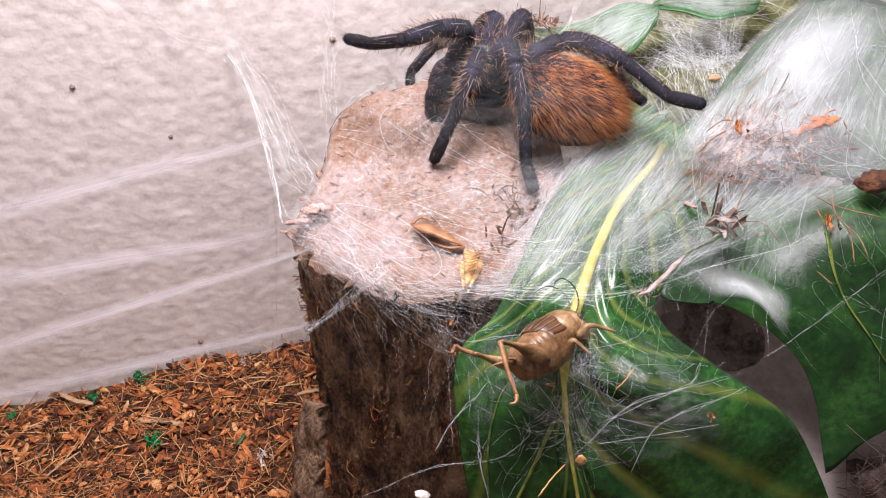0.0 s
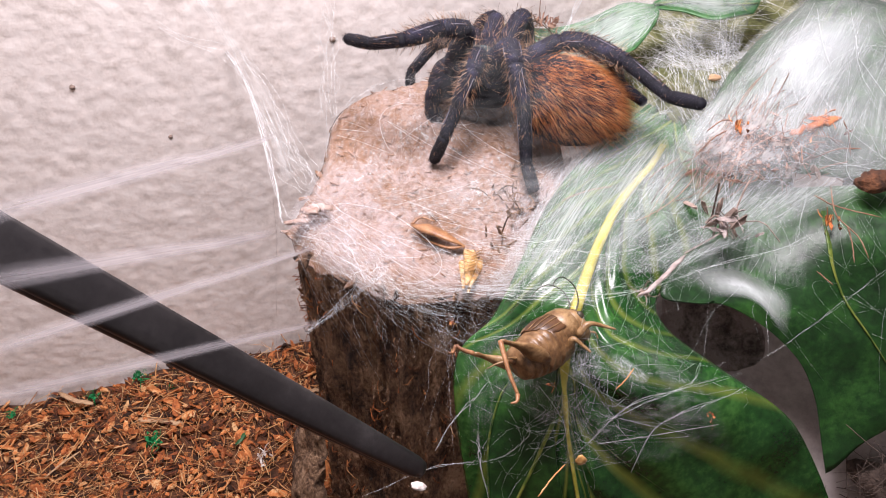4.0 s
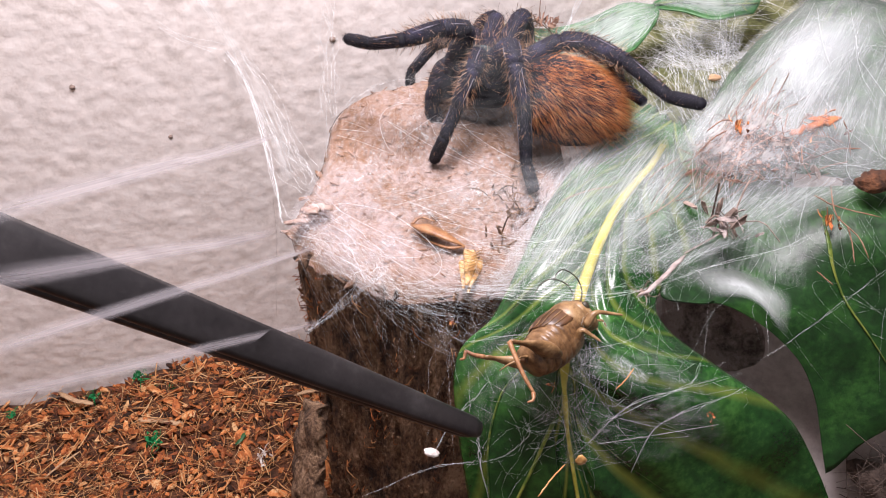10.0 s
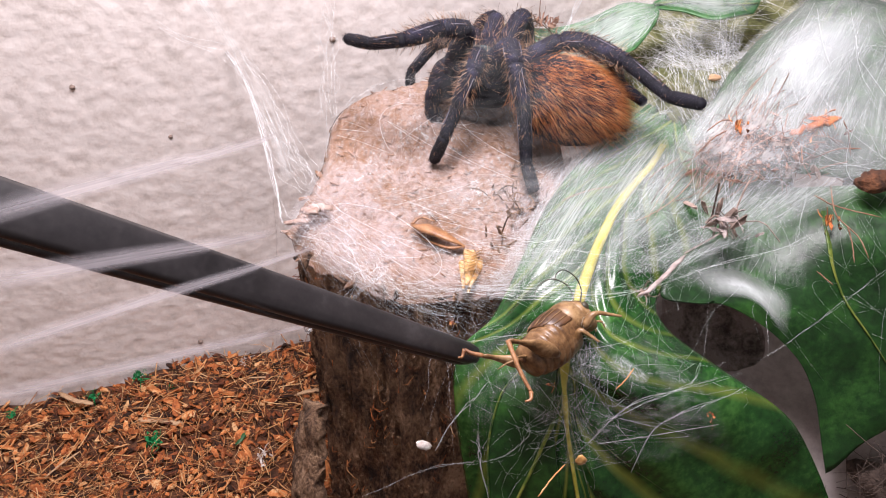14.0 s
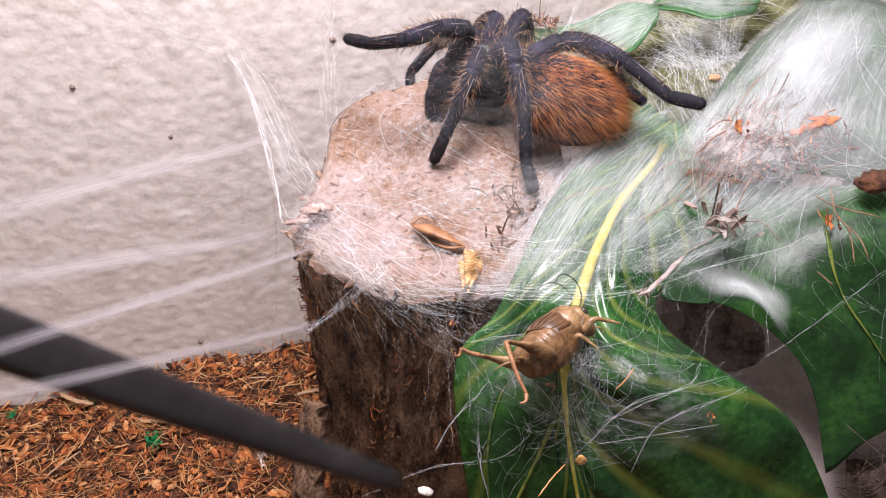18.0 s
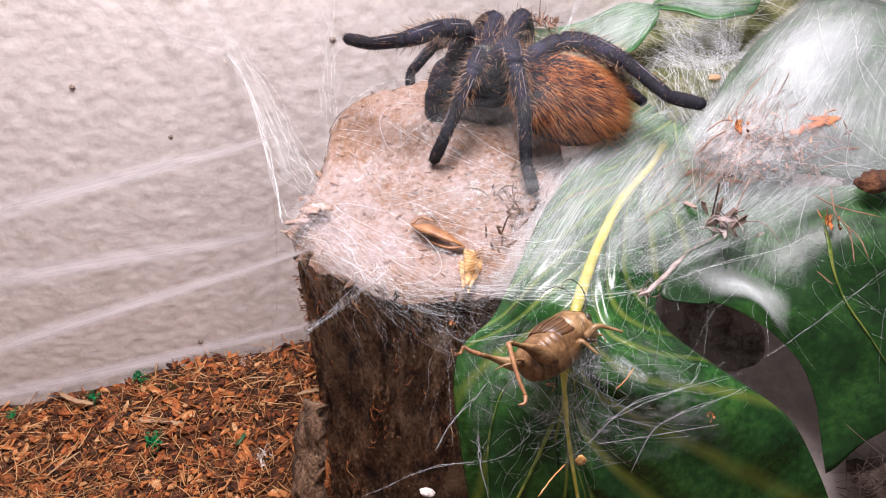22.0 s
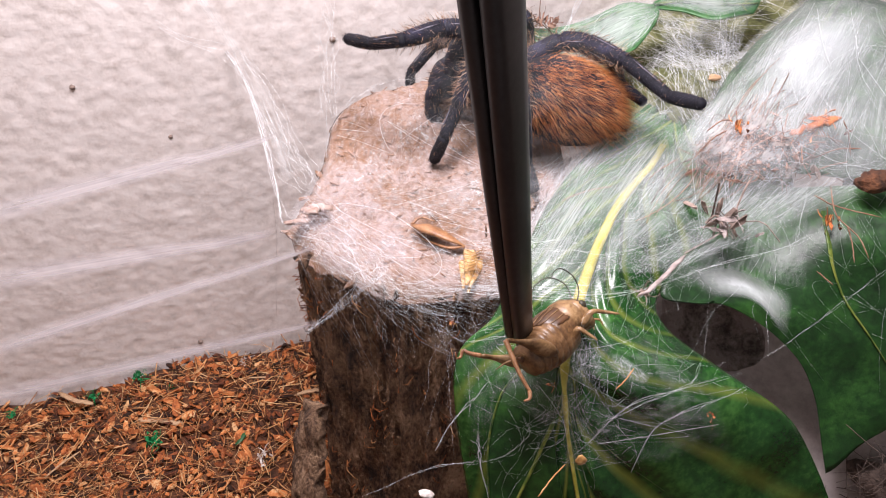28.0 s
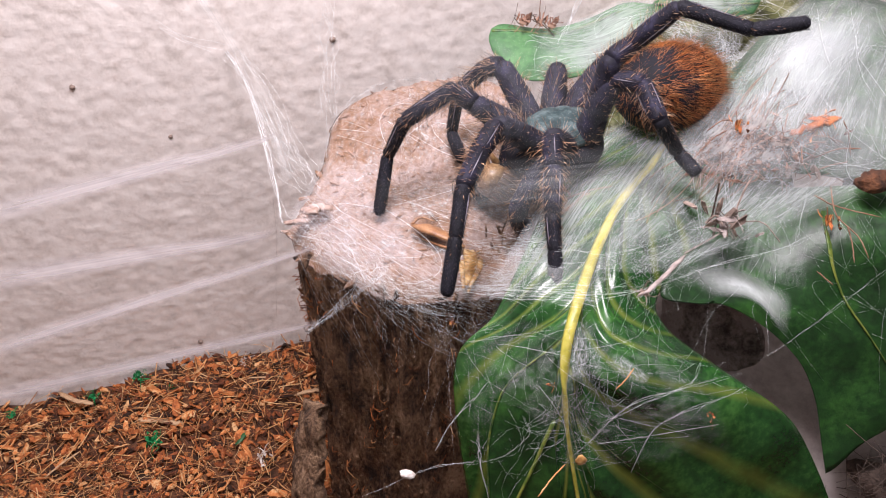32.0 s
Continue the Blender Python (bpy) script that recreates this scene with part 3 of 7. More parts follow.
    # loose slab of bark at the foot
    g = sheet([[(-0.0405, 0.1839, 0.0935), (-0.0434, 0.1815, 0.084), (-0.0454, 0.1773, 0.0721), (-0.0482, 0.1647, 0.0463)], [(-0.0375, 0.1788, 0.1), (-0.0395, 0.1762, 0.0903), (-0.0405, 0.1722, 0.0786), (-0.0428, 0.1601, 0.0534)], [(-0.0351, 0.1768, 0.1007), (-0.0361, 0.1736, 0.0934), (-0.0367, 0.1697, 0.0819), (-0.038, 0.1578, 0.0569)]], 14, 50)
    for i in range(14):
        for j in range(50):
            g[i, j] += 0.0016 * np.array(noise.noise_vector(Vector(g[i, j] * 240)))
    part("bark_slab", grid_bag(g, None, 0, 0.004), BARK, st, "loose slab of bark at the foot")
    return st


stump()

# ---- leaves
from mathutils import Quaternion


def rib(parent, pts, r0, r1, mat, name="vein", lift=0.0004, n=24, flat=0.7):
    p = spline(pts, n)
    b = Bag()
    tube(b, p + np.array([0, -0.3, 0.95]) * lift, np.linspace(r0, r1, n), 7, flat=flat)
    return part(name, b, mat, parent)


def on(g, u, v):
    """The point of a grid at u, v in 0..1."""
    x, y = u * (g.shape[0] - 1), v * (g.shape[1] - 1)
    i, j = min(int(x), g.shape[0] - 2), min(int(y), g.shape[1] - 2)
    a, b = x - i, y - j
    return (g[i, j] * (1 - a) + g[i + 1, j] * a) * (1 - b) + (g[i, j + 1] * (1 - a) + g[i + 1, j + 1] * a) * b


def ripple(g, size, scale):
    n = normals(g)
    for i in range(g.shape[0]):
        for j in range(g.shape[1]):
            g[i, j] += n[i, j] * size * noise.noise(Vector(g[i, j] * scale))
    return g


def quilt(g, size):
    """Swell the blade between its side veins."""
    n = normals(g)
    for i in range(g.shape[0]):
        for j in range(g.shape[1]):
            v = j / (g.shape[1] - 1)
            u, t = i / (g.shape[0] - 1), (v - 0.4) / 0.57 if v > 0.4 else (0.4 - v) / 0.37
            root = (u + 0.31 * t) / (1 + 1.1 * t)
            root = root if root > 0.5 else u - 0.24 * t
            g[i, j] -= n[i, j] * size * min(1.0, t * 4) * max(0.0, 1 - t ** 3) * math.cos(2 * math.pi * (root - 0.08) / 0.09)
    return g


BLADE = quilt(ripple(sheet([
    [(0.07, 0.2577, 0.162), (0.0726, 0.2556, 0.161), (0.0768, 0.2509, 0.1582), (0.0802, 0.2504, 0.1576), (0.0841, 0.25, 0.1587), (0.0951, 0.2509, 0.1615)],
    [(0.048, 0.2342, 0.158), (0.0584, 0.2325, 0.1591), (0.0678, 0.2294, 0.1583), (0.0717, 0.2289, 0.1577), (0.0773, 0.2269, 0.1567), (0.0887, 0.2233, 0.1569)],
    [(0.03, 0.2043, 0.1554), (0.0405, 0.2047, 0.1591), (0.0522, 0.2022, 0.1608), (0.0563, 0.2018, 0.1603), (0.0639, 0.1966, 0.1569), (0.0736, 0.1936, 0.1531)],
    [(0.0221, 0.1846, 0.153), (0.0301, 0.1817, 0.1573), (0.0408, 0.1785, 0.1598), (0.0448, 0.1789, 0.1587), (0.0494, 0.177, 0.1562), (0.0587, 0.1753, 0.1476)],
    [(0.013, 0.1678, 0.1461), (0.0228, 0.164, 0.1526), (0.0333, 0.1591, 0.156), (0.0378, 0.1613, 0.1532), (0.0443, 0.1594, 0.1499), (0.0595, 0.1674, 0.1424)],
    [(0.0042, 0.1621, 0.1371), (0.017, 0.1571, 0.1421), (0.0304, 0.15, 0.1473), (0.0363, 0.1531, 0.1432), (0.0476, 0.1489, 0.1443), (0.0739, 0.1609, 0.134)],
    [(0.0037, 0.1558, 0.1193), (0.0174, 0.1495, 0.1243), (0.032, 0.1447, 0.1278), (0.0384, 0.1476, 0.1234), (0.0588, 0.1479, 0.1263), (0.0959, 0.1556, 0.1183)],
    [(0.0075, 0.1471, 0.0903), (0.0214, 0.1423, 0.0972), (0.037, 0.1387, 0.1023), (0.0432, 0.1407, 0.0984), (0.0711, 0.1441, 0.0946), (0.1142, 0.1495, 0.0869)]], 130, 90), 0.0013, 60), 0.0009)
MID = 0.4
LOBE = ripple(sheet([
    [(0.0887, 0.2233, 0.1569), (0.1005, 0.2117, 0.1584), (0.1118, 0.2017, 0.1651), (0.1284, 0.1975, 0.1679)],
    [(0.0736, 0.1936, 0.1531), (0.0911, 0.1932, 0.1534), (0.1064, 0.1851, 0.1576), (0.1241, 0.1805, 0.1591)],
    [(0.0592, 0.1751, 0.1473), (0.0836, 0.179, 0.1475), (0.1048, 0.1765, 0.1466), (0.1281, 0.1746, 0.1441)],
    [(0.0782, 0.1737, 0.1442), (0.0941, 0.1729, 0.1415), (0.1104, 0.1703, 0.1354), (0.131, 0.1687, 0.1326)],
    [(0.0952, 0.1698, 0.1332), (0.1035, 0.1678, 0.1291), (0.1166, 0.1656, 0.1246), (0.1327, 0.164, 0.1217)],
    [(0.1048, 0.1645, 0.12), (0.109, 0.1634, 0.1177), (0.1196, 0.1613, 0.1142), (0.1327, 0.1601, 0.1119)],
    [(0.1107, 0.1539, 0.0974), (0.1135, 0.1548, 0.0994), (0.1209, 0.1583, 0.1062), (0.1314, 0.161, 0.1121)]], 70, 44), 0.001, 70)
FOLD = ripple(sheet([
    [(0.0272, 0.1528, 0.1491), (0.0278, 0.1518, 0.1486), (0.0284, 0.1502, 0.1482)], [(0.0176, 0.1522, 0.1383), (0.0245, 0.1492, 0.1409), (0.0284, 0.1468, 0.14)], [(0.0139, 0.15, 0.1305), (0.0227, 0.147, 0.1317), (0.0284, 0.1448, 0.1305)],
    [(0.0118, 0.1459, 0.1172), (0.0225, 0.1429, 0.1182), (0.0297, 0.1409, 0.1184)], [(0.0128, 0.1403, 0.0987), (0.024, 0.1388, 0.1008), (0.0329, 0.1374, 0.1028)]], 50, 30), 0.0008, 70)
HUMP = ripple(sheet([
    [(0.1227, 0.288, 0.1814), (0.1305, 0.2869, 0.188), (0.1456, 0.2814, 0.1891), (0.162, 0.2736, 0.1873)],
    [(0.1013, 0.2684, 0.1724), (0.1115, 0.2592, 0.1818), (0.1256, 0.2507, 0.1856), (0.1436, 0.2447, 0.1827)],
    [(0.0891, 0.2538, 0.162), (0.0986, 0.2422, 0.1683), (0.1124, 0.2333, 0.1731), (0.1348, 0.224, 0.1725)],
    [(0.0728, 0.2365, 0.1528), (0.0862, 0.2269, 0.1567), (0.1013, 0.2165, 0.1613), (0.1338, 0.2083, 0.1606)]], 50, 40), 0.0015, 60)


def way(u):
    """How far a side vein that leaves the midrib at u runs towards the tip."""
    return 0.24 + max(0.0, u - 0.5) * 1.1


def big_leaf():
    leaf = base("split_leaf", (0, 0, 0), "large dark green split leaf with yellow midrib draped in silk", "leaf")
    top = leaf
    leaf = part("blade", grid_bag(BLADE, None, 0, 0.0006), LEAF_VEINED, top, "glossy dark green blade")
    lobe = part("lobe", grid_bag(LOBE, None, 0, 0.0006), LEAF, top, "glossy dark green lobe beside the slit")
    rib(leaf, [on(BLADE, u, MID) for u in np.linspace(0.11, 0.56, 9)], 0.0011, 0.0016, RIB, "midrib", 0.0004, 40, 0.45)
    rib(leaf, [on(BLADE, u, MID) for u in np.linspace(0.55, 0.99, 7)], 0.0015, 0.0011, RIB, "midrib", 0.0007, 30, 0.45)
    for u in (0.08, 0.17, 0.26, 0.35, 0.44, 0.53, 0.61, 0.69, 0.77):
        for end in (0.03, 0.97):
            pts = [on(BLADE, u + way(u) * t, MID + (end - MID) * t) for t in np.linspace(0, 1, 9) if u + way(u) * t < 0.99]
            rib(leaf, pts[:7], 0.0006, 0.0001, VEIN, lift=0.0, flat=0.3)
    for end in (0.45, 0.53):
        rib(leaf, [on(BLADE, 0.82 + 0.17 * t, MID + (end - MID) * t) for t in (0, 0.35, 0.7, 1)], 0.0005, 0.0002, VEIN, lift=0.0, flat=0.4)
    fold = part("lobe", grid_bag(FOLD, None, 0, 0.0006), LEAF, top, "glossy dark green lobe overlapping the blade")
    rib(fold, [on(FOLD, 0.5 + 0.47 * t, 1 - 0.7 * t) for t in (0, 0.3, 0.6, 1)], 0.0011, 0.0007, VEIN_YELLOW, lift=0.0003, flat=0.4)
    rib(fold, [on(FOLD, u, 0.006) for u in np.linspace(0.03, 0.95, 8)], 0.0003, 0.0003, VEIN_YELLOW, "rim", 0.0002, 30)
    rib(lobe, [on(LOBE, u, 0.58 + 0.48 * u) for u in (0.08, 0.17, 0.25, 0.35, 0.45, 0.53, 0.6, 0.69, 0.78)], 0.0009, 0.0005, VEIN_YELLOW, lift=0.0001, flat=0.3)
    return top


def plain_leaf(name, g, mat, label, ribs, thick=0.0006):
    leaf = base(name, (0, 0, 0), label, "leaf")
    top = leaf
    leaf = part("blade", grid_bag(g, None, 0, thick), mat, top)
    rib(leaf, [on(g, u, ribs) for u in (0.02, 0.25, 0.5, 0.75, 0.98)], 0.0009, 0.0005, VEIN, "midrib")
    for u in (0.12, 0.3, 0.48, 0.66, 0.84):
        for side in (-1, 1):
            rib(leaf, [on(g, min(0.98, u + 0.12 * t), min(0.98, max(0.02, ribs + side * 0.42 * t))) for t in (0, 0.5, 1)], 0.0004, 0.0001, VEIN, n=12, lift=0.0, flat=0.4)
    return top


big_leaf()
plain_leaf("arched_leaf", HUMP, LEAF, "arched green leaf wrapped in white silk", 0.5)
BACK = ripple(sheet([
    [(0.0177, 0.2964, 0.1710), (0.0169, 0.2920, 0.1686), (0.0189, 0.2868, 0.1652)],
    [(0.0225, 0.2984, 0.1719), (0.0229, 0.2877, 0.1679), (0.0244, 0.2785, 0.1626)],
    [(0.0367, 0.2974, 0.1706), (0.0360, 0.2831, 0.1670), (0.0337, 0.2700, 0.1631)],
    [(0.0516, 0.3008, 0.1718), (0.0532, 0.2853, 0.1681), (0.0530, 0.2727, 0.1650)],
    [(0.0680, 0.3078, 0.1759), (0.0710, 0.2929, 0.1730), (0.0669, 0.2792, 0.1701)],
    [(0.0804, 0.3066, 0.1759), (0.0799, 0.3015, 0.1743), (0.0774, 0.2945, 0.1734)]], 40, 20), 0.0008, 80)
plain_leaf("small_leaf", BACK, LEAF_PALE, "light green leaf with a browned edge behind the stump", 0.12)
BACK2 = ripple(sheet([
    [(0.0773, 0.3061, 0.1753), (0.0781, 0.3066, 0.1759), (0.0794, 0.3074, 0.1769)],
    [(0.0883, 0.3034, 0.1751), (0.0902, 0.3086, 0.1769), (0.0927, 0.3177, 0.1804)],
    [(0.1000, 0.2987, 0.1740), (0.1047, 0.3069, 0.1763), (0.1092, 0.3187, 0.1800)],
    [(0.1152, 0.3022, 0.1751), (0.1185, 0.3074, 0.1769), (0.1218, 0.3154, 0.1791)]], 30, 16), 0.0008, 80)
plain_leaf("small_leaf", BACK2, LEAF_PALE, "light green leaf hung with silk near the wall", 0.45)
SIDE = ripple(sheet([
    [(0.1228, 0.2183, 0.1539), (0.1246, 0.2226, 0.1594), (0.1313, 0.2284, 0.1619)], [(0.1278, 0.2161, 0.1575), (0.1322, 0.2231, 0.1632), (0.1373, 0.2299, 0.1671)], [(0.1387, 0.2165, 0.1613), (0.141, 0.2226, 0.1675), (0.1443, 0.2294, 0.1714)]], 20, 16), 0.0008, 80)
plain_leaf("small_leaf", SIDE, LEAF, "dark green leaf end beside the silk", 0.5)

# ---- banks behind and below the leaves
rows = [[(0.062, 0.349, 0.1538), (0.0899, 0.3568, 0.1556), (0.1219, 0.3613, 0.1615), (0.1612, 0.3643, 0.1653)], [(0.0601, 0.3125, 0.1478), (0.0821, 0.3121, 0.1504), (0.1062, 0.3102, 0.1513), (0.137, 0.3134, 0.157)],
        [(0.0577, 0.2754, 0.1408), (0.0758, 0.2753, 0.1456), (0.0953, 0.2731, 0.1492), (0.1207, 0.2704, 0.1507)], [(0.055, 0.245, 0.0), (0.09, 0.245, 0.0), (0.13, 0.245, 0.0), (0.18, 0.245, 0.0)]]
MOUND = ripple(sheet(rows, 70, 60), 0.004, 90)
thing("moss_bank", grid_bag(MOUND, None, 0, 0.004), MOSS, "olive mossy bank of soil covered with web", "ground", kind="structure")
rows = [[(0.066, 0.2367, 0.1076), (0.1045, 0.238, 0.1092), (0.1349, 0.2367, 0.1076), (0.1705, 0.2316, 0.1092)], [(0.0655, 0.2014, 0.0949), (0.0959, 0.1973, 0.0977), (0.1211, 0.1953, 0.0984), (0.1563, 0.1932, 0.1006)],
        [(0.076, 0.1741, 0.0762), (0.1007, 0.1697, 0.0819), (0.126, 0.1678, 0.0843), (0.1489, 0.1659, 0.0867)], [(0.06, 0.115, 0.0), (0.09, 0.115, 0.0), (0.12, 0.115, 0.0), (0.16, 0.115, 0.0)]]
PALE = ripple(sheet(rows, 60, 50), 0.002, 60)
thing("webbed_bank", grid_bag(PALE, None, 0, 0.004), PALE_FLOOR, "smooth grey-beige bank matted with silk below the leaf", "ground", kind="structure")


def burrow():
    # only a shallow dish: the hole's shade is put into its darker colour
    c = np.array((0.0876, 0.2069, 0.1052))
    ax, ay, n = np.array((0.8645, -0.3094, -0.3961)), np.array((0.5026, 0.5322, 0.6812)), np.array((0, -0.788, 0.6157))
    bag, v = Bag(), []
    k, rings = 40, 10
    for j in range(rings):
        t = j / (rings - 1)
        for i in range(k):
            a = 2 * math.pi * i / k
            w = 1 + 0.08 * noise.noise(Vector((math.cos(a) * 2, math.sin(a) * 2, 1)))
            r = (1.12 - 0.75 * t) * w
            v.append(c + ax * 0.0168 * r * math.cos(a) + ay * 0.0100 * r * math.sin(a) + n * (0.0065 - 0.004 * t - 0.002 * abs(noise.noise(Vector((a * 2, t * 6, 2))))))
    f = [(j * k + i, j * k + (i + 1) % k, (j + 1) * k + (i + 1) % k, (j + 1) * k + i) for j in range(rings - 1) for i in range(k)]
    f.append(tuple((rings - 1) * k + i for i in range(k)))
    return thing("burrow_mouth", bag.add(v, f), BURROW, "webbed burrow mouth below the split leaf, hole's shade in its colour", "burrow", kind="structure")


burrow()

# ---- silk
WEB = base("spider_web", (0, 0, 0), "white funnel web of sheets and threads over stump and leaves", "web")


def veil(g, mat, name="web_sheet", lift=0.0):
    return part(name, grid_bag(g + normals(g) * lift), mat, WEB)


def threads(name, paths, mat, lo, hi, seed, sag=0.0, waver=0.0006, n=9, label=""):
    """Many fine threads, each from a to b, slightly wavering."""
    r = random.Random(seed)
    bag = Bag()
    for a, b in paths:
        a, b = np.asarray(a, float), np.asarray(b, float)
        n = 16 if waver > 0.004 else 9
        ph, q = r.uniform(0, 50), np.linspace(0, 1, n)[:, None]
        p = a + (b - a) * q
        w = np.array([[noise.noise(Vector((ph, t * (5 if waver > 0.004 else 2.5), k))) for k in (1.5, 7.5, 13.5)] for t in np.linspace(0, 1, n)])
        p = p + w * waver * 2 - np.array([0, 0, 1.0]) * sag * r.random() * 4 * q * (1 - q)
        tube(bag, p, r.uniform(lo, hi), 3)
    return part(name, bag, mat, WEB, label, True, "stuff")


def lying(g, n, seed, u=(0, 1), v=(0, 1), du=0.4, dv=0.2, lift=0.002, curl=0.0):
    """Ends and bends of threads that lie over a grid."""
    r = random.Random(seed)
    nn = normals(g)
    out = []
    for k in range(n):
        u0, v0 = r.uniform(*u), r.uniform(*v)
        u1, v1 = u0 + r.gauss(0, 1) * 0.1 + r.choice((-1, 1)) * du * r.uniform(0.4, 1), v0 + r.gauss(0, 1) * dv
        pts = []
        h = lift * r.uniform(0.3, 1.4)
        bend = r.gauss(0, curl)
        for t in np.linspace(0, 1, 9):
            a, b = u0 + (u1 - u0) * t + bend * t * (1 - t), v0 + (v1 - v0) * t + bend * 2 * t * (1 - t)
            if 0 <= a < 1 and 0 <= b < 1:
                pts.append(on(g, a, b) + on(nn, a, b) * h * (0.2 + 0.8 * math.sin(math.pi * min(1, t * 0.96 + 0.02))))
            elif pts:
                break
        if len(pts) < 3:
            continue
        out.append(pts)
    return out


def laid(name, lines, mat, lo, hi, seed, label=""):
    r = random.Random(seed)
    bag = Bag()
    for p in lines:
        tube(bag, p, r.uniform(lo, hi), 3)
    return part(name, bag, mat, WEB, label, True, "stuff")


def fan(a0, a1, b0, b1, n, seed, spread=0.003):
    """Threads from points between a0 and a1 to points between b0 and b1."""
    r = random.Random(seed)
    A0, A1, B0, B1 = (np.array(q) for q in (a0, a1, b0, b1))
    out = []
    for k in range(n):
        t = r.random()
        s = min(1, max(0, t + r.gauss(0, 0.18)))
        out.append((A0 + (A1 - A0) * t + np.array([r.gauss(0, 1) for _ in range(3)]) * spread * 0.2, B0 + (B1 - B0) * s + np.array([r.gauss(0, 1) for _ in range(3)]) * spread))
    return out


# sheets over the leaves, with white patches for lamp glare among them
veil(HUMP, VEIL_DENSE, lift=0.0022)
DRAPE = sheet([
    [(0.117, 0.2758, 0.1884), (0.1294, 0.2711, 0.1922), (0.1422, 0.2661, 0.1923), (0.1546, 0.2589, 0.1896)],
    [(0.0931, 0.2512, 0.1716), (0.1031, 0.2425, 0.18), (0.1171, 0.2341, 0.1823), (0.1388, 0.2247, 0.1815)],
    [(0.0717, 0.2282, 0.16), (0.0829, 0.2205, 0.1648), (0.0998, 0.2117, 0.1682), (0.131, 0.1996, 0.1721)],
    [(0.0478, 0.1985, 0.1594), (0.0626, 0.1945, 0.1623), (0.0809, 0.1919, 0.1622), (0.1208, 0.1954, 0.1692)],
    [(0.0254, 0.1785, 0.1549), (0.0407, 0.1714, 0.1588), (0.0592, 0.1737, 0.1569), (0.0826, 0.1839, 0.1585)]], 60, 50)
veil(DRAPE, VEIL_DENSE)
# lamp glare on the arched leaf, painted as a dense white patch
veil(sheet([[(0.1195, 0.2706, 0.1866), (0.1285, 0.2669, 0.1901), (0.1412, 0.262, 0.1902)], [(0.1041, 0.2558, 0.1774), (0.1123, 0.2472, 0.1844), (0.1315, 0.243, 0.1854)], [(0.0936, 0.2387, 0.1702), (0.1047, 0.2285, 0.1767), (0.1203, 0.2269, 0.1795)]], 24, 24), GLARE_THICK)
# two gloss highlights beside the midrib, painted as small white patches
veil(sheet([[(0.0407, 0.1485, 0.1515), (0.0435, 0.1486, 0.151), (0.0465, 0.148, 0.1492)], [(0.042, 0.1465, 0.1492), (0.0455, 0.1465, 0.1484), (0.0502, 0.146, 0.1466)], [(0.0439, 0.145, 0.1461), (0.0474, 0.145, 0.1453), (0.051, 0.1446, 0.144)]], 14, 14), GLARE_PATCH)
veil(sheet([[(0.033, 0.1554, 0.1537), (0.0352, 0.1549, 0.1536), (0.0378, 0.1545, 0.1526)], [(0.0317, 0.1511, 0.1504), (0.0339, 0.1507, 0.1501), (0.0362, 0.1505, 0.1491)], [(0.032, 0.1476, 0.1453), (0.0337, 0.1474, 0.1451), (0.0354, 0.1472, 0.1444)]], 14, 14), GLARE_PATCH)
# the lamp's reflection at the slit edge, painted nearly opaque white
veil(sheet([[(0.0609, 0.1754, 0.1574), (0.0788, 0.1785, 0.1549), (0.0941, 0.1738, 0.1489)], [(0.0669, 0.1745, 0.1523), (0.0827, 0.1774, 0.1494), (0.0935, 0.1689, 0.1451)], [(0.0714, 0.1739, 0.1478), (0.0839, 0.1735, 0.1461), (0.0935, 0.1667, 0.1389)]], 20, 20), GLARE_WHITE, lift=0.0008)
LEFTDRAPE = sheet([
    [(0.0714, 0.2565, 0.1637), (0.0784, 0.2518, 0.161), (0.0947, 0.2512, 0.1634)], [(0.0468, 0.2325, 0.1591), (0.0598, 0.2316, 0.1611), (0.0782, 0.2254, 0.1597)], [(0.029, 0.2026, 0.1565), (0.0418, 0.203, 0.1603), (0.062, 0.1977, 0.16)],
    [(0.0182, 0.1832, 0.1511), (0.0299, 0.1809, 0.1579), (0.0459, 0.1754, 0.1574)], [(0.0088, 0.1764, 0.1425), (0.0212, 0.1633, 0.1533), (0.039, 0.1575, 0.1556)]], 50, 30)
veil(LEFTDRAPE, VEIL, lift=0.0028)
LOW = sheet([[(0.0068, 0.1641, 0.1495), (0.0222, 0.1573, 0.1538), (0.0415, 0.1551, 0.1559), (0.0613, 0.1605, 0.1449)], [(0.0054, 0.156, 0.1326), (0.0197, 0.1496, 0.1374), (0.0389, 0.1446, 0.1407), (0.0702, 0.1523, 0.1344)], [(0.0088, 0.1494, 0.1079), (0.0221, 0.1434, 0.1132), (0.0409, 0.1403, 0.1173), (0.0771, 0.1443, 0.1192)]], 30, 40)
veil(LOW, silk("thin_silk_veil", 0.10, (9, 14), fade=(0.5, 0.5), patch=5.0, clump=5.0, sharp=1.3))
AIR = sheet([[(-0.0216, 0.1911, 0.1775), (0.0023, 0.1869, 0.1819), (0.025, 0.1836, 0.1874), (0.0463, 0.1853, 0.1896), (0.0759, 0.1967, 0.1846)], [(-0.0216, 0.1847, 0.1693), (0.0023, 0.1807, 0.1756), (0.0248, 0.1767, 0.1818), (0.0457, 0.1767, 0.1835), (0.0749, 0.1895, 0.1803)], [(-0.0157, 0.1798, 0.1597), (0.0052, 0.1745, 0.1676), (0.0247, 0.1698, 0.1746), (0.0455, 0.1699, 0.1763), (0.0725, 0.1815, 0.175)]], 26, 50)
AIR = np.transpose(AIR, (1, 0, 2))
part("silk_wisp", grid_bag(AIR), WISP, WEB, "thin haze of drawn silk")
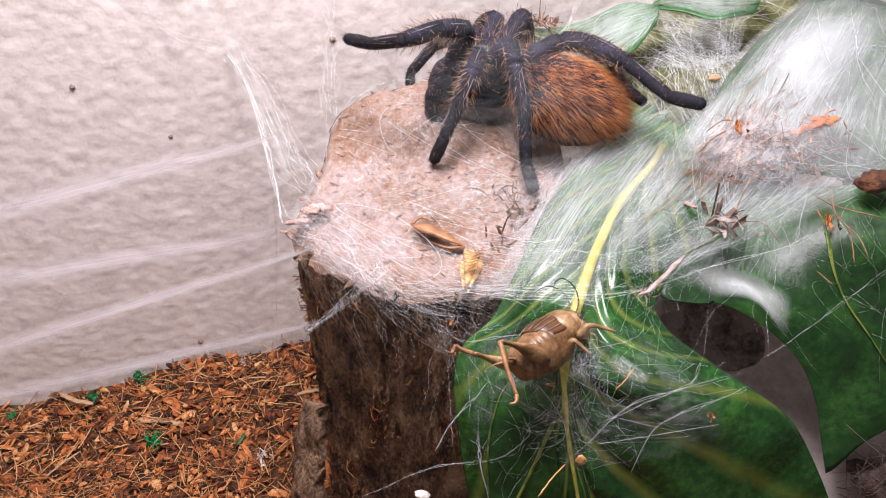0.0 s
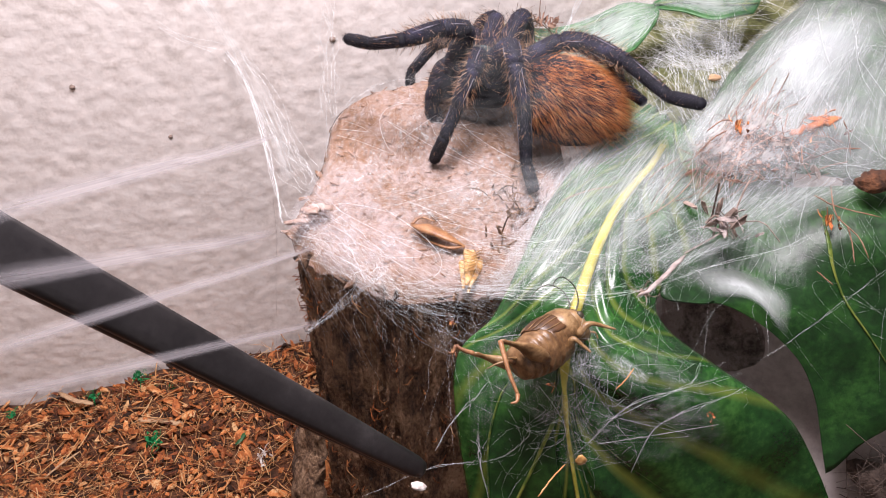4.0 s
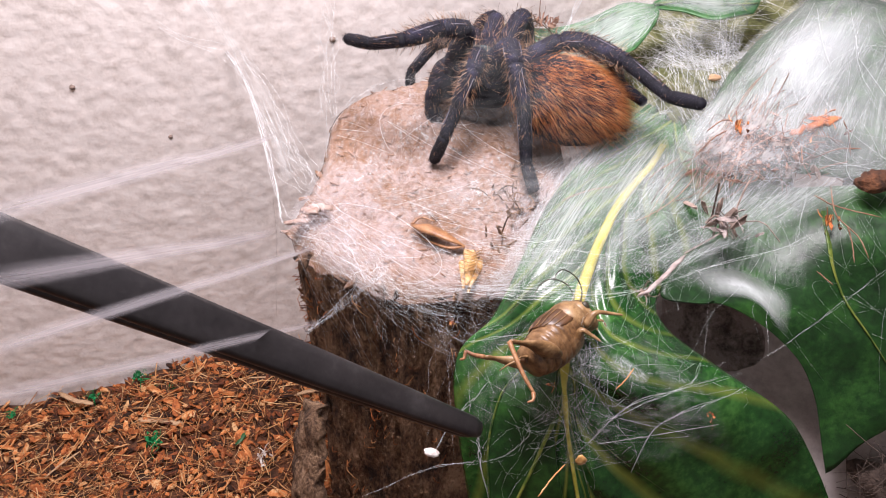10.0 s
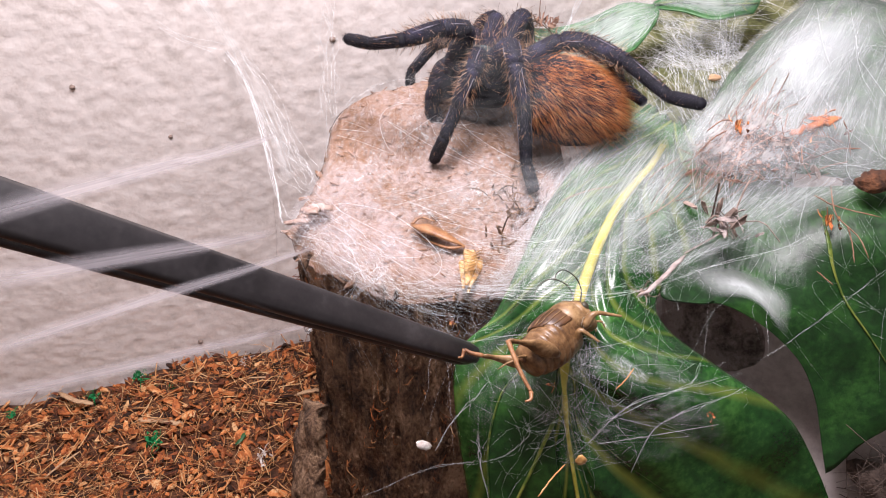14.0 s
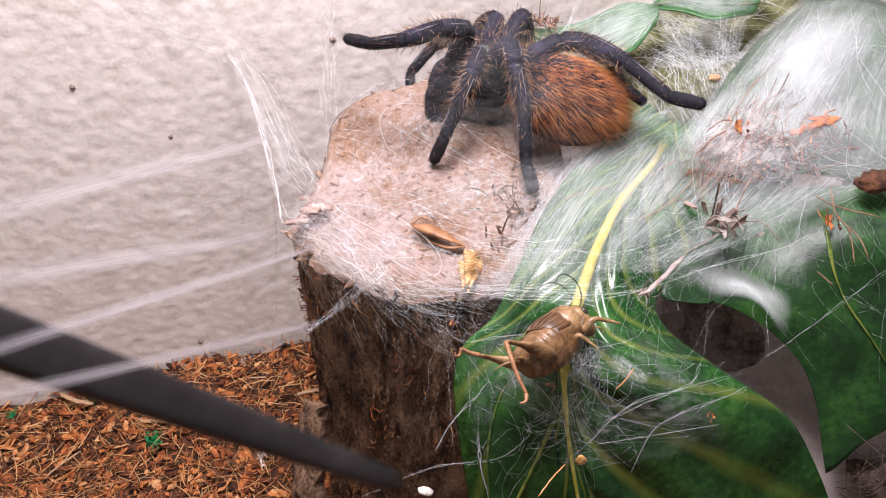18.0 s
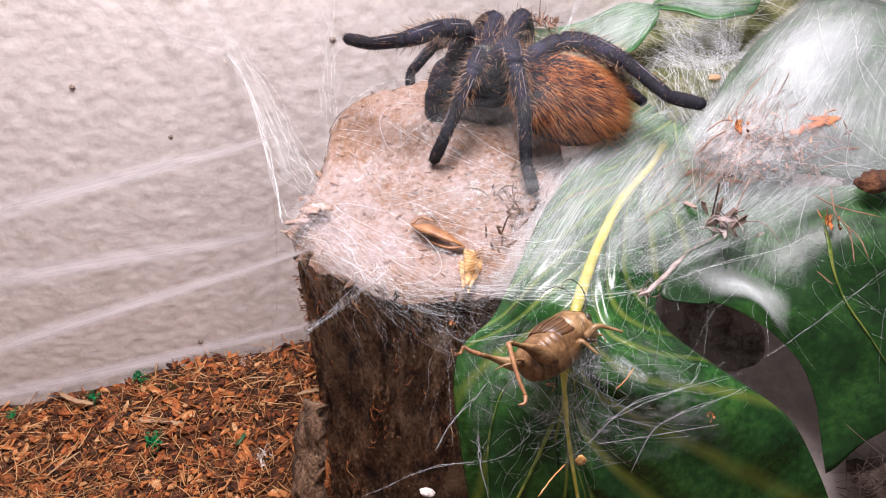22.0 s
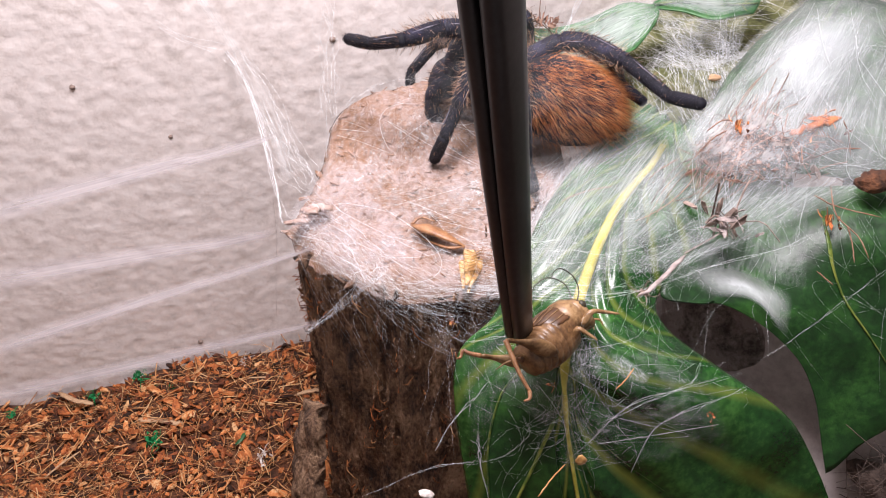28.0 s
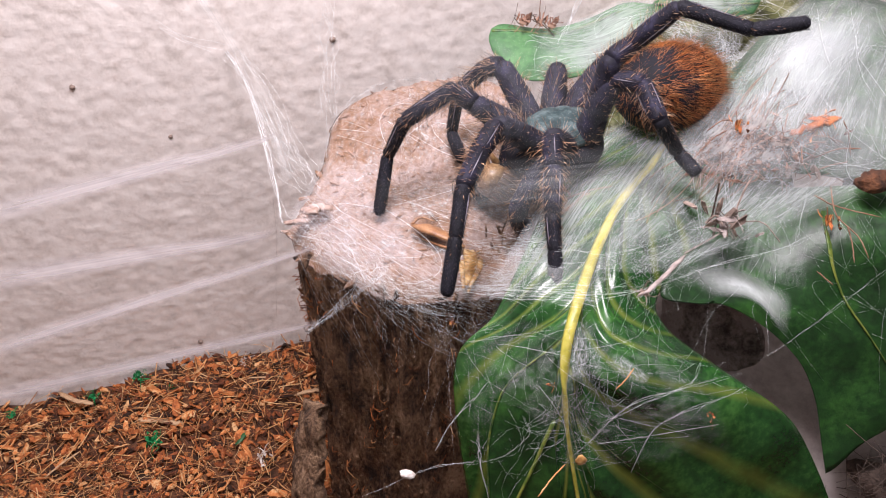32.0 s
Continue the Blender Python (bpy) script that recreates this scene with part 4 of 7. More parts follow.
OVER = sheet([[(-0.0131, 0.2256, 0.2071), (0.0086, 0.2237, 0.2095), (0.0302, 0.2237, 0.2095), (0.0524, 0.2256, 0.2071)], [(-0.0145, 0.2104, 0.1925), (0.0085, 0.2086, 0.1951), (0.0298, 0.2086, 0.1951), (0.0518, 0.2104, 0.1925)], [(-0.0098, 0.1954, 0.1766), (0.0084, 0.193, 0.1799), (0.0294, 0.1939, 0.1811), (0.0513, 0.1973, 0.179)]], 24, 30)
part("silk_wisp", grid_bag(OVER), silk("faint_silk_haze", 0.03, (5, 4), fade=(0.8, 0.8), patch=2.5, clump=1.6, sharp=0.25), WEB, "faint haze of silk")
GAP = sheet([[(0.0368, 0.2373, 0.1555), (0.0462, 0.235, 0.159), (0.0553, 0.2367, 0.1611)], [(0.0258, 0.2217, 0.1517), (0.0356, 0.2161, 0.1543), (0.0428, 0.21, 0.1595)], [(0.0197, 0.206, 0.1479), (0.0272, 0.1988, 0.1532), (0.0346, 0.194, 0.1568)], [(0.017, 0.1868, 0.1461), (0.0231, 0.1847, 0.1499), (0.0273, 0.1816, 0.1524)]], 30, 20)
veil(GAP, silk("grey_web_sheet", 0.42, (9, 12), colour=(0.6, 0.56, 0.56), fade=(0.3, 0.3)))
laid("gap_thread", lying(GAP, 160, 41, du=0.3, dv=0.5, lift=0.002, curl=0.2), THREAD_FINE, 0.000010, 0.000025, 41)
veil(BACK[14:], VEIL_BACK, lift=-0.002)
veil(BACK2, VEIL_BACK, lift=-0.002)
veil(BACK2, VEIL_BACK, lift=0.0015)
laid("leaf_thread", lying(BACK2, 60, 53, du=0.4, dv=0.3, lift=-0.003, curl=0.3), THREAD, 0.000020, 0.000046, 53)
laid("leaf_thread", lying(BACK[12:], 60, 51, du=0.4, dv=0.3, lift=-0.003, curl=0.3), THREAD, 0.000024, 0.000056, 51)
laid("burrow_thread", [[np.array((0.0661, 0.2011, 0.1156)) + np.array([random.Random(k).uniform(0, 0.035), random.Random(k + 99).uniform(-0.004, 0.004), random.Random(k + 7).uniform(-0.022, 0.006)]) + np.array([random.Random(k + 3).gauss(0, 1) * 0.012 * t, 0, random.Random(k + 5).gauss(0, 1) * 0.008 * t]) for t in (0, 0.5, 1)] for k in range(16)], THREAD_GREY, 0.000010, 0.000022, 52)
CORNER = sheet([[(-0.0463, 0.1976, 0.1541), (-0.0428, 0.2087, 0.1553), (-0.0354, 0.2195, 0.1562), (-0.0291, 0.2258, 0.1553)], [(-0.0416, 0.1923, 0.153), (-0.0355, 0.2012, 0.1514), (-0.0281, 0.2108, 0.1507), (-0.0197, 0.2135, 0.1509)], [(-0.0371, 0.1869, 0.1518), (-0.0298, 0.191, 0.1489), (-0.0204, 0.1961, 0.149), (-0.0106, 0.1991, 0.1488)], [(-0.0303, 0.1805, 0.1493), (-0.0211, 0.1809, 0.1458), (-0.0118, 0.183, 0.1452), (-0.0023, 0.1872, 0.1458)]], 30, 30)
veil(CORNER, silk("corner_web", 0.13, (20, 60), colour=(0.86, 0.83, 0.89), fade=(0.35, 0.5), patch=5.0), lift=0.0012)
laid("corner_thread", lying(CORNER, 120, 61, du=0.5, dv=0.35, lift=0.002, curl=0.25), THREAD_MAT, 0.000010, 0.000026, 61)
threads("web_line", fan((0.0212, 0.1655, 0.1561), (0.0369, 0.1545, 0.1583), (0.0068, 0.1583, 0.1388), (0.013, 0.1387, 0.1073), 12, 62, 0.003), THREAD_FINE, 0.000008, 0.000018, 62, waver=0.006)
threads("web_line", fan((0.0295, 0.1489, 0.156), (0.0421, 0.148, 0.1532), (0.0169, 0.1411, 0.1232), (0.0428, 0.1371, 0.1214), 11, 63, 0.004), THREAD_FINE, 0.000008, 0.000018, 63, waver=0.007)
threads("web_line", fan((0.0369, 0.1579, 0.1627), (0.0501, 0.1593, 0.1596), (0.0399, 0.1432, 0.1423), (0.0695, 0.151, 0.1359), 8, 64, 0.003), THREAD_FINE, 0.000008, 0.000018, 64, waver=0.006)
threads("web_line", fan((0.0451, 0.1759, 0.1646), (0.0709, 0.1843, 0.1639), (0.0385, 0.157, 0.1598), (0.0573, 0.1647, 0.1568), 30, 65, 0.003), THREAD_FINE, 0.000008, 0.000018, 65, waver=0.005)
threads("web_line", fan((0.0709, 0.1843, 0.1639), (0.0971, 0.1851, 0.1633), (0.0613, 0.1569, 0.1402), (0.0954, 0.1597, 0.1373), 4, 66, 0.004), THREAD_FINE, 0.000010, 0.000020, 66, waver=0.003)
CURTAIN = sheet([[(0.0763, 0.3015, 0.1759), (0.0883, 0.2983, 0.175), (0.1007, 0.2983, 0.175), (0.1131, 0.2996, 0.1766)], [(0.0805, 0.285, 0.1678), (0.0897, 0.281, 0.1675), (0.0978, 0.281, 0.1675), (0.1058, 0.2822, 0.1691)], [(0.0883, 0.2666, 0.1572), (0.0936, 0.2642, 0.1574), (0.0981, 0.2639, 0.1587), (0.1014, 0.2685, 0.1628)]], 24, 30)
veil(CURTAIN, silk("web_curtain", 0.22, (2, 34), fade=(0.3, 0.4), patch=3.0, clump=3.5))
laid("curtain_thread", lying(CURTAIN, 90, 71, du=0.6, dv=0.12, lift=0.002, curl=0.2), THREAD, 0.000016, 0.000048, 71)
veil(LOBE[:24, :26], silk("lobe_silk", 0.13, (5, 22), fade=(0.45, 0.45), patch=4.0, clump=1.8, sharp=1.4), lift=0.003)
laid("leaf_thread", lying(LOBE, 26, 67, u=(0, 0.6), du=0.3, dv=0.2, lift=0.003, curl=0.4), THREAD_FINE, 0.000008, 0.000022, 67)
# mat on the cut wood
RIMS = sheet([[(-0.0374, 0.2583, 0.1595), (-0.0209, 0.2739, 0.1601), (0.0012, 0.28, 0.1614), (0.0233, 0.2739, 0.1601)], [(-0.0399, 0.2255, 0.1534), (-0.0188, 0.23, 0.1526), (0.0029, 0.2337, 0.1524), (0.0323, 0.2357, 0.1533)], [(-0.046, 0.2036, 0.1497), (-0.0245, 0.206, 0.1479), (0.0027, 0.206, 0.1479), (0.0299, 0.2071, 0.1492)], [(-0.0378, 0.1857, 0.1511), (-0.0196, 0.1799, 0.1436), (0.0025, 0.1786, 0.1437), (0.023, 0.181, 0.1468)]], 40, 40)
for i in range(40):
    for j in range(40):
        q = RIMS[i, j]
        RIMS[i, j] = (q[0], q[1], max(q[2], top_height(q[0], q[1]) + 0.0022))
veil(RIMS, MAT)
laid("mat_thread", lying(RIMS, 360, 5, du=0.25, dv=0.2, lift=0.0012, curl=0.3), THREAD_MAT, 0.000010, 0.000025, 5)
laid("mat_thread", lying(RIMS, 34, 6, du=0.3, dv=0.25, lift=0.0018, curl=0.4), THREAD, 0.000030, 0.000059, 6)
veil(DRAPE[20:40, 4:40], silk("debris_silk", 0.34, (5, 16), fade=(0.7, 0.7), patch=5.0, clump=2.0, sharp=1.4), lift=0.0065)
laid("leaf_thread", lying(DRAPE, 260, 7, du=0.4, dv=0.12, lift=0.002, curl=0.45), THREAD_FINE, 0.000006, 0.000018, 7)
laid("leaf_thread", lying(DRAPE, 40, 8, du=0.4, dv=0.2, lift=0.003, curl=0.6), THREAD, 0.000015, 0.000045, 8)
laid("leaf_thread", lying(LEFTDRAPE, 260, 9, du=0.3, dv=0.3, lift=0.002, curl=0.15), THREAD_FINE, 0.000010, 0.000022, 9)
laid("leaf_thread", lying(LOW, 34, 10, du=0.26, dv=0.12, lift=0.002, curl=0.6), THREAD_FINE, 0.000008, 0.000018, 10)
laid("leaf_thread", lying(LOW, 9, 12, du=0.4, dv=0.3, lift=0.003, curl=0.5), THREAD, 0.000020, 0.000040, 12)
laid("bank_thread", lying(MOUND, 300, 13, u=(0.05, 0.7), du=0.2, dv=0.2, lift=0.006, curl=0.4), THREAD, 0.000025, 0.000065, 13)


# threads that hang the torn corner from above


def strands(name, pts, n, seed, mat, lo, hi, start=0.001, end=0.001, waver=0.0006, k=26):
    """A bundle of n threads along pts, spread from start to end."""
    r = random.Random(seed)
    b = Bag()
    for i in range(n):
        o0, o1 = (np.array([r.gauss(0, 1) for _ in range(3)]) for _ in range(2))
        ph, t = r.uniform(0, 60), np.linspace(0, 1, k)
        p = spline(pts, k) + o0 * (start * (1 - t))[:, None] + o1 * (end * t)[:, None]
        p = p + np.array([[noise.noise(Vector((ph, x * 7, c))) for c in (1.5, 5.5, 9.5)] for x in t]) * waver
        tube(b, p, r.uniform(lo, hi), 3)
    return part(name, b, mat, WEB, "", True, "stuff")


strands("guy_thread", [(-0.1035, 0.3341, 0.1672), (-0.0874, 0.3094, 0.1600), (-0.0729, 0.2824, 0.1580), (-0.0591, 0.2436, 0.1571), (-0.0514, 0.2177, 0.1564), (-0.0449, 0.1923, 0.1596)], 6, 21, THREAD, 0.000028, 0.000070, 0.0012, 0.0007, 0.0016)
strands("guy_thread", [(-0.1006, 0.3334, 0.1663), (-0.0841, 0.3087, 0.1592), (-0.0697, 0.2754, 0.1571), (-0.0565, 0.2419, 0.1549), (-0.0465, 0.2241, 0.1564), (-0.0372, 0.2083, 0.1606)], 4, 22, THREAD_FINE, 0.000018, 0.000036, 0.0012, 0.0030, 0.0030)
strands("guy_thread", [(-0.0878, 0.3264, 0.1656), (-0.0760, 0.3027, 0.1596), (-0.0625, 0.2721, 0.1610), (-0.0528, 0.2509, 0.1582), (-0.0443, 0.2294, 0.1583), (-0.0372, 0.2089, 0.1613)], 5, 23, THREAD, 0.000018, 0.000045, 0.0008, 0.0016, 0.0030)
strands("guy_thread", [(-0.0655, 0.2672, 0.1547), (-0.0556, 0.2468, 0.1530), (-0.0473, 0.2300, 0.1558), (-0.0395, 0.2110, 0.1608)], 6, 28, THREAD_FINE, 0.000012, 0.000028, 0.001, 0.003, 0.0024)
strands("guy_thread", [(-0.1515, 0.3486, 0.1614), (-0.1282, 0.3391, 0.1574), (-0.1063, 0.3263, 0.1573), (-0.0893, 0.3115, 0.1579), (-0.0751, 0.2883, 0.1573)], 3, 29, THREAD_FINE, 0.000020, 0.000040, 0.0016, 0.001, 0.0020)
part("web_film", grid_bag(sheet([[(-0.0901, 0.292, 0.188), (-0.0875, 0.2929, 0.1877), (-0.0847, 0.2939, 0.1873)], [(-0.0708, 0.2668, 0.1721), (-0.0679, 0.2663, 0.1714), (-0.0641, 0.2657, 0.1706)], [(-0.0577, 0.2361, 0.1636), (-0.0549, 0.2389, 0.164), (-0.0499, 0.2412, 0.1637)], [(-0.05, 0.2133, 0.1573), (-0.0454, 0.2174, 0.1576), (-0.0409, 0.2224, 0.1575)]], 24, 10)), silk("silk_film", 0.11, (1.5, 8), fade=(0.2, 0.8)), WEB)
threads("guy_thread", fan((-0.139, 0.3112, 0.1785), (-0.1326, 0.3099, 0.1768), (-0.0845, 0.2831, 0.1751), (-0.0757, 0.2767, 0.1717), 3, 24, 0.001), THREAD, 0.000030, 0.000050, 24, waver=0.003)
threads("guy_thread", fan((-0.0473, 0.316, 0.1766), (-0.0397, 0.3094, 0.1681), (-0.0391, 0.2454, 0.156), (-0.0354, 0.2583, 0.1595), 10, 25, 0.002), THREAD_FINE, 0.000016, 0.000031, 25, waver=0.004)
threads("guy_thread", fan((0.046, 0.2905, 0.1845), (0.05, 0.2917, 0.1861), (0.039, 0.2795, 0.1704), (0.0433, 0.285, 0.1743), 4, 26, 0.001), THREAD, 0.000040, 0.000074, 26)
threads("hanging_thread", [((-0.0517, 0.2183, 0.1539), (-0.059, 0.2218, 0.0966)), ((-0.059, 0.2218, 0.0966), (-0.066, 0.2402, 0.0389))], THREAD_GREY, 0.000040, 0.000050, 27, waver=0.0006)
# corner and front edge of the stump
threads("corner_thread", fan((-0.047, 0.1967, 0.1538), (-0.0372, 0.2183, 0.1539), (-0.0297, 0.1916, 0.1505), (-0.0037, 0.1734, 0.1451), 34, 31, 0.003), THREAD_FINE, 0.000009, 0.000024, 31, waver=0.003)
threads("edge_thread", fan((-0.0357, 0.1892, 0.1524), (-0.0133, 0.1818, 0.1461), (0.0024, 0.1682, 0.1417), (0.0219, 0.1708, 0.1515), 26, 32, 0.004), THREAD_FINE, 0.000009, 0.000020, 32, waver=0.0035)
threads("edge_thread", fan((-0.0357, 0.1863, 0.1486), (0.0072, 0.1774, 0.1437), (-0.0297, 0.1757, 0.1302), (0.0055, 0.1625, 0.1344), 30, 33, 0.004), THREAD_FINE, 0.000006, 0.000013, 33, waver=0.0035)
threads("edge_thread", fan((-0.0006, 0.1734, 0.1451), (0.0086, 0.1701, 0.1441), (-0.0037, 0.1545, 0.1161), (0.0137, 0.1467, 0.1385), 7, 34, 0.004), THREAD, 0.000008, 0.000020, 34, waver=0.002)
def rim_silk(n, seed, lo, hi, drop):
    """Fine threads from the cut face over the front rim and slanting down the bark."""
    r = random.Random(seed)
    ring, mid, b = spline([(*p, 0) for p in RIM], 200), np.array([-0.004, 0.232]), Bag()
    for k in range(n):
        i = r.randint(0, 92)
        pts = []
        slant, deep, inner = r.gauss(22, 16), drop * r.uniform(0.1, 1.0) ** 1.5, r.uniform(0.02, 0.25)
        for t in np.linspace(0, 1, 9):
            j = min(199, max(0, int(i + slant * t)))
            e = ring[j][:2] - mid
            s = 1.0 - inner * (1 - t / 0.3) if t < 0.3 else 1.015 - 0.05 * (t - 0.3) * deep / 0.05
            q = mid + e * s
            z = top_height(*q) + 0.0020 - max(0, t - 0.25) / 0.75 * deep
            pts.append((q[0], q[1], z))
        tube(b, pts, r.uniform(lo, hi), 3)
    return part("edge_thread", b, THREAD_FINE, WEB, "", True, "stuff")


rim_silk(150, 91, 0.000007, 0.000016, 0.020)
rim_silk(70, 92, 0.000009, 0.000020, 0.050)
# the long bridge to the leaf and the cords above the slit
threads("bridge_thread", fan((-0.0132, 0.1783, 0.1449), (0.0103, 0.1798, 0.1468), (0.0315, 0.1585, 0.1618), (0.0385, 0.1578, 0.1609), 16, 35, 0.002), THREAD_FINE, 0.000014, 0.000036, 35, waver=0.001)
threads("bridge_thread", fan((0.0059, 0.196, 0.1513), (0.0123, 0.1896, 0.148), (0.0309, 0.1791, 0.1622), (0.0359, 0.1708, 0.1612), 26, 36, 0.003), THREAD_FINE, 0.000014, 0.000030, 36, waver=0.001)


def cord(pts, r, mat=None, n=44):
    b = Bag()
    p = spline(pts, n)
    for k in range(3):
        w = np.array([[noise.noise(Vector((k * 9.1, t * 4, c))) * 0.0014 + noise.noise(Vector((k * 5.3, t * 17, c))) * 0.0004 for c in (1, 5, 9)] for t in np.linspace(0, 1, n)])
        tube(b, p + w * (0.25 + 0.75 * np.linspace(0, 1, n)[:, None]), [r * (0.18 - 0.04 * k) * (0.15 + 0.85 * math.sin(math.pi * i / (n - 1)) ** 0.5) for i in range(n)], 4)
    return part("silk_cord", b, mat or THREAD_FINE, WEB)


cord([(0.0301, 0.1583, 0.1615), (0.0501, 0.1609, 0.1616), (0.0686, 0.1682, 0.1629), (0.0879, 0.175, 0.1634), (0.0999, 0.181, 0.1645)], 0.0002)
cord([(0.0357, 0.1574, 0.1604), (0.0529, 0.1615, 0.1624), (0.0666, 0.1726, 0.1635), (0.0834, 0.1832, 0.1609)], 0.00014)
cord([(0.0488, 0.1387, 0.117), (0.0532, 0.1431, 0.1275), (0.0599, 0.1449, 0.133), (0.0732, 0.1487, 0.1362), (0.0805, 0.1532, 0.1356)], 0.00016)
cord([(0.0392, 0.1416, 0.1336), (0.0504, 0.144, 0.1383), (0.062, 0.1477, 0.1415), (0.0657, 0.1533, 0.1438)], 0.00014)
cord([(0.0099, 0.1424, 0.1169), (0.0176, 0.1404, 0.124), (0.0217, 0.1416, 0.1304), (0.0201, 0.1436, 0.1346)], 0.00012)
cord([(-0.0226, 0.1436, 0.1005), (-0.0037, 0.1459, 0.1099), (0.0114, 0.1429, 0.1174)], 0.00013)
cord([(0.0123, 0.1383, 0.1067), (0.0099, 0.1431, 0.116), (0.0092, 0.1483, 0.1212)], 0.0002)
cord([(-0.0022, 0.1513, 0.1104), (0.0002, 0.1536, 0.1149), (0.0048, 0.1547, 0.1229), (0.0092, 0.1548, 0.1295), (0.0125, 0.1553, 0.1349)], 0.00028)
cord([(-0.0006, 0.1701, 0.1409), (0.0054, 0.1637, 0.1408), (0.0154, 0.1587, 0.1474), (0.027, 0.1546, 0.1535)], 0.00012)
cord([(0.0329, 0.1433, 0.1163), (0.04, 0.1429, 0.1288), (0.0472, 0.1438, 0.1381), (0.0592, 0.1475, 0.1396), (0.0819, 0.1583, 0.1356)], 0.00016)
cord([(0.0857, 0.1639, 0.133), (0.0963, 0.1658, 0.1419), (0.1074, 0.1699, 0.1503), (0.1205, 0.177, 0.1562)], 0.00011)
cord([(0.0856, 0.2005, 0.1734), (0.0809, 0.1957, 0.1672), (0.0821, 0.1891, 0.1604), (0.0868, 0.1886, 0.1597)], 0.0001)
cord([(0.0995, 0.1933, 0.1706), (0.0964, 0.1851, 0.1633), (0.0933, 0.1793, 0.1592)], 0.00014)
cord([(0.0326, 0.175, 0.1634), (0.0432, 0.1726, 0.1635), (0.0589, 0.1784, 0.1646), (0.0774, 0.1939, 0.1665)], 0.0001)
# drawn bands from the stump towards the front


def band(a, b, w, seed):
    """A thin drawn ribbon of silk from a to b, w half wide at a."""
    a, b, up = np.array(a), np.array(b), np.array((0.70, 0.32, 0.64))
    rows = [[a + (b - a) * t + up * w * (1.0 + 0.3 * t) * (q + 0.15 * noise.noise(Vector((t * 3, seed, 0)))) for q in (-1, -0.35, 0.35, 1)] for t in (0, 0.25, 0.5, 0.75, 1)]
    return part("drawn_band", grid_bag(sheet(rows, 30, 14)), BAND, WEB, "soft ribbon of drawn silk")


band((-0.0381, 0.0482, 0.2512), (-0.035, 0.1855, 0.1557), 0.0022, 1)
band((-0.0381, 0.046, 0.2484), (-0.0351, 0.1733, 0.1385), 0.0019, 2)
band((-0.0392, 0.0533, 0.2546), (-0.0474, 0.1877, 0.1585), 0.0026, 3)
band((-0.0392, 0.0567, 0.2588), (-0.0515, 0.2214, 0.1692), 0.0030, 4)
strands("drawn_thread", [(-0.0372, 0.1690, 0.1390), (-0.0270, 0.1758, 0.1440), (-0.0149, 0.1847, 0.1499)], 9, 94, THREAD_FINE, 0.000010, 0.000024, 0.0004, 0.0014, 0.0006)

# ---- spider
# carapace and abdomen in six stances: waiting, pounce, settling, reaching, feeding, stretched
BODIES = [
    (Vector((0.0123, 0.2579, 0.1760)), Vector((0.0383, 0.2388, 0.1725))),
    (Vector((0.0327, 0.2112, 0.1720)), Vector((0.0620, 0.2346, 0.1740))),
    (Vector((0.0324, 0.2174, 0.1740)), Vector((0.0704, 0.2439, 0.1750))),
    (Vector((0.0340, 0.2176, 0.1750)), Vector((0.0710, 0.2431, 0.1750))),
    (Vector((0.0341, 0.2183, 0.1750)), Vector((0.0710, 0.2431, 0.1750))),
    (Vector((0.0340, 0.2176, 0.1750)), Vector((0.0710, 0.2431, 0.1750))),
]


def frame_of(at, ahead):
    f = Vector(ahead)
    f.z *= 0.3
    f.normalize()
    y = Vector((0, 0, 1)).cross(f).normalized()
    m = Matrix((f, y, f.cross(y))).transposed().to_4x4()
    m.translation = at
    return m


BODY = [frame_of(c, c - a) for c, a in BODIES]
SEGMENTS = ("femur", "patella", "tibia", "metatarsus", "tarsus")
THICK = {"femur": (0.0035, 0.0038, 0.0030), "patella": (0.0027, 0.0030, 0.0026), "tibia": (0.0026, 0.0027, 0.0023), "metatarsus": (0.0021, 0.0020, 0.0018), "tarsus": (0.0018, 0.0020, 0.0017)}


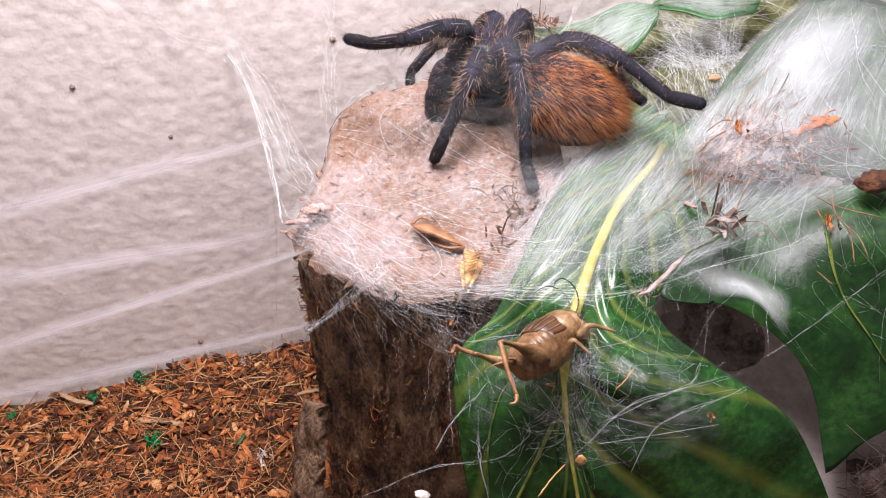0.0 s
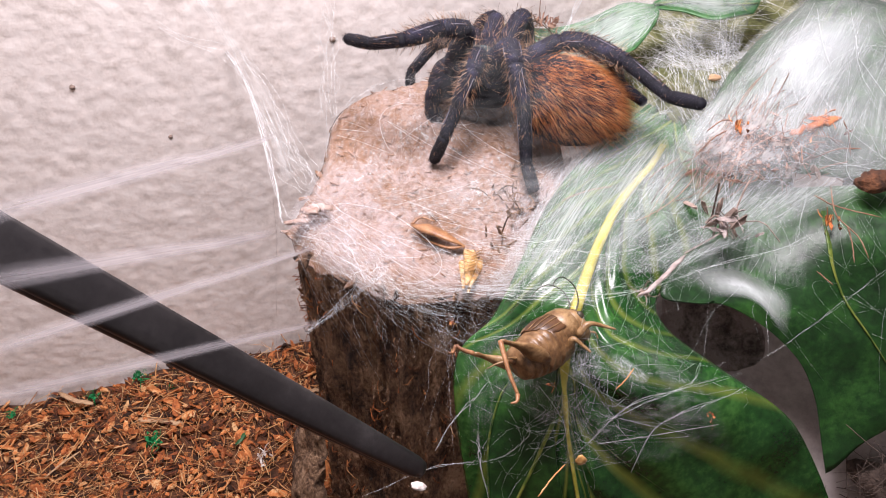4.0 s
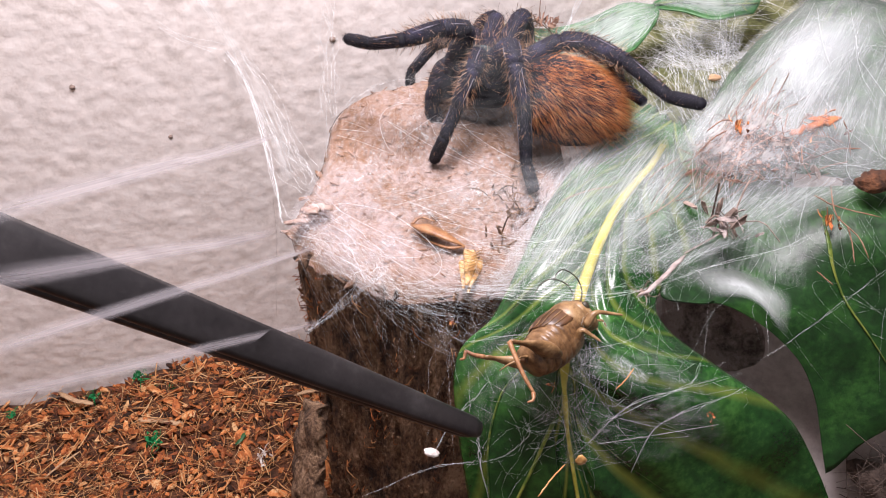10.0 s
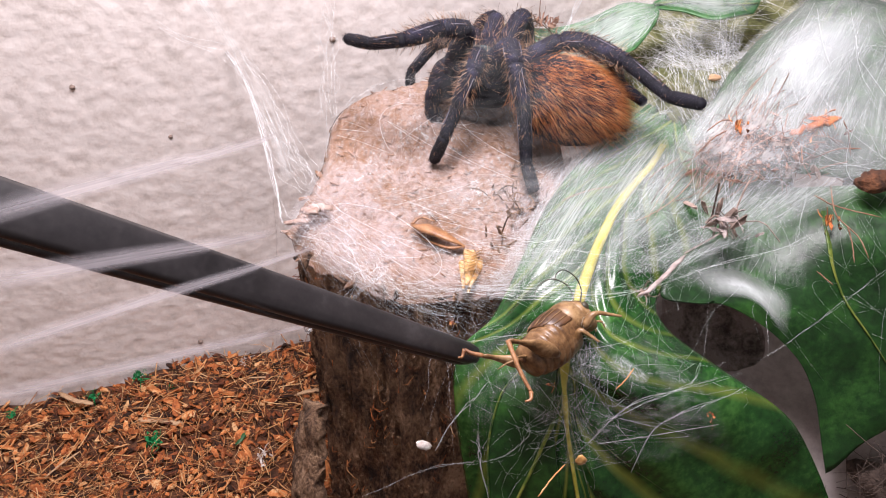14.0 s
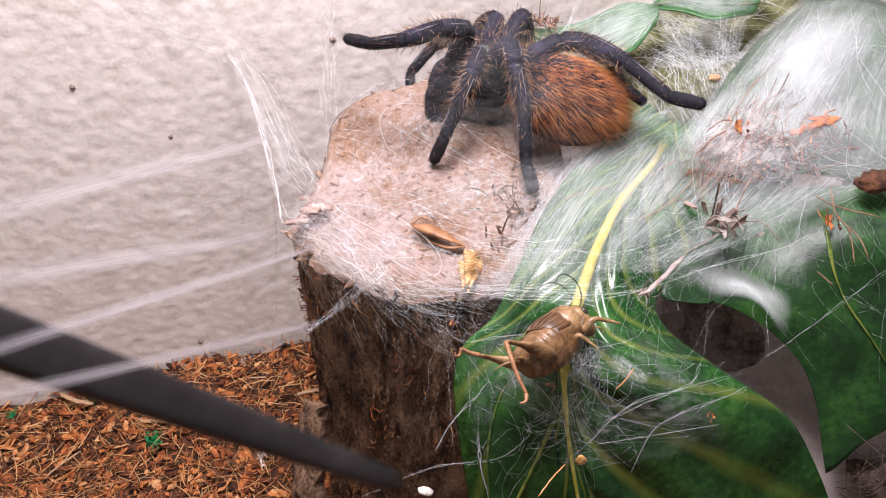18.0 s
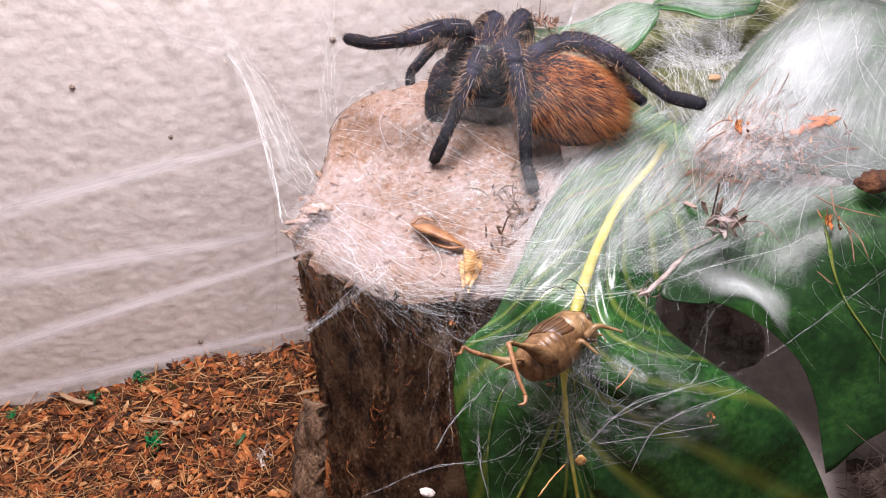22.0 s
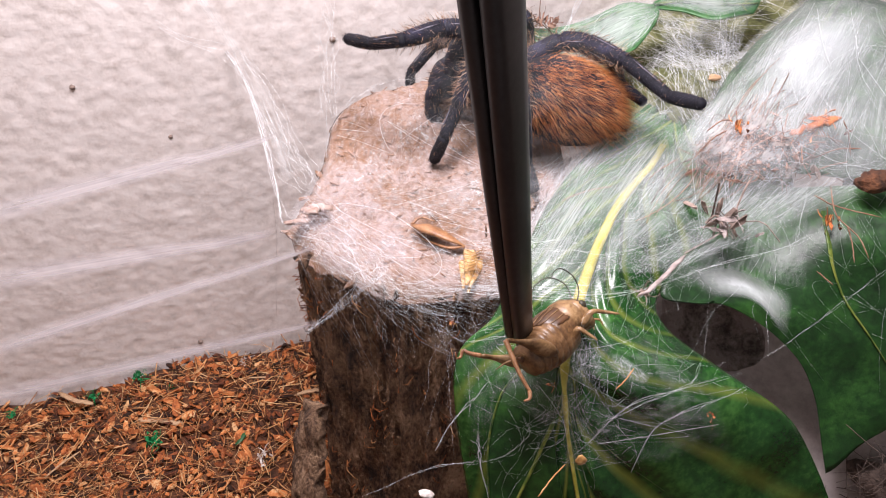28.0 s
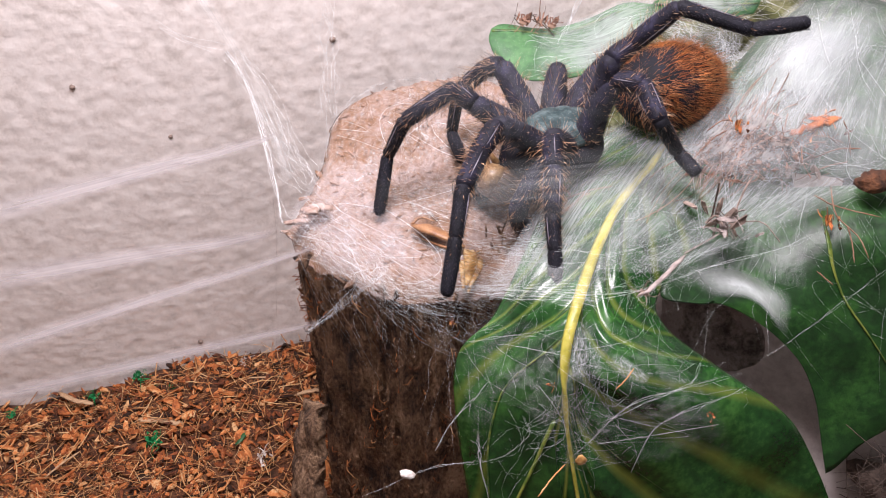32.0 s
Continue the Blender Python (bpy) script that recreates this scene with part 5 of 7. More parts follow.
def limb_piece(l, r0, r1, r2, hairs, seed, longest=0.003, stripes=0):
    """One leg segment along +x: skin, short fuzz, long bristles, pale stripes."""
    r = random.Random(seed)
    b = Bag()
    ts = np.array([-0.06, -0.02, 0.05, 0.2, 0.4, 0.6, 0.8, 0.93, 0.99, 1.04])
    rad = np.interp(ts, (0, 0.5, 1), (r0, r1, r2))
    rad[0] *= 0.35
    rad[1] *= 0.78
    rad[-1] *= 0.45
    rad[-2] *= 0.86
    tube(b, [(t * l, 0, 0) for t in ts], rad, 14)
    q = np.random.RandomState(seed)
    n = int(l * 1e5 * 0.8)
    t, a = q.uniform(0, 1, n), q.uniform(0, 6.283, n)
    rr = np.interp(t, (0, 0.5, 1), (r0, r1, r2)) * 0.97
    o = np.stack([np.zeros(n), np.cos(a), np.sin(a)], 1)
    d = (o * q.uniform(0.25, 0.6, n)[:, None] + np.stack([q.uniform(0.5, 1.0, n), q.normal(0, 0.12, n), q.normal(0, 0.12, n)], 1)) * (q.uniform(0.5, 1.2, n) * 0.0007)[:, None]
    fuzz(b, np.stack([t * l, np.zeros(n), np.zeros(n)], 1) + o * rr[:, None], d, q.uniform(0.00004, 0.00008, n), 2)
    for k in range(hairs):
        t, a = r.uniform(0, 1), r.uniform(0, 6.283)
        rr = np.interp(t, (0, 0.5, 1), (r0, r1, r2)) * 0.95
        o = np.array([0, math.cos(a), math.sin(a)])
        h = r.uniform(0.35, 1.0) * longest
        d = (o * r.uniform(0.6, 1.0) + np.array([r.uniform(0.3, 0.8), r.gauss(0, 0.15), r.gauss(0, 0.15)])) * h
        spike(b, np.array([t * l, 0, 0]) + o * rr, d, r.uniform(0.000045, 0.00008), 1, np.array([0.25, 0, -0.1]) * h * 0.5)
    for k in range(stripes):
        a = 6.283 * k / stripes + seed
        tube(b, [(l * t, *(np.interp(t, (0, 0.5, 1), (r0, r1, r2)) * 1.01 * np.array([math.cos(a), math.sin(a)]))) for t in (0.12, 0.35, 0.6, 0.85)], [0.00005, 0.00016, 0.00014, 0.00004], 5, 3)
    return b


def ellipse_hairs(b, radii, n, seed, longest, slot, back=1.0, keep=None, thin=0.00005):
    q = np.random.RandomState(seed)
    z, a = q.uniform(-1, 1, n), q.uniform(0, 6.283, n)
    w = np.sqrt(1 - z * z)
    u = np.stack([z, w * np.cos(a), w * np.sin(a)], 1)
    if keep is not None:
        u = u[keep(u, q.uniform(0, 1, n))]
    n = len(u)
    rad = np.asarray(radii)
    nrm = u / rad
    nrm /= np.linalg.norm(nrm, axis=1, keepdims=True)
    d = nrm * q.uniform(0.4, 0.85, n)[:, None] + q.normal(0, 0.16, (n, 3))
    d[:, 0] -= back * q.uniform(0.4, 0.9, n)
    d[:, 2] -= 0.25 * back
    d = d / np.linalg.norm(d, axis=1, keepdims=True) * (longest * q.uniform(0.4, 1.0, n))[:, None]
    fuzz(b, u * rad * 0.985, d, q.uniform(0.7, 1.4, n) * thin, slot)


def spider():
    sp = base("tarantula", BODIES[0][0], "black and blue tarantula with orange-haired abdomen on the webbed stump", "spider")
    b = Bag()
    blob(b, (0, 0, -0.0005), (0.0132, 0.0100, 0.0048), None, 0.05, 3, 0, 36, 60)
    for i, (x, y, z) in enumerate(b.v):
        if z > 0:
            away = math.hypot(x + 0.002, y)
            groove = 0.5 + 0.5 * math.cos(10 * math.atan2(y, x + 0.002))
            b.v[i] = (x, y, z - 0.0011 * math.exp(-(away / 0.0016) ** 2) - 0.0004 * groove ** 4 * min(1, away / 0.004))
    ellipse_hairs(b, (0.0132, 0.0100, 0.0048), 700, 5, 0.0013, 1, 0.2)
    part("carapace", b, [CARAPACE, HAIR_DARK], sp, "teal-green carapace")
    b = Bag()
    blob(b, (0.0076, 0, 0.0021), (0.0009, 0.0011, 0.0007), None, 0.1, 2, 0, 8, 10)
    for x, y in ((0.0008, 0.0007), (0.0008, -0.0007), (-0.0002, 0.0012), (-0.0002, -0.0012)):
        blob(b, (0.0076 + x * 0.8, y * 0.8, 0.0026), (0.0003, 0.0003, 0.00025), None, 0, 0, 0, 6, 8)
    part("eye_mound", b, SKIN, sp, "small black eye mound")
    b = Bag()
    blob(b, (0.001, 0, -0.0062), (0.0162, 0.0128, 0.0074), None, 0.05, 6, 0, 12, 16)
    part("sternum", b, SKIN, sp)
    mouth = []
    for s in (-1, 1):
        b = Bag()
        turn = Euler((0, radians(74), 0)).to_matrix()
        blob(b, (0.0020, s * 0.0012, -0.0062), (0.0108, 0.0056, 0.0062), turn, 0.06, 4 + s, 0, 16, 18)
        r = random.Random(60 + s)
        for k in range(520):
            u = np.array([r.gauss(0, 1) for _ in range(3)])
            u = u / np.linalg.norm(u)
            p = np.array(turn @ Vector(u * np.array([0.0106, 0.0055, 0.0061]))) + np.array([0.0020, s * 0.0012, -0.0062])
            spike(b, p, (u * np.array([1, 1, 0.6]) * 0.7 + np.array([0.2, 0, -0.7])) * r.uniform(0.0014, 0.0034), r.uniform(0.00005, 0.00008), 1)
        ch = part("chelicera", b, [SKIN_BLUE, BRISTLE], sp, "hairy dark blue chelicera")
        b = Bag()
        tube(b, spline([(0.0050, s * 0.0004, -0.0160), (0.0040, s * 0.0002, -0.0190), (0.0010, 0, -0.0200)], 8), np.linspace(0.0009, 0.0001, 8), 7)
        part("fang", b, SKIN, ch, "black curved fang")
        b = Bag()
        line = [(0, 0, 0), (0.0085, s * 0.0045, -0.0005), (0.0155, s * 0.0055, -0.006), (0.0165, s * 0.0045, -0.0145), (0.0120, s * 0.003, -0.0205)]
        tube(b, spline(line, 26), [0.0027 + 0.0003 * math.sin(k * 0.9) for k in range(24)] + [0.0022, 0.0010], 10)
        q = spline(line, 80)
        for k in range(650):
            c, o = q[r.randrange(79)], np.array([r.gauss(0, 1) for _ in range(3)])
            o = o / np.linalg.norm(o)
            spike(b, c + o * 0.0024, o * 0.0016 + np.array([r.gauss(0.3, 0.5), r.gauss(0, 0.5), r.gauss(-0.5, 0.5)]) * 0.0018, 0.00006, 1)
        palp = part("pedipalp", b, [SKIN_BLUE, BRISTLE], sp, "dark hairy pedipalp")
        mouth += [(ch, (0.0080, s * 0.0042, -0.0022), 46), (palp, (0.0065, s * 0.0062, -0.0022), -80)]
    # abdomen
    rad = (0.0186, 0.0150, 0.0130)
    b = Bag()
    blob(b, (0, 0, 0), rad, None, 0.06, 9, 0, 30, 40)
    ab = part("abdomen", b, SKIN, sp, "round abdomen thick with orange hair over black")
    b = Bag()
    ellipse_hairs(b, rad, 9500, 15, 0.0066, 0, 2.0, lambda u, x: ~((u[:, 2] < -0.25) & (x < 0.9)) & ~((np.abs(u[:, 1]) < 0.25) & (u[:, 0] > -0.65) & (u[:, 0] < -0.25) & (u[:, 2] > 0.3) & (x < 0.7)), thin=0.000042)
    ellipse_hairs(b, rad, 1500, 17, 0.0100, 0, 1.3, lambda u, x: u[:, 2] > -0.2, thin=0.00005)
    ellipse_hairs(b, rad, 3600, 18, 0.0042, 0, 1.4, lambda u, x: (u[:, 0] > 0.1) & (u[:, 2] > -0.3), thin=0.000042)
    part("abdomen_hair", b, HAIR_ORANGE, ab, "long orange abdomen hairs", True, "stuff")
    b = Bag()
    ellipse_hairs(b, rad, 2200, 16, 0.0024, 0, 1.8)
    part("dark_hair", b, HAIR_DARK, ab, "short dark hairs between the orange", True, "stuff")
    for s in (-1, 1):
        b = Bag()
        tube(b, [(-0.0158, s * 0.002, -0.003), (-0.0185, s * 0.003, -0.0035), (-0.0208, s * 0.0034, -0.0032)], [0.0011, 0.0009, 0.0004], 8)
        part("spinneret", b, SKIN, ab)
    return sp, ab, mouth


SPIDER, ABDOMEN, MOUTH = spider()
SPIDER_LEGS = []


def leg(side, k, lengths, stances):
    """A leg of five segments; stances: azimuth and rise of each segment, in degrees."""
    s = 1 if side == "left" else -1
    hip = Vector(((0.0070, 0.0025, -0.0025, -0.0070)[k - 1], s * (0.0059, 0.0066, 0.0066, 0.0059)[k - 1], -0.003))
    b = Bag()
    tube(b, [(hip.x * 0.45, hip.y * 0.35, -0.0045), (hip.x * 0.85, hip.y * 0.8, -0.0038), tuple(hip * 1.05)], [0.0060, 0.0056, 0.0038], 14)
    ob = part("leg", b, SKIN, SPIDER, "hairy blue-black leg with tan bristles")
    pieces = []
    for i, (seg, l) in enumerate(zip(SEGMENTS, lengths)):
        bb = limb_piece(l, *THICK[seg], (170, 110, 190, 70, 24)[i], k * 10 + i + (side == "left") * 100, (0.0046, 0.0042, 0.0044, 0.0024, 0.0012)[i], (0, 3, 3, 2, 0)[i])
        pieces.append(part(seg, bb, [SKIN_BLUE if i < 3 else SKIN, BRISTLE, HAIR_FUZZ, STRIPE], ob))
    ways = [[Vector((math.cos(radians(e)) * math.cos(radians(a)), math.cos(radians(e)) * math.sin(radians(a)), math.sin(radians(e)))) * l for (a, e), l in zip(st, lengths)] for st in stances]
    SPIDER_LEGS.append((hip, ways, pieces))


leg('right', 1, (0.0202, 0.0075, 0.0171, 0.0136, 0.0174), (
    ((85, 0), (144, -12), (132, -34), (-154, -43), (95, -75)),
    ((-158, 38), (147, 15), (136, -70), (-90, -44), (-34, -32)),
    ((177, 45), (-158, 22), (-177, -36), (170, -66), (-108, -58)),
    ((166, 34), (-148, 32), (-165, -32), (173, -65), (-109, -60)),
    ((-179, 33), (128, 6), (-155, -23), (178, -65), (-105, -53)),
    ((-169, 36), (140, 20), (-165, -29), (171, -66), (-108, -58))))
leg('right', 2, (0.0222, 0.0064, 0.0130, 0.0149, 0.0146), (
    ((77, 19), (152, -31), (115, -54), (99, -45), (101, -47)),
    ((-146, 60), (153, -18), (131, -50), (133, -83), (-56, -44)),
    ((132, 63), (-165, 18), (165, -59), (-118, -56), (-87, -59)),
    ((138, 52), (136, -19), (171, -50), (154, -79), (-72, -12)),
    ((134, 43), (134, -28), (158, -48), (-175, -82), (-76, -8)),
    ((131, 42), (141, -25), (158, -48), (-177, -82), (-76, -8))))
leg('right', 3, (0.0188, 0.0089, 0.0135, 0.0135, 0.0095), (
    ((51, 47), (69, -45), (73, -57), (33, -74), (30, -65)),
    ((80, 21), (75, -49), (73, -48), (102, -63), (104, -59)),
    ((78, 38), (75, -47), (71, -54), (104, -74), (103, -66)),
    ((81, 36), (76, -46), (73, -54), (106, -74), (102, -66)),
    ((81, 32), (76, -47), (73, -55), (107, -75), (104, -66)),
    ((80, 34), (76, -46), (73, -55), (103, -73), (103, -65))))
leg('right', 4, (0.0209, 0.0086, 0.0140, 0.0131, 0.0105), (
    ((26, 18), (-42, 11), (11, -31), (44, -59), (-16, -32)),
    ((46, 24), (63, -7), (42, -35), (36, -26), (52, -23)),
    ((43, 57), (39, 8), (34, -33), (38, -25), (49, -31)),
    ((72, 39), (39, 39), (29, 34), (15, -20), (-8, 1)),
    ((52, 27), (49, 11), (44, -9), (41, -36), (41, -41)),
    ((52, 28), (49, 11), (44, -9), (41, -36), (41, -40))))
leg('left', 1, (0.0230, 0.0103, 0.0139, 0.0134, 0.0143), (
    ((-69, 59), (-143, 16), (-140, 1), (144, -20), (128, -13)),
    ((-144, 42), (-139, -4), (-103, 2), (35, -72), (-78, 1)),
    ((160, 53), (-133, -17), (-109, -46), (-19, -71), (50, -76)),
    ((166, 44), (-125, -31), (-104, -10), (-69, -54), (-82, 4)),
    ((-162, 39), (-120, -32), (-108, -1), (-95, -6), (-98, 5)),
    ((-156, 36), (-120, -21), (-110, -10), (-101, -42), (-104, -48))))
leg('left', 2, (0.0170, 0.0089, 0.0124, 0.0102, 0.0112), (
    ((-63, 48), (-105, -8), (-152, -64), (-129, -51), (137, -66)),
    ((-141, 51), (-104, -11), (-111, -45), (-90, -8), (-84, 8)),
    ((-96, 44), (-104, -4), (-115, 4), (129, -64), (-107, 20)),
    ((-122, 42), (-87, -35), (-94, -40), (-87, -27), (-90, -49)),
    ((-115, 37), (-87, -38), (-95, -52), (-87, -39), (-85, -47)),
    ((-118, 38), (-91, -26), (-92, -53), (-87, -42), (-87, -51))))
leg('left', 3, (0.0221, 0.0087, 0.0128, 0.0172, 0.0085), (
    ((-42, 51), (-83, -20), (-67, -59), (-82, -62), (-60, -55)),
    ((-9, 50), (-80, 22), (-84, -14), (60, -38), (-74, 3)),
    ((27, 57), (-61, 23), (-90, -37), (44, -51), (-61, -11)),
    ((-6, 72), (-27, 3), (-75, -23), (39, -52), (-56, -19)),
    ((-11, 71), (-29, 3), (-75, -22), (38, -53), (-56, -18)),
    ((-7, 72), (-29, 4), (-75, -23), (39, -52), (-57, -18))))
leg('left', 4, (0.0269, 0.0085, 0.0170, 0.0193, 0.0133), (
    ((5, 32), (-11, 2), (-56, 0), (-59, -9), (-60, 15)),
    ((-90, 72), (48, 48), (2, 41), (-16, 1), (-10, 14)),
    ((-28, 78), (54, 21), (-25, 45), (-25, -8), (-18, 15)),
    ((-56, 81), (43, 11), (-25, 49), (-23, -9), (-17, 15)),
    ((-60, 81), (42, 11), (-25, 49), (-23, -9), (-17, 15)),
    ((-56, 81), (42, 11), (-25, 49), (-23, -9), (-17, 15))))


# ---- cricket
def lathe(bag, stations, sides=22, slot=0):
    """A body along x from stations (x, half width, height above, depth below, lift)."""
    v = []
    for x, w, up, down, z0 in stations:
        for k in range(sides):
            a = 2 * math.pi * k / sides
            c, q = math.cos(a), math.sin(a)
            v.append((x, w * c, z0 + (up if q > 0 else down) * math.copysign(abs(q) ** 0.9, q)))
    n = len(stations)
    f = [(i * sides + k, i * sides + (k + 1) % sides, (i + 1) * sides + (k + 1) % sides, (i + 1) * sides + k)[::-1] for i in range(n - 1) for k in range(sides)]
    f += [tuple(range(sides)), tuple((n - 1) * sides + k for k in range(sides))[::-1]]
    return bag.add(v, f, slot)


def cricket():
    c = base("cricket", (0, 0, 0), "tan brown cricket clinging to silk before the leaf", "cricket")
    # abdomen in overlapping rings
    b = Bag()
    st = []
    for k in range(8):
        x = -0.0098 + 0.0017 * k
        g = math.sin(math.pi * min(1.0, 0.16 + 0.42 * (k + 0.6) / 8 * 1.25)) ** 0.6
        w = 0.0054 * g
        st += [(x, w * 1.0, w * 0.82, w * 1.20, 0.0), (x + 0.0013, w * 1.02, w * 0.84, w * 1.22, 0.0), (x + 0.00155, w * 0.97, w * 0.80, w * 1.17, 0.0)]
    st.insert(0, (-0.0106, 0.0014, 0.0012, 0.0014, 0.0))
    part("abdomen", lathe(b, st), CRICKET_BROWN, c, "ringed tan abdomen, darker on the back")
    b = Bag()
    blob(b, (-0.0107, 0.0, 0.0006), (0.0007, 0.0011, 0.0009), None, 0.2, 3, 0, 8, 10)
    part("tail_plate", b, CRICKET_DARK, c, "dark brown tail end")
    # pronotum: a saddle that comes down the sides
    b = Bag()
    lathe(b, [(0.0026, 0.0044, 0.0042, 0.0036, 0.0003), (0.0029, 0.0051, 0.0049, 0.0040, 0.0003), (0.0052, 0.0050, 0.0050, 0.0040, 0.0003), (0.0072, 0.0046, 0.0046, 0.0034, 0.0003), (0.0076, 0.0038, 0.0038, 0.0026, 0.0003)])
    part("pronotum", b, CRICKET, c, "tan shield behind the head")
    b = Bag()
    lathe(b, [(0.0070, 0.0030, 0.0034, 0.0030, 0.0), (0.0082, 0.0040, 0.0040, 0.0044, 0.0), (0.0096, 0.0038, 0.0036, 0.0050, -0.0002), (0.0108, 0.0028, 0.0026, 0.0048, -0.0006), (0.0114, 0.0014, 0.0012, 0.0036, -0.0012)])
    head = part("head", b, CRICKET, c, "rounded tan head with dark bands")
    b = Bag()
    for x, z in ((0.0090, 0.0036), (0.0102, 0.0029)):
        tube(b, [(x, 0.0036 * math.sin(q) * 0.9, z * math.cos(q) + 0.0002) for q in np.linspace(-1.1, 1.1, 11)], 0.00022, 5, flat=0.5)
    part("head_band", b, CRICKET_DARK, head, "dark brown bands over the head")
    for s in (-1, 1):
        b = Bag()
        blob(b, (0.0098, s * 0.0034, 0.0008), (0.0009, 0.0007, 0.0011), None, 0, 0, 0, 9, 10)
        part("eye", b, FEELER, head, "black eye")
        b = Bag()
        # feelers: up, over and back towards the tail
        tube(b, spline([(0.0104, s * 0.0016, 0.0018), (0.0130, s * 0.0018, 0.0038), (0.0138, s * 0.0022, 0.0070), (0.0118, s * 0.0030, 0.0102), (0.0086, s * 0.0040, 0.0108), (0.0062, s * 0.0046, 0.0098)], 26), np.linspace(0.00020, 0.00009, 26), 6)
        part("antenna", b, FEELER, head, "thin dark antenna")
        b = Bag()
        tube(b, spline([(0.0110, s * 0.0012, -0.0036), (0.0124, s * 0.0016, -0.0048), (0.0120, s * 0.0018, -0.0062)], 8), np.linspace(0.00032, 0.00018, 8), 6)
        part("mouth_feeler", b, CRICKET, head)
        # short wing pads with raised veins
        g = sheet([[(0.0032, s * 0.0003, 0.0053), (0.0032, s * 0.0034, 0.0042), (0.0032, s * 0.0053, 0.0008)], [(0.0004, s * 0.0002, 0.0056), (0.0004, s * 0.0036, 0.0043), (0.0003, s * 0.0055, 0.0010)], [(-0.0022, s * 0.0002, 0.0054), (-0.0020, s * 0.0035, 0.0041), (-0.0014, s * 0.0051, 0.0014)], [(-0.0042, s * 0.0004, 0.0048), (-0.0036, s * 0.0026, 0.0040), (-0.0022, s * 0.0042, 0.0024)]], 16, 12)
        wing = part("wing_pad", grid_bag(g, None, 0, 0.0003, s > 0), CRICKET_DARK, c, "dark brown wing pad with pale veins")
        b = Bag()
        for v in (0.22, 0.42, 0.62, 0.82):
            tube(b, [on(g, u, v) + np.array([0, s * 0.0001, 0.00012]) for u in np.linspace(0.03, 0.93, 8)], 0.00012, 5)
        part("wing_vein", b, CRICKET, wing)
        # hind leg: broad thigh swung out and back, shin and foot hanging
        out = 1.0 if s < 0 else 0.9
        hip, knee = np.array((-0.0056, s * 0.0046, -0.0034)), np.array((-0.0150, s * 0.0062 * out, 0.0064))
        b = Bag()
        tube(b, spline([hip, (hip + knee) / 2 + np.array([0, s * 0.0008, 0.0006]), knee], 16), [0.0008, 0.0013, 0.0017, 0.0020, 0.0021, 0.0021, 0.0020, 0.0018, 0.0015, 0.0012, 0.0010, 0.0008, 0.0007, 0.0007, 0.0008, 0.0005], 12, flat=0.6)
        hl = part("hind_leg", b, CRICKET, c, "broad tan hind thigh")
        shin = knee + np.array((-0.0040, s * 0.0012, -0.0112) if s < 0 else (-0.0022, s * 0.0010, 0.0036))
        b = Bag()
        tube(b, spline([knee, knee * 0.45 + shin * 0.55 + np.array([-0.0004, 0, 0]), shin], 12), np.linspace(0.00058, 0.00036, 12), 8)
        for k in range(7):
            p = knee + (shin - knee) * (0.3 + 0.09 * k)
            spike(b, p, np.array([-0.0010, s * 0.0004, -0.0009]), 0.00013)
        part("shin", b, CRICKET_RED, hl, "reddish spined shin")
        b = Bag()
        tube(b, spline([shin, shin + np.array((-0.0014, s * 0.0004, -0.0010)), shin + np.array((-0.0026, 0, -0.0006))], 8), np.linspace(0.00050, 0.00022, 8), 6)
        part("foot", b, CRICKET_RED, hl)
        for x, reach, z in ((0.0058, 0.0044, -0.0026), (0.0018, 0.0010, -0.0034)):
            b = Bag()
            tube(b, spline([(x, s * 0.0036, z), (x + reach * 0.6, s * 0.0060, z + 0.0010), (x + reach * 1.2, s * 0.0068, z - 0.0012), (x + reach * 1.7, s * 0.0074, z - 0.0034)], 14), [0.0010, 0.0010, 0.0010, 0.0009, 0.0008, 0.0006, 0.0005, 0.0005, 0.00045, 0.0004, 0.0004, 0.0003, 0.0003, 0.0002], 7)
            part("walking_leg", b, CRICKET, c)
        b = Bag()
        tube(b, spline([(-0.0104, s * 0.0012, 0.0008), (-0.0128, s * 0.0026, 0.0018), (-0.0150, s * 0.0042, 0.0020)], 8), np.linspace(0.0004, 0.0001, 8), 6)
        part("cercus", b, CRICKET, c, "thin tail feeler")
    for o in c.children_recursive:
        o.data.transform(Matrix.Scale(1.06, 4))
    return c


CRICKET_THING = cricket()


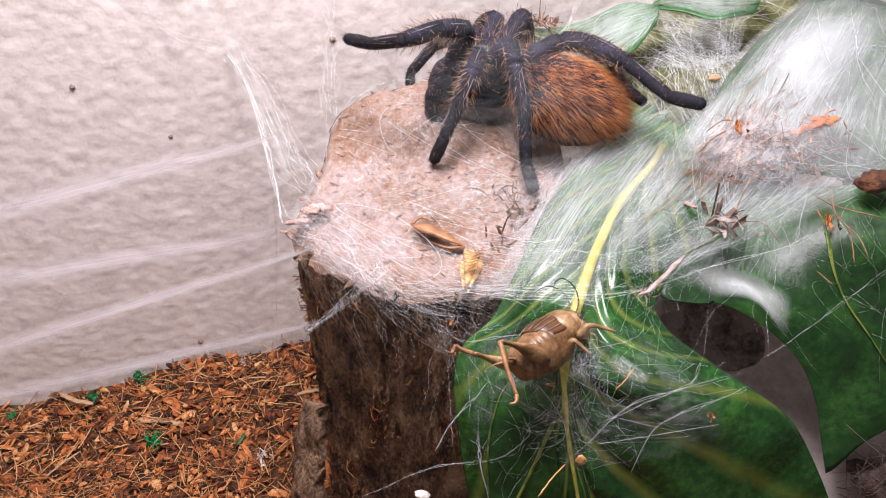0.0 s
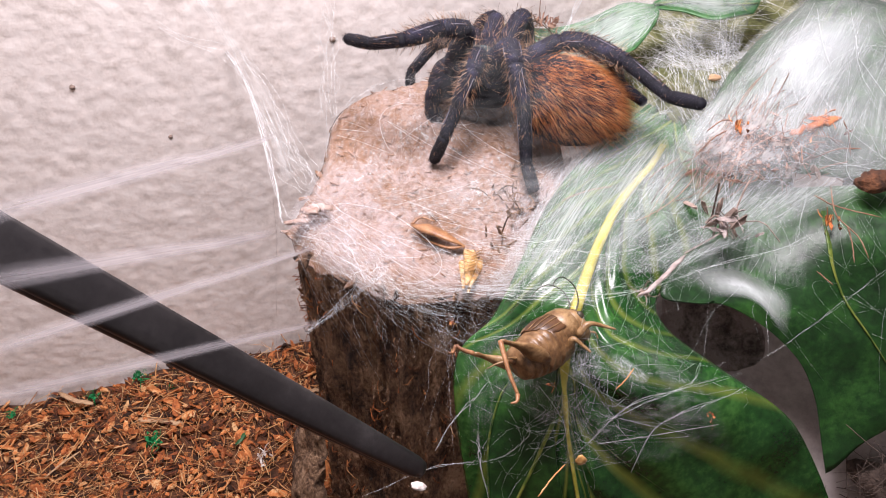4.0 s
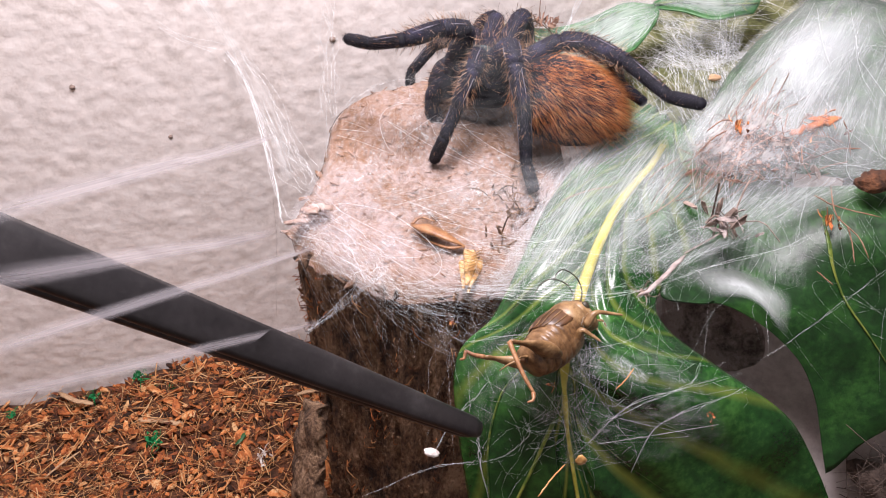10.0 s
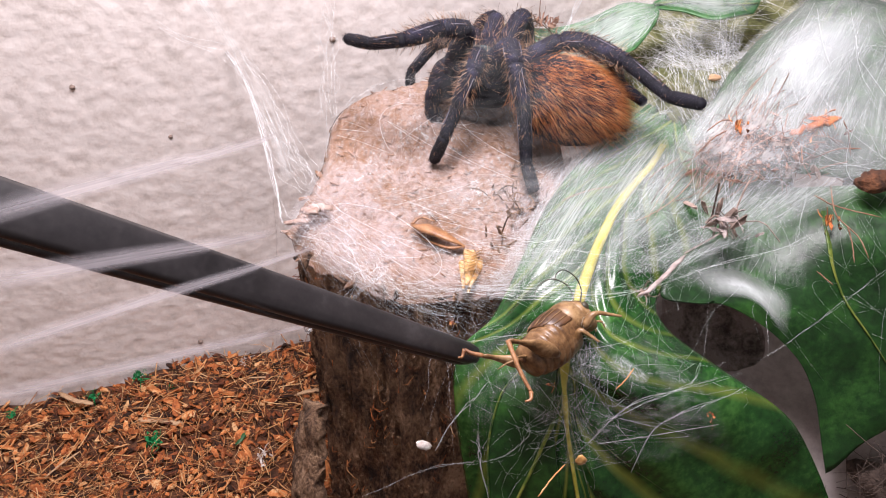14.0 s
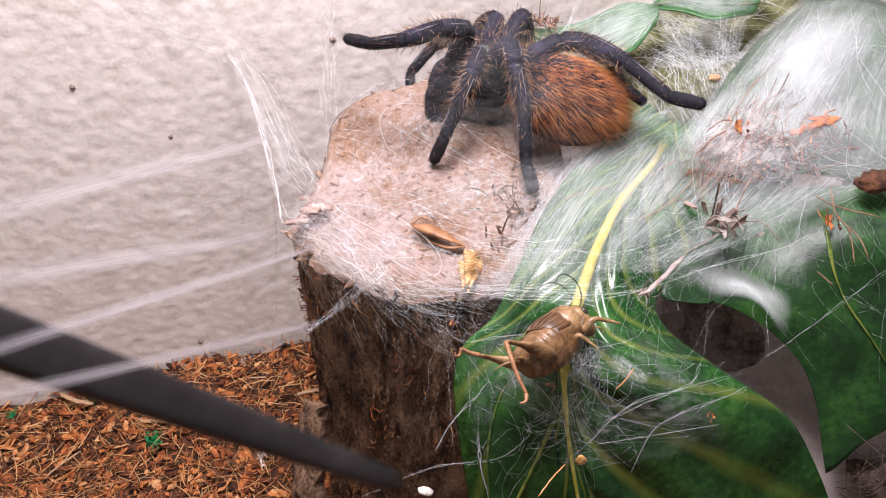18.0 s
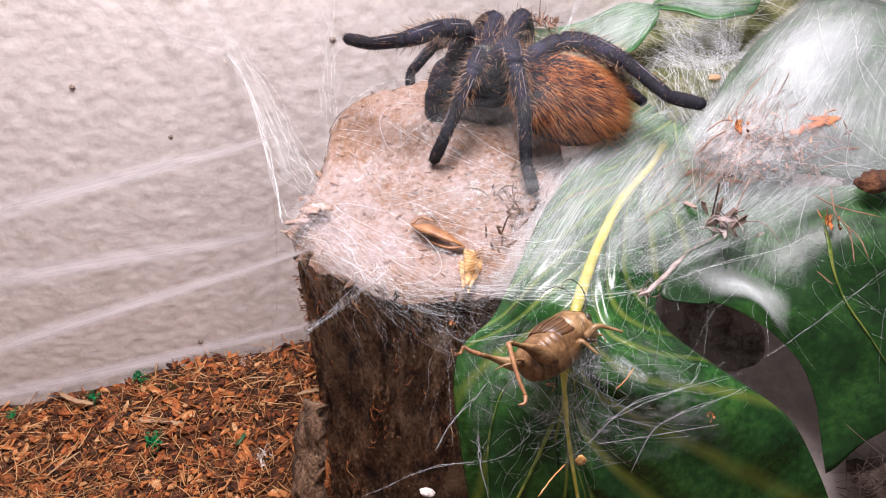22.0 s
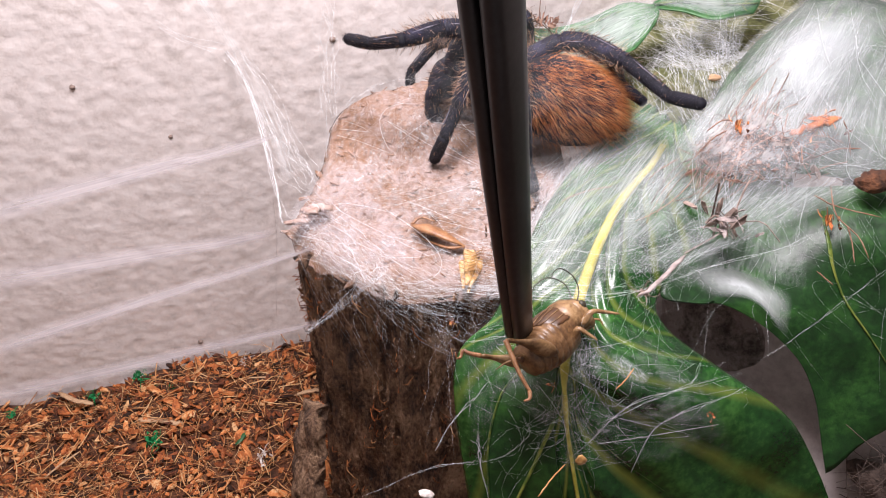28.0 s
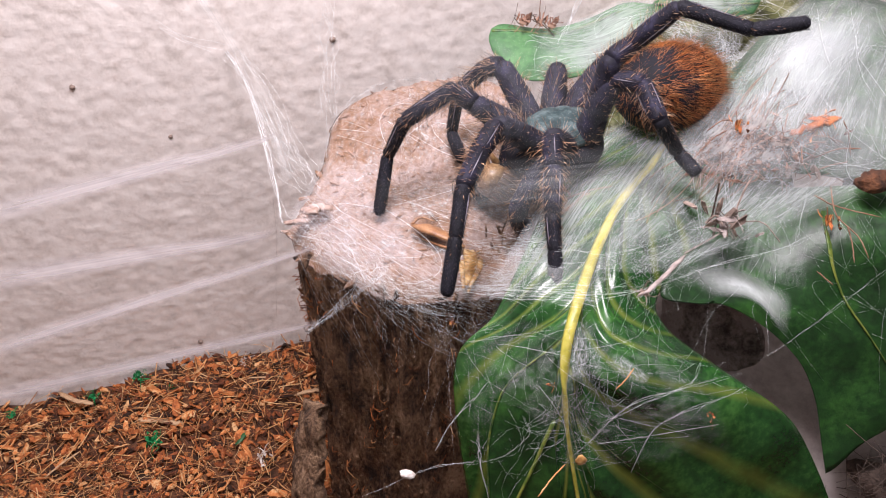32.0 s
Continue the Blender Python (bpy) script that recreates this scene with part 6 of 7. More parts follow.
# ---- tweezers
def tweezers():
    tw = base("feeding_tweezers", (0, 0, 0), "long black steel feeding tweezers", "tweezers")
    arms = []
    for s in (-1, 1):
        b = Bag()
        xs = np.array([0.0, 0.001, 0.004, 0.02, 0.05, 0.09, 0.13, 0.18, 0.23, 0.26])
        wide = np.array([0.0008, 0.0020, 0.0027, 0.0032, 0.0040, 0.0047, 0.0054, 0.0058, 0.0056, 0.0045])
        tall = np.array([0.0005, 0.0012, 0.0015, 0.0017, 0.0019, 0.0021, 0.0021, 0.0019, 0.0016, 0.0014])
        mid = s * np.array([0.0017, 0.0017, 0.0017, 0.0018, 0.0022, 0.0028, 0.0032, 0.0034, 0.0026, 0.0016])
        k = 14
        v = []
        for x, w, h, z in zip(xs, wide, tall, mid):
            for i in range(k):
                a = 2 * math.pi * i / k
                ca, sa = math.cos(a), math.sin(a)
                v.append((x, w * math.copysign(abs(ca) ** 0.6, ca), z + h * math.copysign(abs(sa) ** 0.6, sa)))
        n = len(xs)
        f = [(i * k + j, i * k + (j + 1) % k, (i + 1) * k + (j + 1) % k, (i + 1) * k + j) for i in range(n - 1) for j in range(k)]
        f += [tuple(range(k))[::-1], tuple((n - 1) * k + i for i in range(k))]
        arms.append(part("arm", b.add(v, f), METAL, tw, "tapered black steel arm"))
    b = Bag()
    blob(b, (0.262, 0, 0), (0.007, 0.005, 0.0034), None, 0, 0, 0, 10, 14)
    part("joint", b, METAL, tw)
    return tw, arms


TWEEZERS, ARMS = tweezers()


def held(tip, back, side):
    """Tweezers with their tip at tip, pointing back towards back; side: the way from arm to arm."""
    x = (Vector(back) - Vector(tip)).normalized()
    z = Vector(side)
    z = (z - x * z.dot(x)).normalized()
    m = Matrix((x, z.cross(x), z)).transposed().to_4x4()
    m.translation = tip
    return m


# ---- small things
def scrap(name, at, size, mat, label, seed, n=8, turn=(0, 0, 0), category="debris"):
    """A crumpled clump of small shards and fibres."""
    r = random.Random(seed)
    b = Bag()
    for k in range(n):
        v, f = shard(r, size * r.uniform(0.3, 0.8), size * r.uniform(0.08, 0.28), size * r.uniform(0.04, 0.14))
        m = pose(r.gauss(0, size * 0.3), r.gauss(0, size * 0.25), abs(r.gauss(0, size * 0.15)), r.uniform(0, 360), r.uniform(0, 360), r.uniform(0, 360))
        b.add([m @ Vector(p) for p in v], f)
    for k in range(n):
        c, d = np.array([r.gauss(0, size * 0.25) for _ in range(3)]), np.array([r.gauss(0, size * 0.5) for _ in range(3)])
        tube(b, spline([c, c + d * 0.5 + np.array([0, 0, size * r.uniform(-0.2, 0.3)]), c + d], 6), size * r.uniform(0.012, 0.03), 4)
    ob = thing(name, b, mat, label, category, name.replace("_", " ") + "s", smooth=False)
    ob.location = at
    return ob


def stick(name, pts, r, mat, label, flat=0.45):
    b = Bag()
    n = 12
    p = spline(pts, n)
    tube(b, p + np.array([[noise.noise(Vector((t * 9, k, r * 1e4))) for k in (1, 4, 8)] for t in np.linspace(0, 1, n)]) * r * 0.6, [r * (0.35 if i in (0, n - 1) else 1 - 0.25 * abs(math.sin(i * 1.7))) for i in range(n)], 7, flat=flat)
    return thing(name, b, mat, label, "debris", name.replace("_", " ") + "s")


for at, s in (((-0.1262, 0.2424, 0.004), 0.008), ((-0.1415, 0.2774, 0.007), 0.006), ((-0.1617, 0.2681, 0.004), 0.005), ((-0.1951, 0.2569, 0.004), 0.004), ((-0.1262, 0.2731, 0.005), 0.003)):
    scrap("moss_scrap", at, s, GREEN_BIT, "bright green scrap of moss on the husk", int(s * 9000), 14)
for at, s in (((-0.0772, 0.2318, 0.005), 0.006), ((-0.0953, 0.2875, 0.006), 0.005), ((-0.0613, 0.2601, 0.006), 0.003)):
    scrap("silk_scrap", at, s, WHITE_BIT, "whitish dried scrap lying on husk", int(s * 9000) + 1, 10)
stick("wood_splinter", [(-0.1024, 0.275, 0.008), (-0.0854, 0.2759, 0.0085), (-0.0672, 0.2771, 0.008)], 0.0007, SPLINTER, "long pale wood splinter on the husk")
stick("wood_splinter", [(-0.1765, 0.2678, 0.007), (-0.1684, 0.2633, 0.007), (-0.1592, 0.2618, 0.006)], 0.0017, SPLINTER, "broad pale bark splinter on the husk")
stick("wood_splinter", [(-0.1374, 0.2529, 0.006), (-0.1253, 0.251, 0.007), (-0.1153, 0.2503, 0.006)], 0.0019, SPLINTER, "broad pale bark splinter on the husk")
stick("wood_splinter", [(-0.0681, 0.2652, 0.008), (-0.0618, 0.2667, 0.009), (-0.0556, 0.2686, 0.008)], 0.0014, SPLINTER, "pale wood splinter beside the stump")
stick("wood_splinter", [(-0.0902, 0.2377, 0.006), (-0.0878, 0.2391, 0.008), (-0.0859, 0.2438, 0.008)], 0.0014, LEAF_PALE, "pale greenish dry leaf bit on the husk")
stick("wood_splinter", [(-0.1662, 0.2214, 0.006), (-0.1605, 0.2271, 0.008), (-0.1559, 0.2338, 0.007)], 0.0006, SPLINTER, "thin pale splinter on the husk")

# remains and debris caught in the web
b = Bag()
tube(b, spline([(-0.0094, 0.2034, 0.1502), (-0.004, 0.2, 0.1511), (0.0026, 0.196, 0.1504), (0.0062, 0.195, 0.1487)], 12), [0.0005, 0.0014, 0.0022, 0.0027, 0.0028, 0.0026, 0.0022, 0.0018, 0.0014, 0.0010, 0.0008, 0.0004], 9, flat=0.4)
tube(b, spline([(0.0062, 0.195, 0.1487), (0.001, 0.1945, 0.1486), (-0.0053, 0.1987, 0.1484), (-0.009, 0.2014, 0.1488)], 10), np.linspace(0.0007, 0.0003, 10), 6, flat=0.7)
for k in range(8):
    p = np.array((0.0036, 0.1945, 0.1486)) + (np.array((-0.0073, 0.2002, 0.1486)) - np.array((0.0036, 0.1945, 0.1486))) * k / 7
    spike(b, p, (-0.0008, -0.0006, 0.001), 0.00012)
tube(b, spline([(-0.0094, 0.2034, 0.1502), (-0.0066, 0.2053, 0.1515), (-0.0023, 0.2037, 0.1512)], 8), np.linspace(0.0005, 0.0002, 8), 5)
thing("dry_insect_leg", b, CRICKET_RED, "dry tan insect leg stuck on the webbed stump", "remains")
SX, SY = np.array([0.00016, 0, 0]), np.array([0, 0.0001, 0.00012])
b = Bag()
for x, y, w, k in ((0, 0, 0.0021, 0.0), (9, 6, 0.0016, 0.3), (-10, 12, 0.0014, -0.3), (4, 22, 0.0012, 0.1)):
    q = spline([np.array((0.007, 0.1995, 0.1469)) + x * SX - y * SY, np.array((0.0081, 0.191, 0.1465)) + (x + 10 * k) * SX - y * SY, np.array((0.0066, 0.1813, 0.1455)) + (x - 14 * k) * SX - 0.6 * y * SY], 14)
    tube(b, q, [w * math.sin(math.pi * (0.04 + 0.92 * (i / 13) ** 0.8)) + 0.0001 for i in range(14)], 9, flat=0.35)
for k in range(6):
    q = np.array((0.0067, 0.1874, 0.1477)) + np.array([0.0004 * k, 0, 0.0012 * k])
    tube(b, [q + np.array([-0.0022, -0.0006, 0]), q + np.array([0, -0.0022, 0.0003]), q + np.array([0.0024, -0.0004, 0])], 0.00014, 5)
thing("shed_shell", b, SHELL, "dry translucent tan insect shell on the stump edge", "remains")
b = Bag()
r = random.Random(78)
for p in lying(DRAPE, 190, 79, u=(0.44, 0.55), v=(0.25, 0.55), du=0.05, dv=0.05, lift=0.0012, curl=0.12):
    tube(b, p, r.uniform(0.00005, 0.00014), 4)
for k in range(420):
    u, v = r.gauss(0.49, 0.035), r.gauss(0.46, 0.10)
    w, f = shard(r, r.uniform(0.002, 0.006), r.uniform(0.0006, 0.0018), 0.0004)
    m = Matrix.Translation(on(DRAPE, min(0.7, max(0.3, u)), min(0.9, max(0.1, v))) - np.array([0, 0, r.uniform(-0.0022, 0.001)])) @ pose(0, 0, 0, r.uniform(-40, 60), r.uniform(-40, 40), r.uniform(0, 360))
    b.add([m @ Vector(q) for q in w], f)
thing("husk_tangle", b, DEBRIS, "pinkish brown tangle of husk fibres under the silk", "debris", kind="stuff")
r = random.Random(77)
for k in range(40):
    a = np.array((0.0986, 0.2173, 0.1663)) + np.array([r.gauss(0, 0.012), r.gauss(0, 0.003), r.gauss(0, 0.005)])
    d = np.array([r.gauss(0, 0.006), r.gauss(0, 0.003), r.gauss(0, 0.005)])
    stick("husk_fibre_strand", [a - d, a + np.array([0, 0, 0.0015]), a + d], r.uniform(0.0001, 0.00026), DEBRIS, "reddish husk fibre caught in the web", 1.0)
for at, s, m in (((0.091, 0.2235, 0.1669), 0.008, CHIP), ((0.0946, 0.2164, 0.1644), 0.009, DIRT), ((0.1006, 0.2162, 0.1674), 0.009, DIRT), ((0.1064, 0.2177, 0.1694), 0.008, CHIP), ((0.0877, 0.2175, 0.1626), 0.007, CHIP), ((0.1123, 0.2226, 0.1723), 0.009, CHIP), ((0.1039, 0.2114, 0.1645), 0.007, DIRT), ((0.0766, 0.1876, 0.1625), 0.0115, DIRT), ((0.0778, 0.1861, 0.1622), 0.009, BURROW), ((0.0499, 0.1596, 0.1616), 0.004, DIRT), ((0.0873, 0.2191, 0.1743), 0.005, CHIP), ((0.0025, 0.1697, 0.1419), 0.002, CHIP), ((0.1057, 0.1872, 0.1628), 0.005, CHIP)):
    scrap("web_debris", at, s, m, "brown husk debris caught in silk", int(s * 1e4) + 5, 9)
stick("bark_piece", [(0.1023, 0.2186, 0.1721), (0.1087, 0.2189, 0.175), (0.1171, 0.2213, 0.1763)], 0.0021, CHIP, "reddish brown bark piece caught in silk")
stick("husk_fibre_strand", [(0.1057, 0.1933, 0.1706), (0.1058, 0.1862, 0.1663), (0.1114, 0.1816, 0.1621), (0.1142, 0.1779, 0.1574)], 0.00021, DEBRIS, "curved orange husk fibre on the leaf", 1.0)
stick("husk_fibre_strand", [(0.1011, 0.1919, 0.1688), (0.1063, 0.1884, 0.1675), (0.1185, 0.1865, 0.1651)], 0.00021, DEBRIS, "thin orange husk fibre on the leaf", 1.0)
stick("husk_fibre_strand", [(0.1093, 0.1851, 0.1633), (0.1101, 0.1815, 0.1603), (0.1107, 0.1782, 0.1561)], 0.00021, DEBRIS, "thin orange husk fibre on the leaf", 1.0)
stick("husk_fibre_strand", [(0.1014, 0.1783, 0.1531), (0.104, 0.176, 0.1517), (0.1055, 0.1752, 0.1507)], 0.00021, DEBRIS, "small orange husk fibre on the leaf", 1.0)
stick("husk_fibre_strand", [(0.0347, 0.2041, 0.1585), (0.0418, 0.2042, 0.1618), (0.049, 0.2042, 0.1634)], 0.00021, DEBRIS, "reddish husk fibre on the silk", 1.0)
b = Bag()
blob(b, (0.1174, 0.1937, 0.1719), (0.0046, 0.0034, 0.0032), None, 0.35, 4, 0, 12, 14)
thing("seed_husk", b, HUSK, "dark brown rounded seed husk on silk", "debris")
b = Bag()
blob(b, (0.0952, 0.2717, 0.1638), (0.0022, 0.0013, 0.0012), None, 0.5, 6, 0, 9, 10)
thing("pale_pebble", b, SPLINTER, "small pale pebble in the web", "debris")
stick("husk_fibre_strand", [(0.0450, 0.1407, 0.1544), (0.0429, 0.1384, 0.1531), (0.0404, 0.1366, 0.1516)], 0.00016, FIBRE, "thin orange husk fibre on the green leaf", 1.0)
stick("husk_fibre_strand", [(0.0286, 0.1261, 0.1374), (0.0256, 0.1236, 0.1358), (0.0220, 0.1202, 0.1330)], 0.00022, FIBRE, "long brown husk fibre on the green leaf", 1.0)
scrap("husk_crumb", (0.0258, 0.1388, 0.1511), 0.0020, CHIP, "small reddish husk crumb on the leaf", 71, 4)
scrap("husk_crumb", (0.0626, 0.1327, 0.1466), 0.0022, CHIP, "small reddish husk crumb on the leaf", 72, 4)
b = Bag()
blob(b, (0.0319, 0.1251, 0.1402), (0.0012, 0.0008, 0.0016), None, 0.35, 5, 0, 10, 12)
thing("husk_crumb", b, SHELL, "pinkish tan rounded crumb stuck on the leaf", "debris", "husk crumbs")
stick("twig", [(0.0479, 0.158, 0.1619), (0.0507, 0.1582, 0.1639), (0.0555, 0.1625, 0.1652), (0.0611, 0.1685, 0.1664)], 0.0008, BURROW, "dusty grey twig wrapped in silk over the leaf")
for at, z in (((0.0291, 0.2966, 0.1744), 0.006), ((0.0338, 0.2951, 0.1742), 0.007), ((0.0392, 0.2939, 0.1743), 0.006)):
    scrap("web_debris", at, z, DEBRIS, "brown dry bark bits caught on the leaf edge", int(z * 1e5), 12)
r = random.Random(5)
for k in range(30):
    scrap("bark_crumb", Vector((0.0225, 0.211, 0.1495)) + Vector((r.gauss(0.002, 0.007), r.gauss(-0.002, 0.009), 0)), r.uniform(0.004, 0.010), BARK, "dark crumb of bark in the web", 300 + k, 3)
b = Bag()
blob(b, (0.1418, 0.1545, 0.0820), (0.017, 0.012, 0.019), None, 0.6, 3, 0, 24, 30)
q = random.Random(12)
for k in range(120):
    c = np.array((0.1287, 0.1527, 0.0959)) + np.array([q.gauss(0, 0.006), q.gauss(0, 0.004), q.gauss(0, 0.006)])
    d = np.array([q.gauss(0, 0.004), q.gauss(0, 0.003), q.gauss(0, 0.003)])
    tube(b, spline([c - d, c + np.array([0, 0, q.uniform(-0.001, 0.002)]), c + d], 6), q.uniform(0.00005, 0.00014), 4)
thing("soil_heap", b, SOIL, "dark heap of husk soil below the leaf", "ground", kind="structure")
b = Bag()
blob(b, (0, 0, 0), (0.0022, 0.0013, 0.0010), None, 0.4, 8, 0, 9, 10)
FLECK = thing("silk_fleck", b, WHITE_BIT, "white fleck dangling on a thread before the stump", "debris")


# ---- what moves
# time, stance before, stance after, how far between
STANCE_ROWS = [(0.0, 0, 0, 0), (29.62, 0, 0, 0), (29.7, 0, 1, 0.22), (29.75, 0, 1, 0.4), (29.8, 0, 1, 0.58), (29.85, 0, 1, 0.74), (29.9, 0, 1, 0.87), (29.95, 0, 1, 0.96), (30.0, 1, 1, 0),
               (30.05, 1, 2, 0.25), (30.1, 1, 2, 0.55), (30.15, 1, 2, 0.78), (30.2, 1, 2, 0.92), (30.25, 2, 2, 0), (30.55, 2, 2, 0), (30.62, 2, 3, 0.3), (30.69, 2, 3, 0.65), (30.76, 2, 3, 0.9), (30.82, 3, 3, 0),
               (31.08, 3, 3, 0), (31.14, 3, 4, 0.25), (31.2, 3, 4, 0.55), (31.26, 3, 4, 0.8), (31.34, 4, 4, 0), (31.62, 4, 4, 0), (31.7, 4, 5, 0.3), (31.78, 4, 5, 0.65), (31.86, 4, 5, 0.9), (31.94, 5, 5, 0), (32.0, 5, 5, 0)]


def move_spider():
    rows, ab_rows, leg_rows = [], [], [[[] for _ in range(5)] for _ in SPIDER_LEGS]
    frames = [[None] * 5 for _ in SPIDER_LEGS]
    last = [[None] * 5 for _ in SPIDER_LEGS]
    for t, i0, i1, f in STANCE_ROWS:
        (c0, a0), (c1, a1) = BODIES[i0], BODIES[i1]
        m = BODY[i0].to_quaternion().slerp(BODY[i1].to_quaternion(), f).to_matrix().to_4x4()
        m.translation = c0.lerp(c1, f)
        rows.append((t, m))
        a = m.inverted() @ a0.lerp(a1, f)
        q = Vector((1, 0, 0)).rotation_difference(-a.normalized())
        ab_rows.append((t, Matrix.Translation(a) @ q.to_matrix().to_4x4()))
        for n, (hip, ways, pieces) in enumerate(SPIDER_LEGS):
            at = m @ hip
            for i in range(5):
                ua, ub = ways[i0][i].normalized(), ways[i1][i].normalized()
                d = Quaternion().slerp(ua.rotation_difference(ub), f) @ ua
                if frames[n][i] is None:
                    frames[n][i] = Vector((1, 0, 0)).rotation_difference(d)
                else:
                    frames[n][i] = last[n][i].rotation_difference(d) @ frames[n][i]
                last[n][i] = d
                w = Matrix.Translation(at) @ frames[n][i].to_matrix().to_4x4()
                leg_rows[n][i].append((t, m.inverted() @ w))
                at = at + d * ways[0][i].length
    walk(SPIDER, rows)
    walk(ABDOMEN, ab_rows)
    for piece, at, lift in MOUTH:
        walk(piece, [(t, pose(at[0] - 0.009 * w, at[1] * (1 - 0.35 * w), at[2] + 0.001 * w, 0, -(lift + 14) * w, 0)) for t, w in ((0.0, 0.5), (29.65, 0.5), (29.75, 0.35), (29.85, 0.15), (29.95, 0.0), (32.0, 0.0))])
    for n, limb in enumerate(SPIDER_LEGS):
        for piece, q in zip(limb[2], leg_rows[n]):
            walk(piece, q)


def heading(at, ahead, up):
    x, z = Vector(ahead).normalized(), Vector(up)
    z = (z - x * z.dot(x)).normalized()
    m = Matrix((x, z.cross(x), z)).transposed().to_4x4()
    m.translation = at
    return m


def motions():
    move_spider()
    walk(CRICKET_THING, [
        (0, heading((0.0249, 0.1484, 0.1554), (0.732, 0.680, -0.038), (-0.503, 0.577, 0.644))),
        (3.4, heading((0.0249, 0.1484, 0.1554), (0.732, 0.680, -0.038), (-0.503, 0.577, 0.644))),
        (5.5, heading((0.0260, 0.1496, 0.1569), (0.671, 0.741, 0.040), (-0.618, 0.528, 0.582))),
        (6, heading((0.0265, 0.1498, 0.1571), (0.653, 0.755, 0.058), (-0.645, 0.515, 0.565))),
        (9, heading((0.0268, 0.1496, 0.1569), (0.662, 0.748, 0.049), (-0.632, 0.522, 0.574))),
        (10, heading((0.0271, 0.1494, 0.1567), (0.671, 0.741, 0.040), (-0.618, 0.528, 0.582))),
        (13, heading((0.0264, 0.1496, 0.1569), (0.671, 0.741, 0.040), (-0.618, 0.528, 0.582))),
        (14, heading((0.0268, 0.1494, 0.1567), (0.679, 0.733, 0.030), (-0.604, 0.535, 0.591))),
        (16.5, heading((0.0254, 0.1491, 0.1563), (0.687, 0.726, 0.021), (-0.590, 0.541, 0.599))),
        (17, heading((0.0254, 0.1491, 0.1563), (0.695, 0.719, 0.012), (-0.576, 0.548, 0.607))),
        (18, heading((0.0263, 0.1489, 0.1560), (0.703, 0.711, 0.002), (-0.562, 0.554, 0.615))),
        (19, heading((0.0268, 0.1486, 0.1556), (0.711, 0.704, -0.008), (-0.547, 0.560, 0.622))),
        (23, heading((0.0268, 0.1483, 0.1552), (0.732, 0.680, -0.038), (-0.503, 0.577, 0.644))),
        (25.5, heading((0.0268, 0.1484, 0.1554), (0.732, 0.680, -0.038), (-0.503, 0.577, 0.644))),
        (27.5, heading((0.0260, 0.1488, 0.1558), (0.718, 0.696, -0.018), (-0.533, 0.565, 0.630))),
        (28, heading((0.0263, 0.1496, 0.1569), (0.671, 0.741, 0.040), (-0.618, 0.528, 0.582))),
        (28.25, heading((0.0252, 0.1515, 0.1593), (0.478, 0.878, 0.037), (-0.474, 0.223, 0.852))),
        (28.5, heading((0.0252, 0.1533, 0.1616), (0.326, 0.944, 0.040), (-0.516, 0.142, 0.845))),
        (29, heading((0.0252, 0.1532, 0.1614), (0.326, 0.944, 0.040), (-0.516, 0.142, 0.845))),
        (29.2, heading((0.0238, 0.1544, 0.1630), (0.283, 0.958, 0.057), (-0.567, 0.119, 0.815))),
        (29.35, heading((0.0227, 0.1580, 0.1579), (-0.082, 0.846, 0.527), (-0.725, -0.413, 0.550))),
        (29.5, heading((0.0211, 0.1746, 0.1581), (-0.565, 0.633, 0.529), (-0.650, -0.737, 0.188))),
        (29.6, heading((0.0225, 0.1837, 0.1583), (-0.866, 0.308, 0.394), (-0.383, -0.915, -0.127))),
        (29.7, heading((0.0213, 0.1875, 0.1567), (-0.866, 0.308, 0.394), (-0.383, -0.915, -0.127))),
        (29.8, heading((0.0185, 0.1924, 0.1564), (-0.866, 0.308, 0.394), (-0.383, -0.915, -0.127))),
        (29.9, heading((0.0219, 0.1967, 0.1587), (-0.866, 0.308, 0.394), (-0.383, -0.915, -0.127))),
        (30, heading((0.0215, 0.2038, 0.1597), (-0.866, 0.308, 0.394), (-0.383, -0.915, -0.127))),
        (30.4, heading((0.0191, 0.2100, 0.1595), (-0.866, 0.308, 0.394), (-0.383, -0.915, -0.127))),
        (31.2, heading((0.0191, 0.2100, 0.1595), (-0.866, 0.308, 0.394), (-0.383, -0.915, -0.127))),
        (32, heading((0.0191, 0.2098, 0.1592), (-0.866, 0.308, 0.394), (-0.383, -0.915, -0.127))),
    ])
    across, flat = (0.6, -0.6304, 0.4925), (0.1001, -0.518, 0.8495)
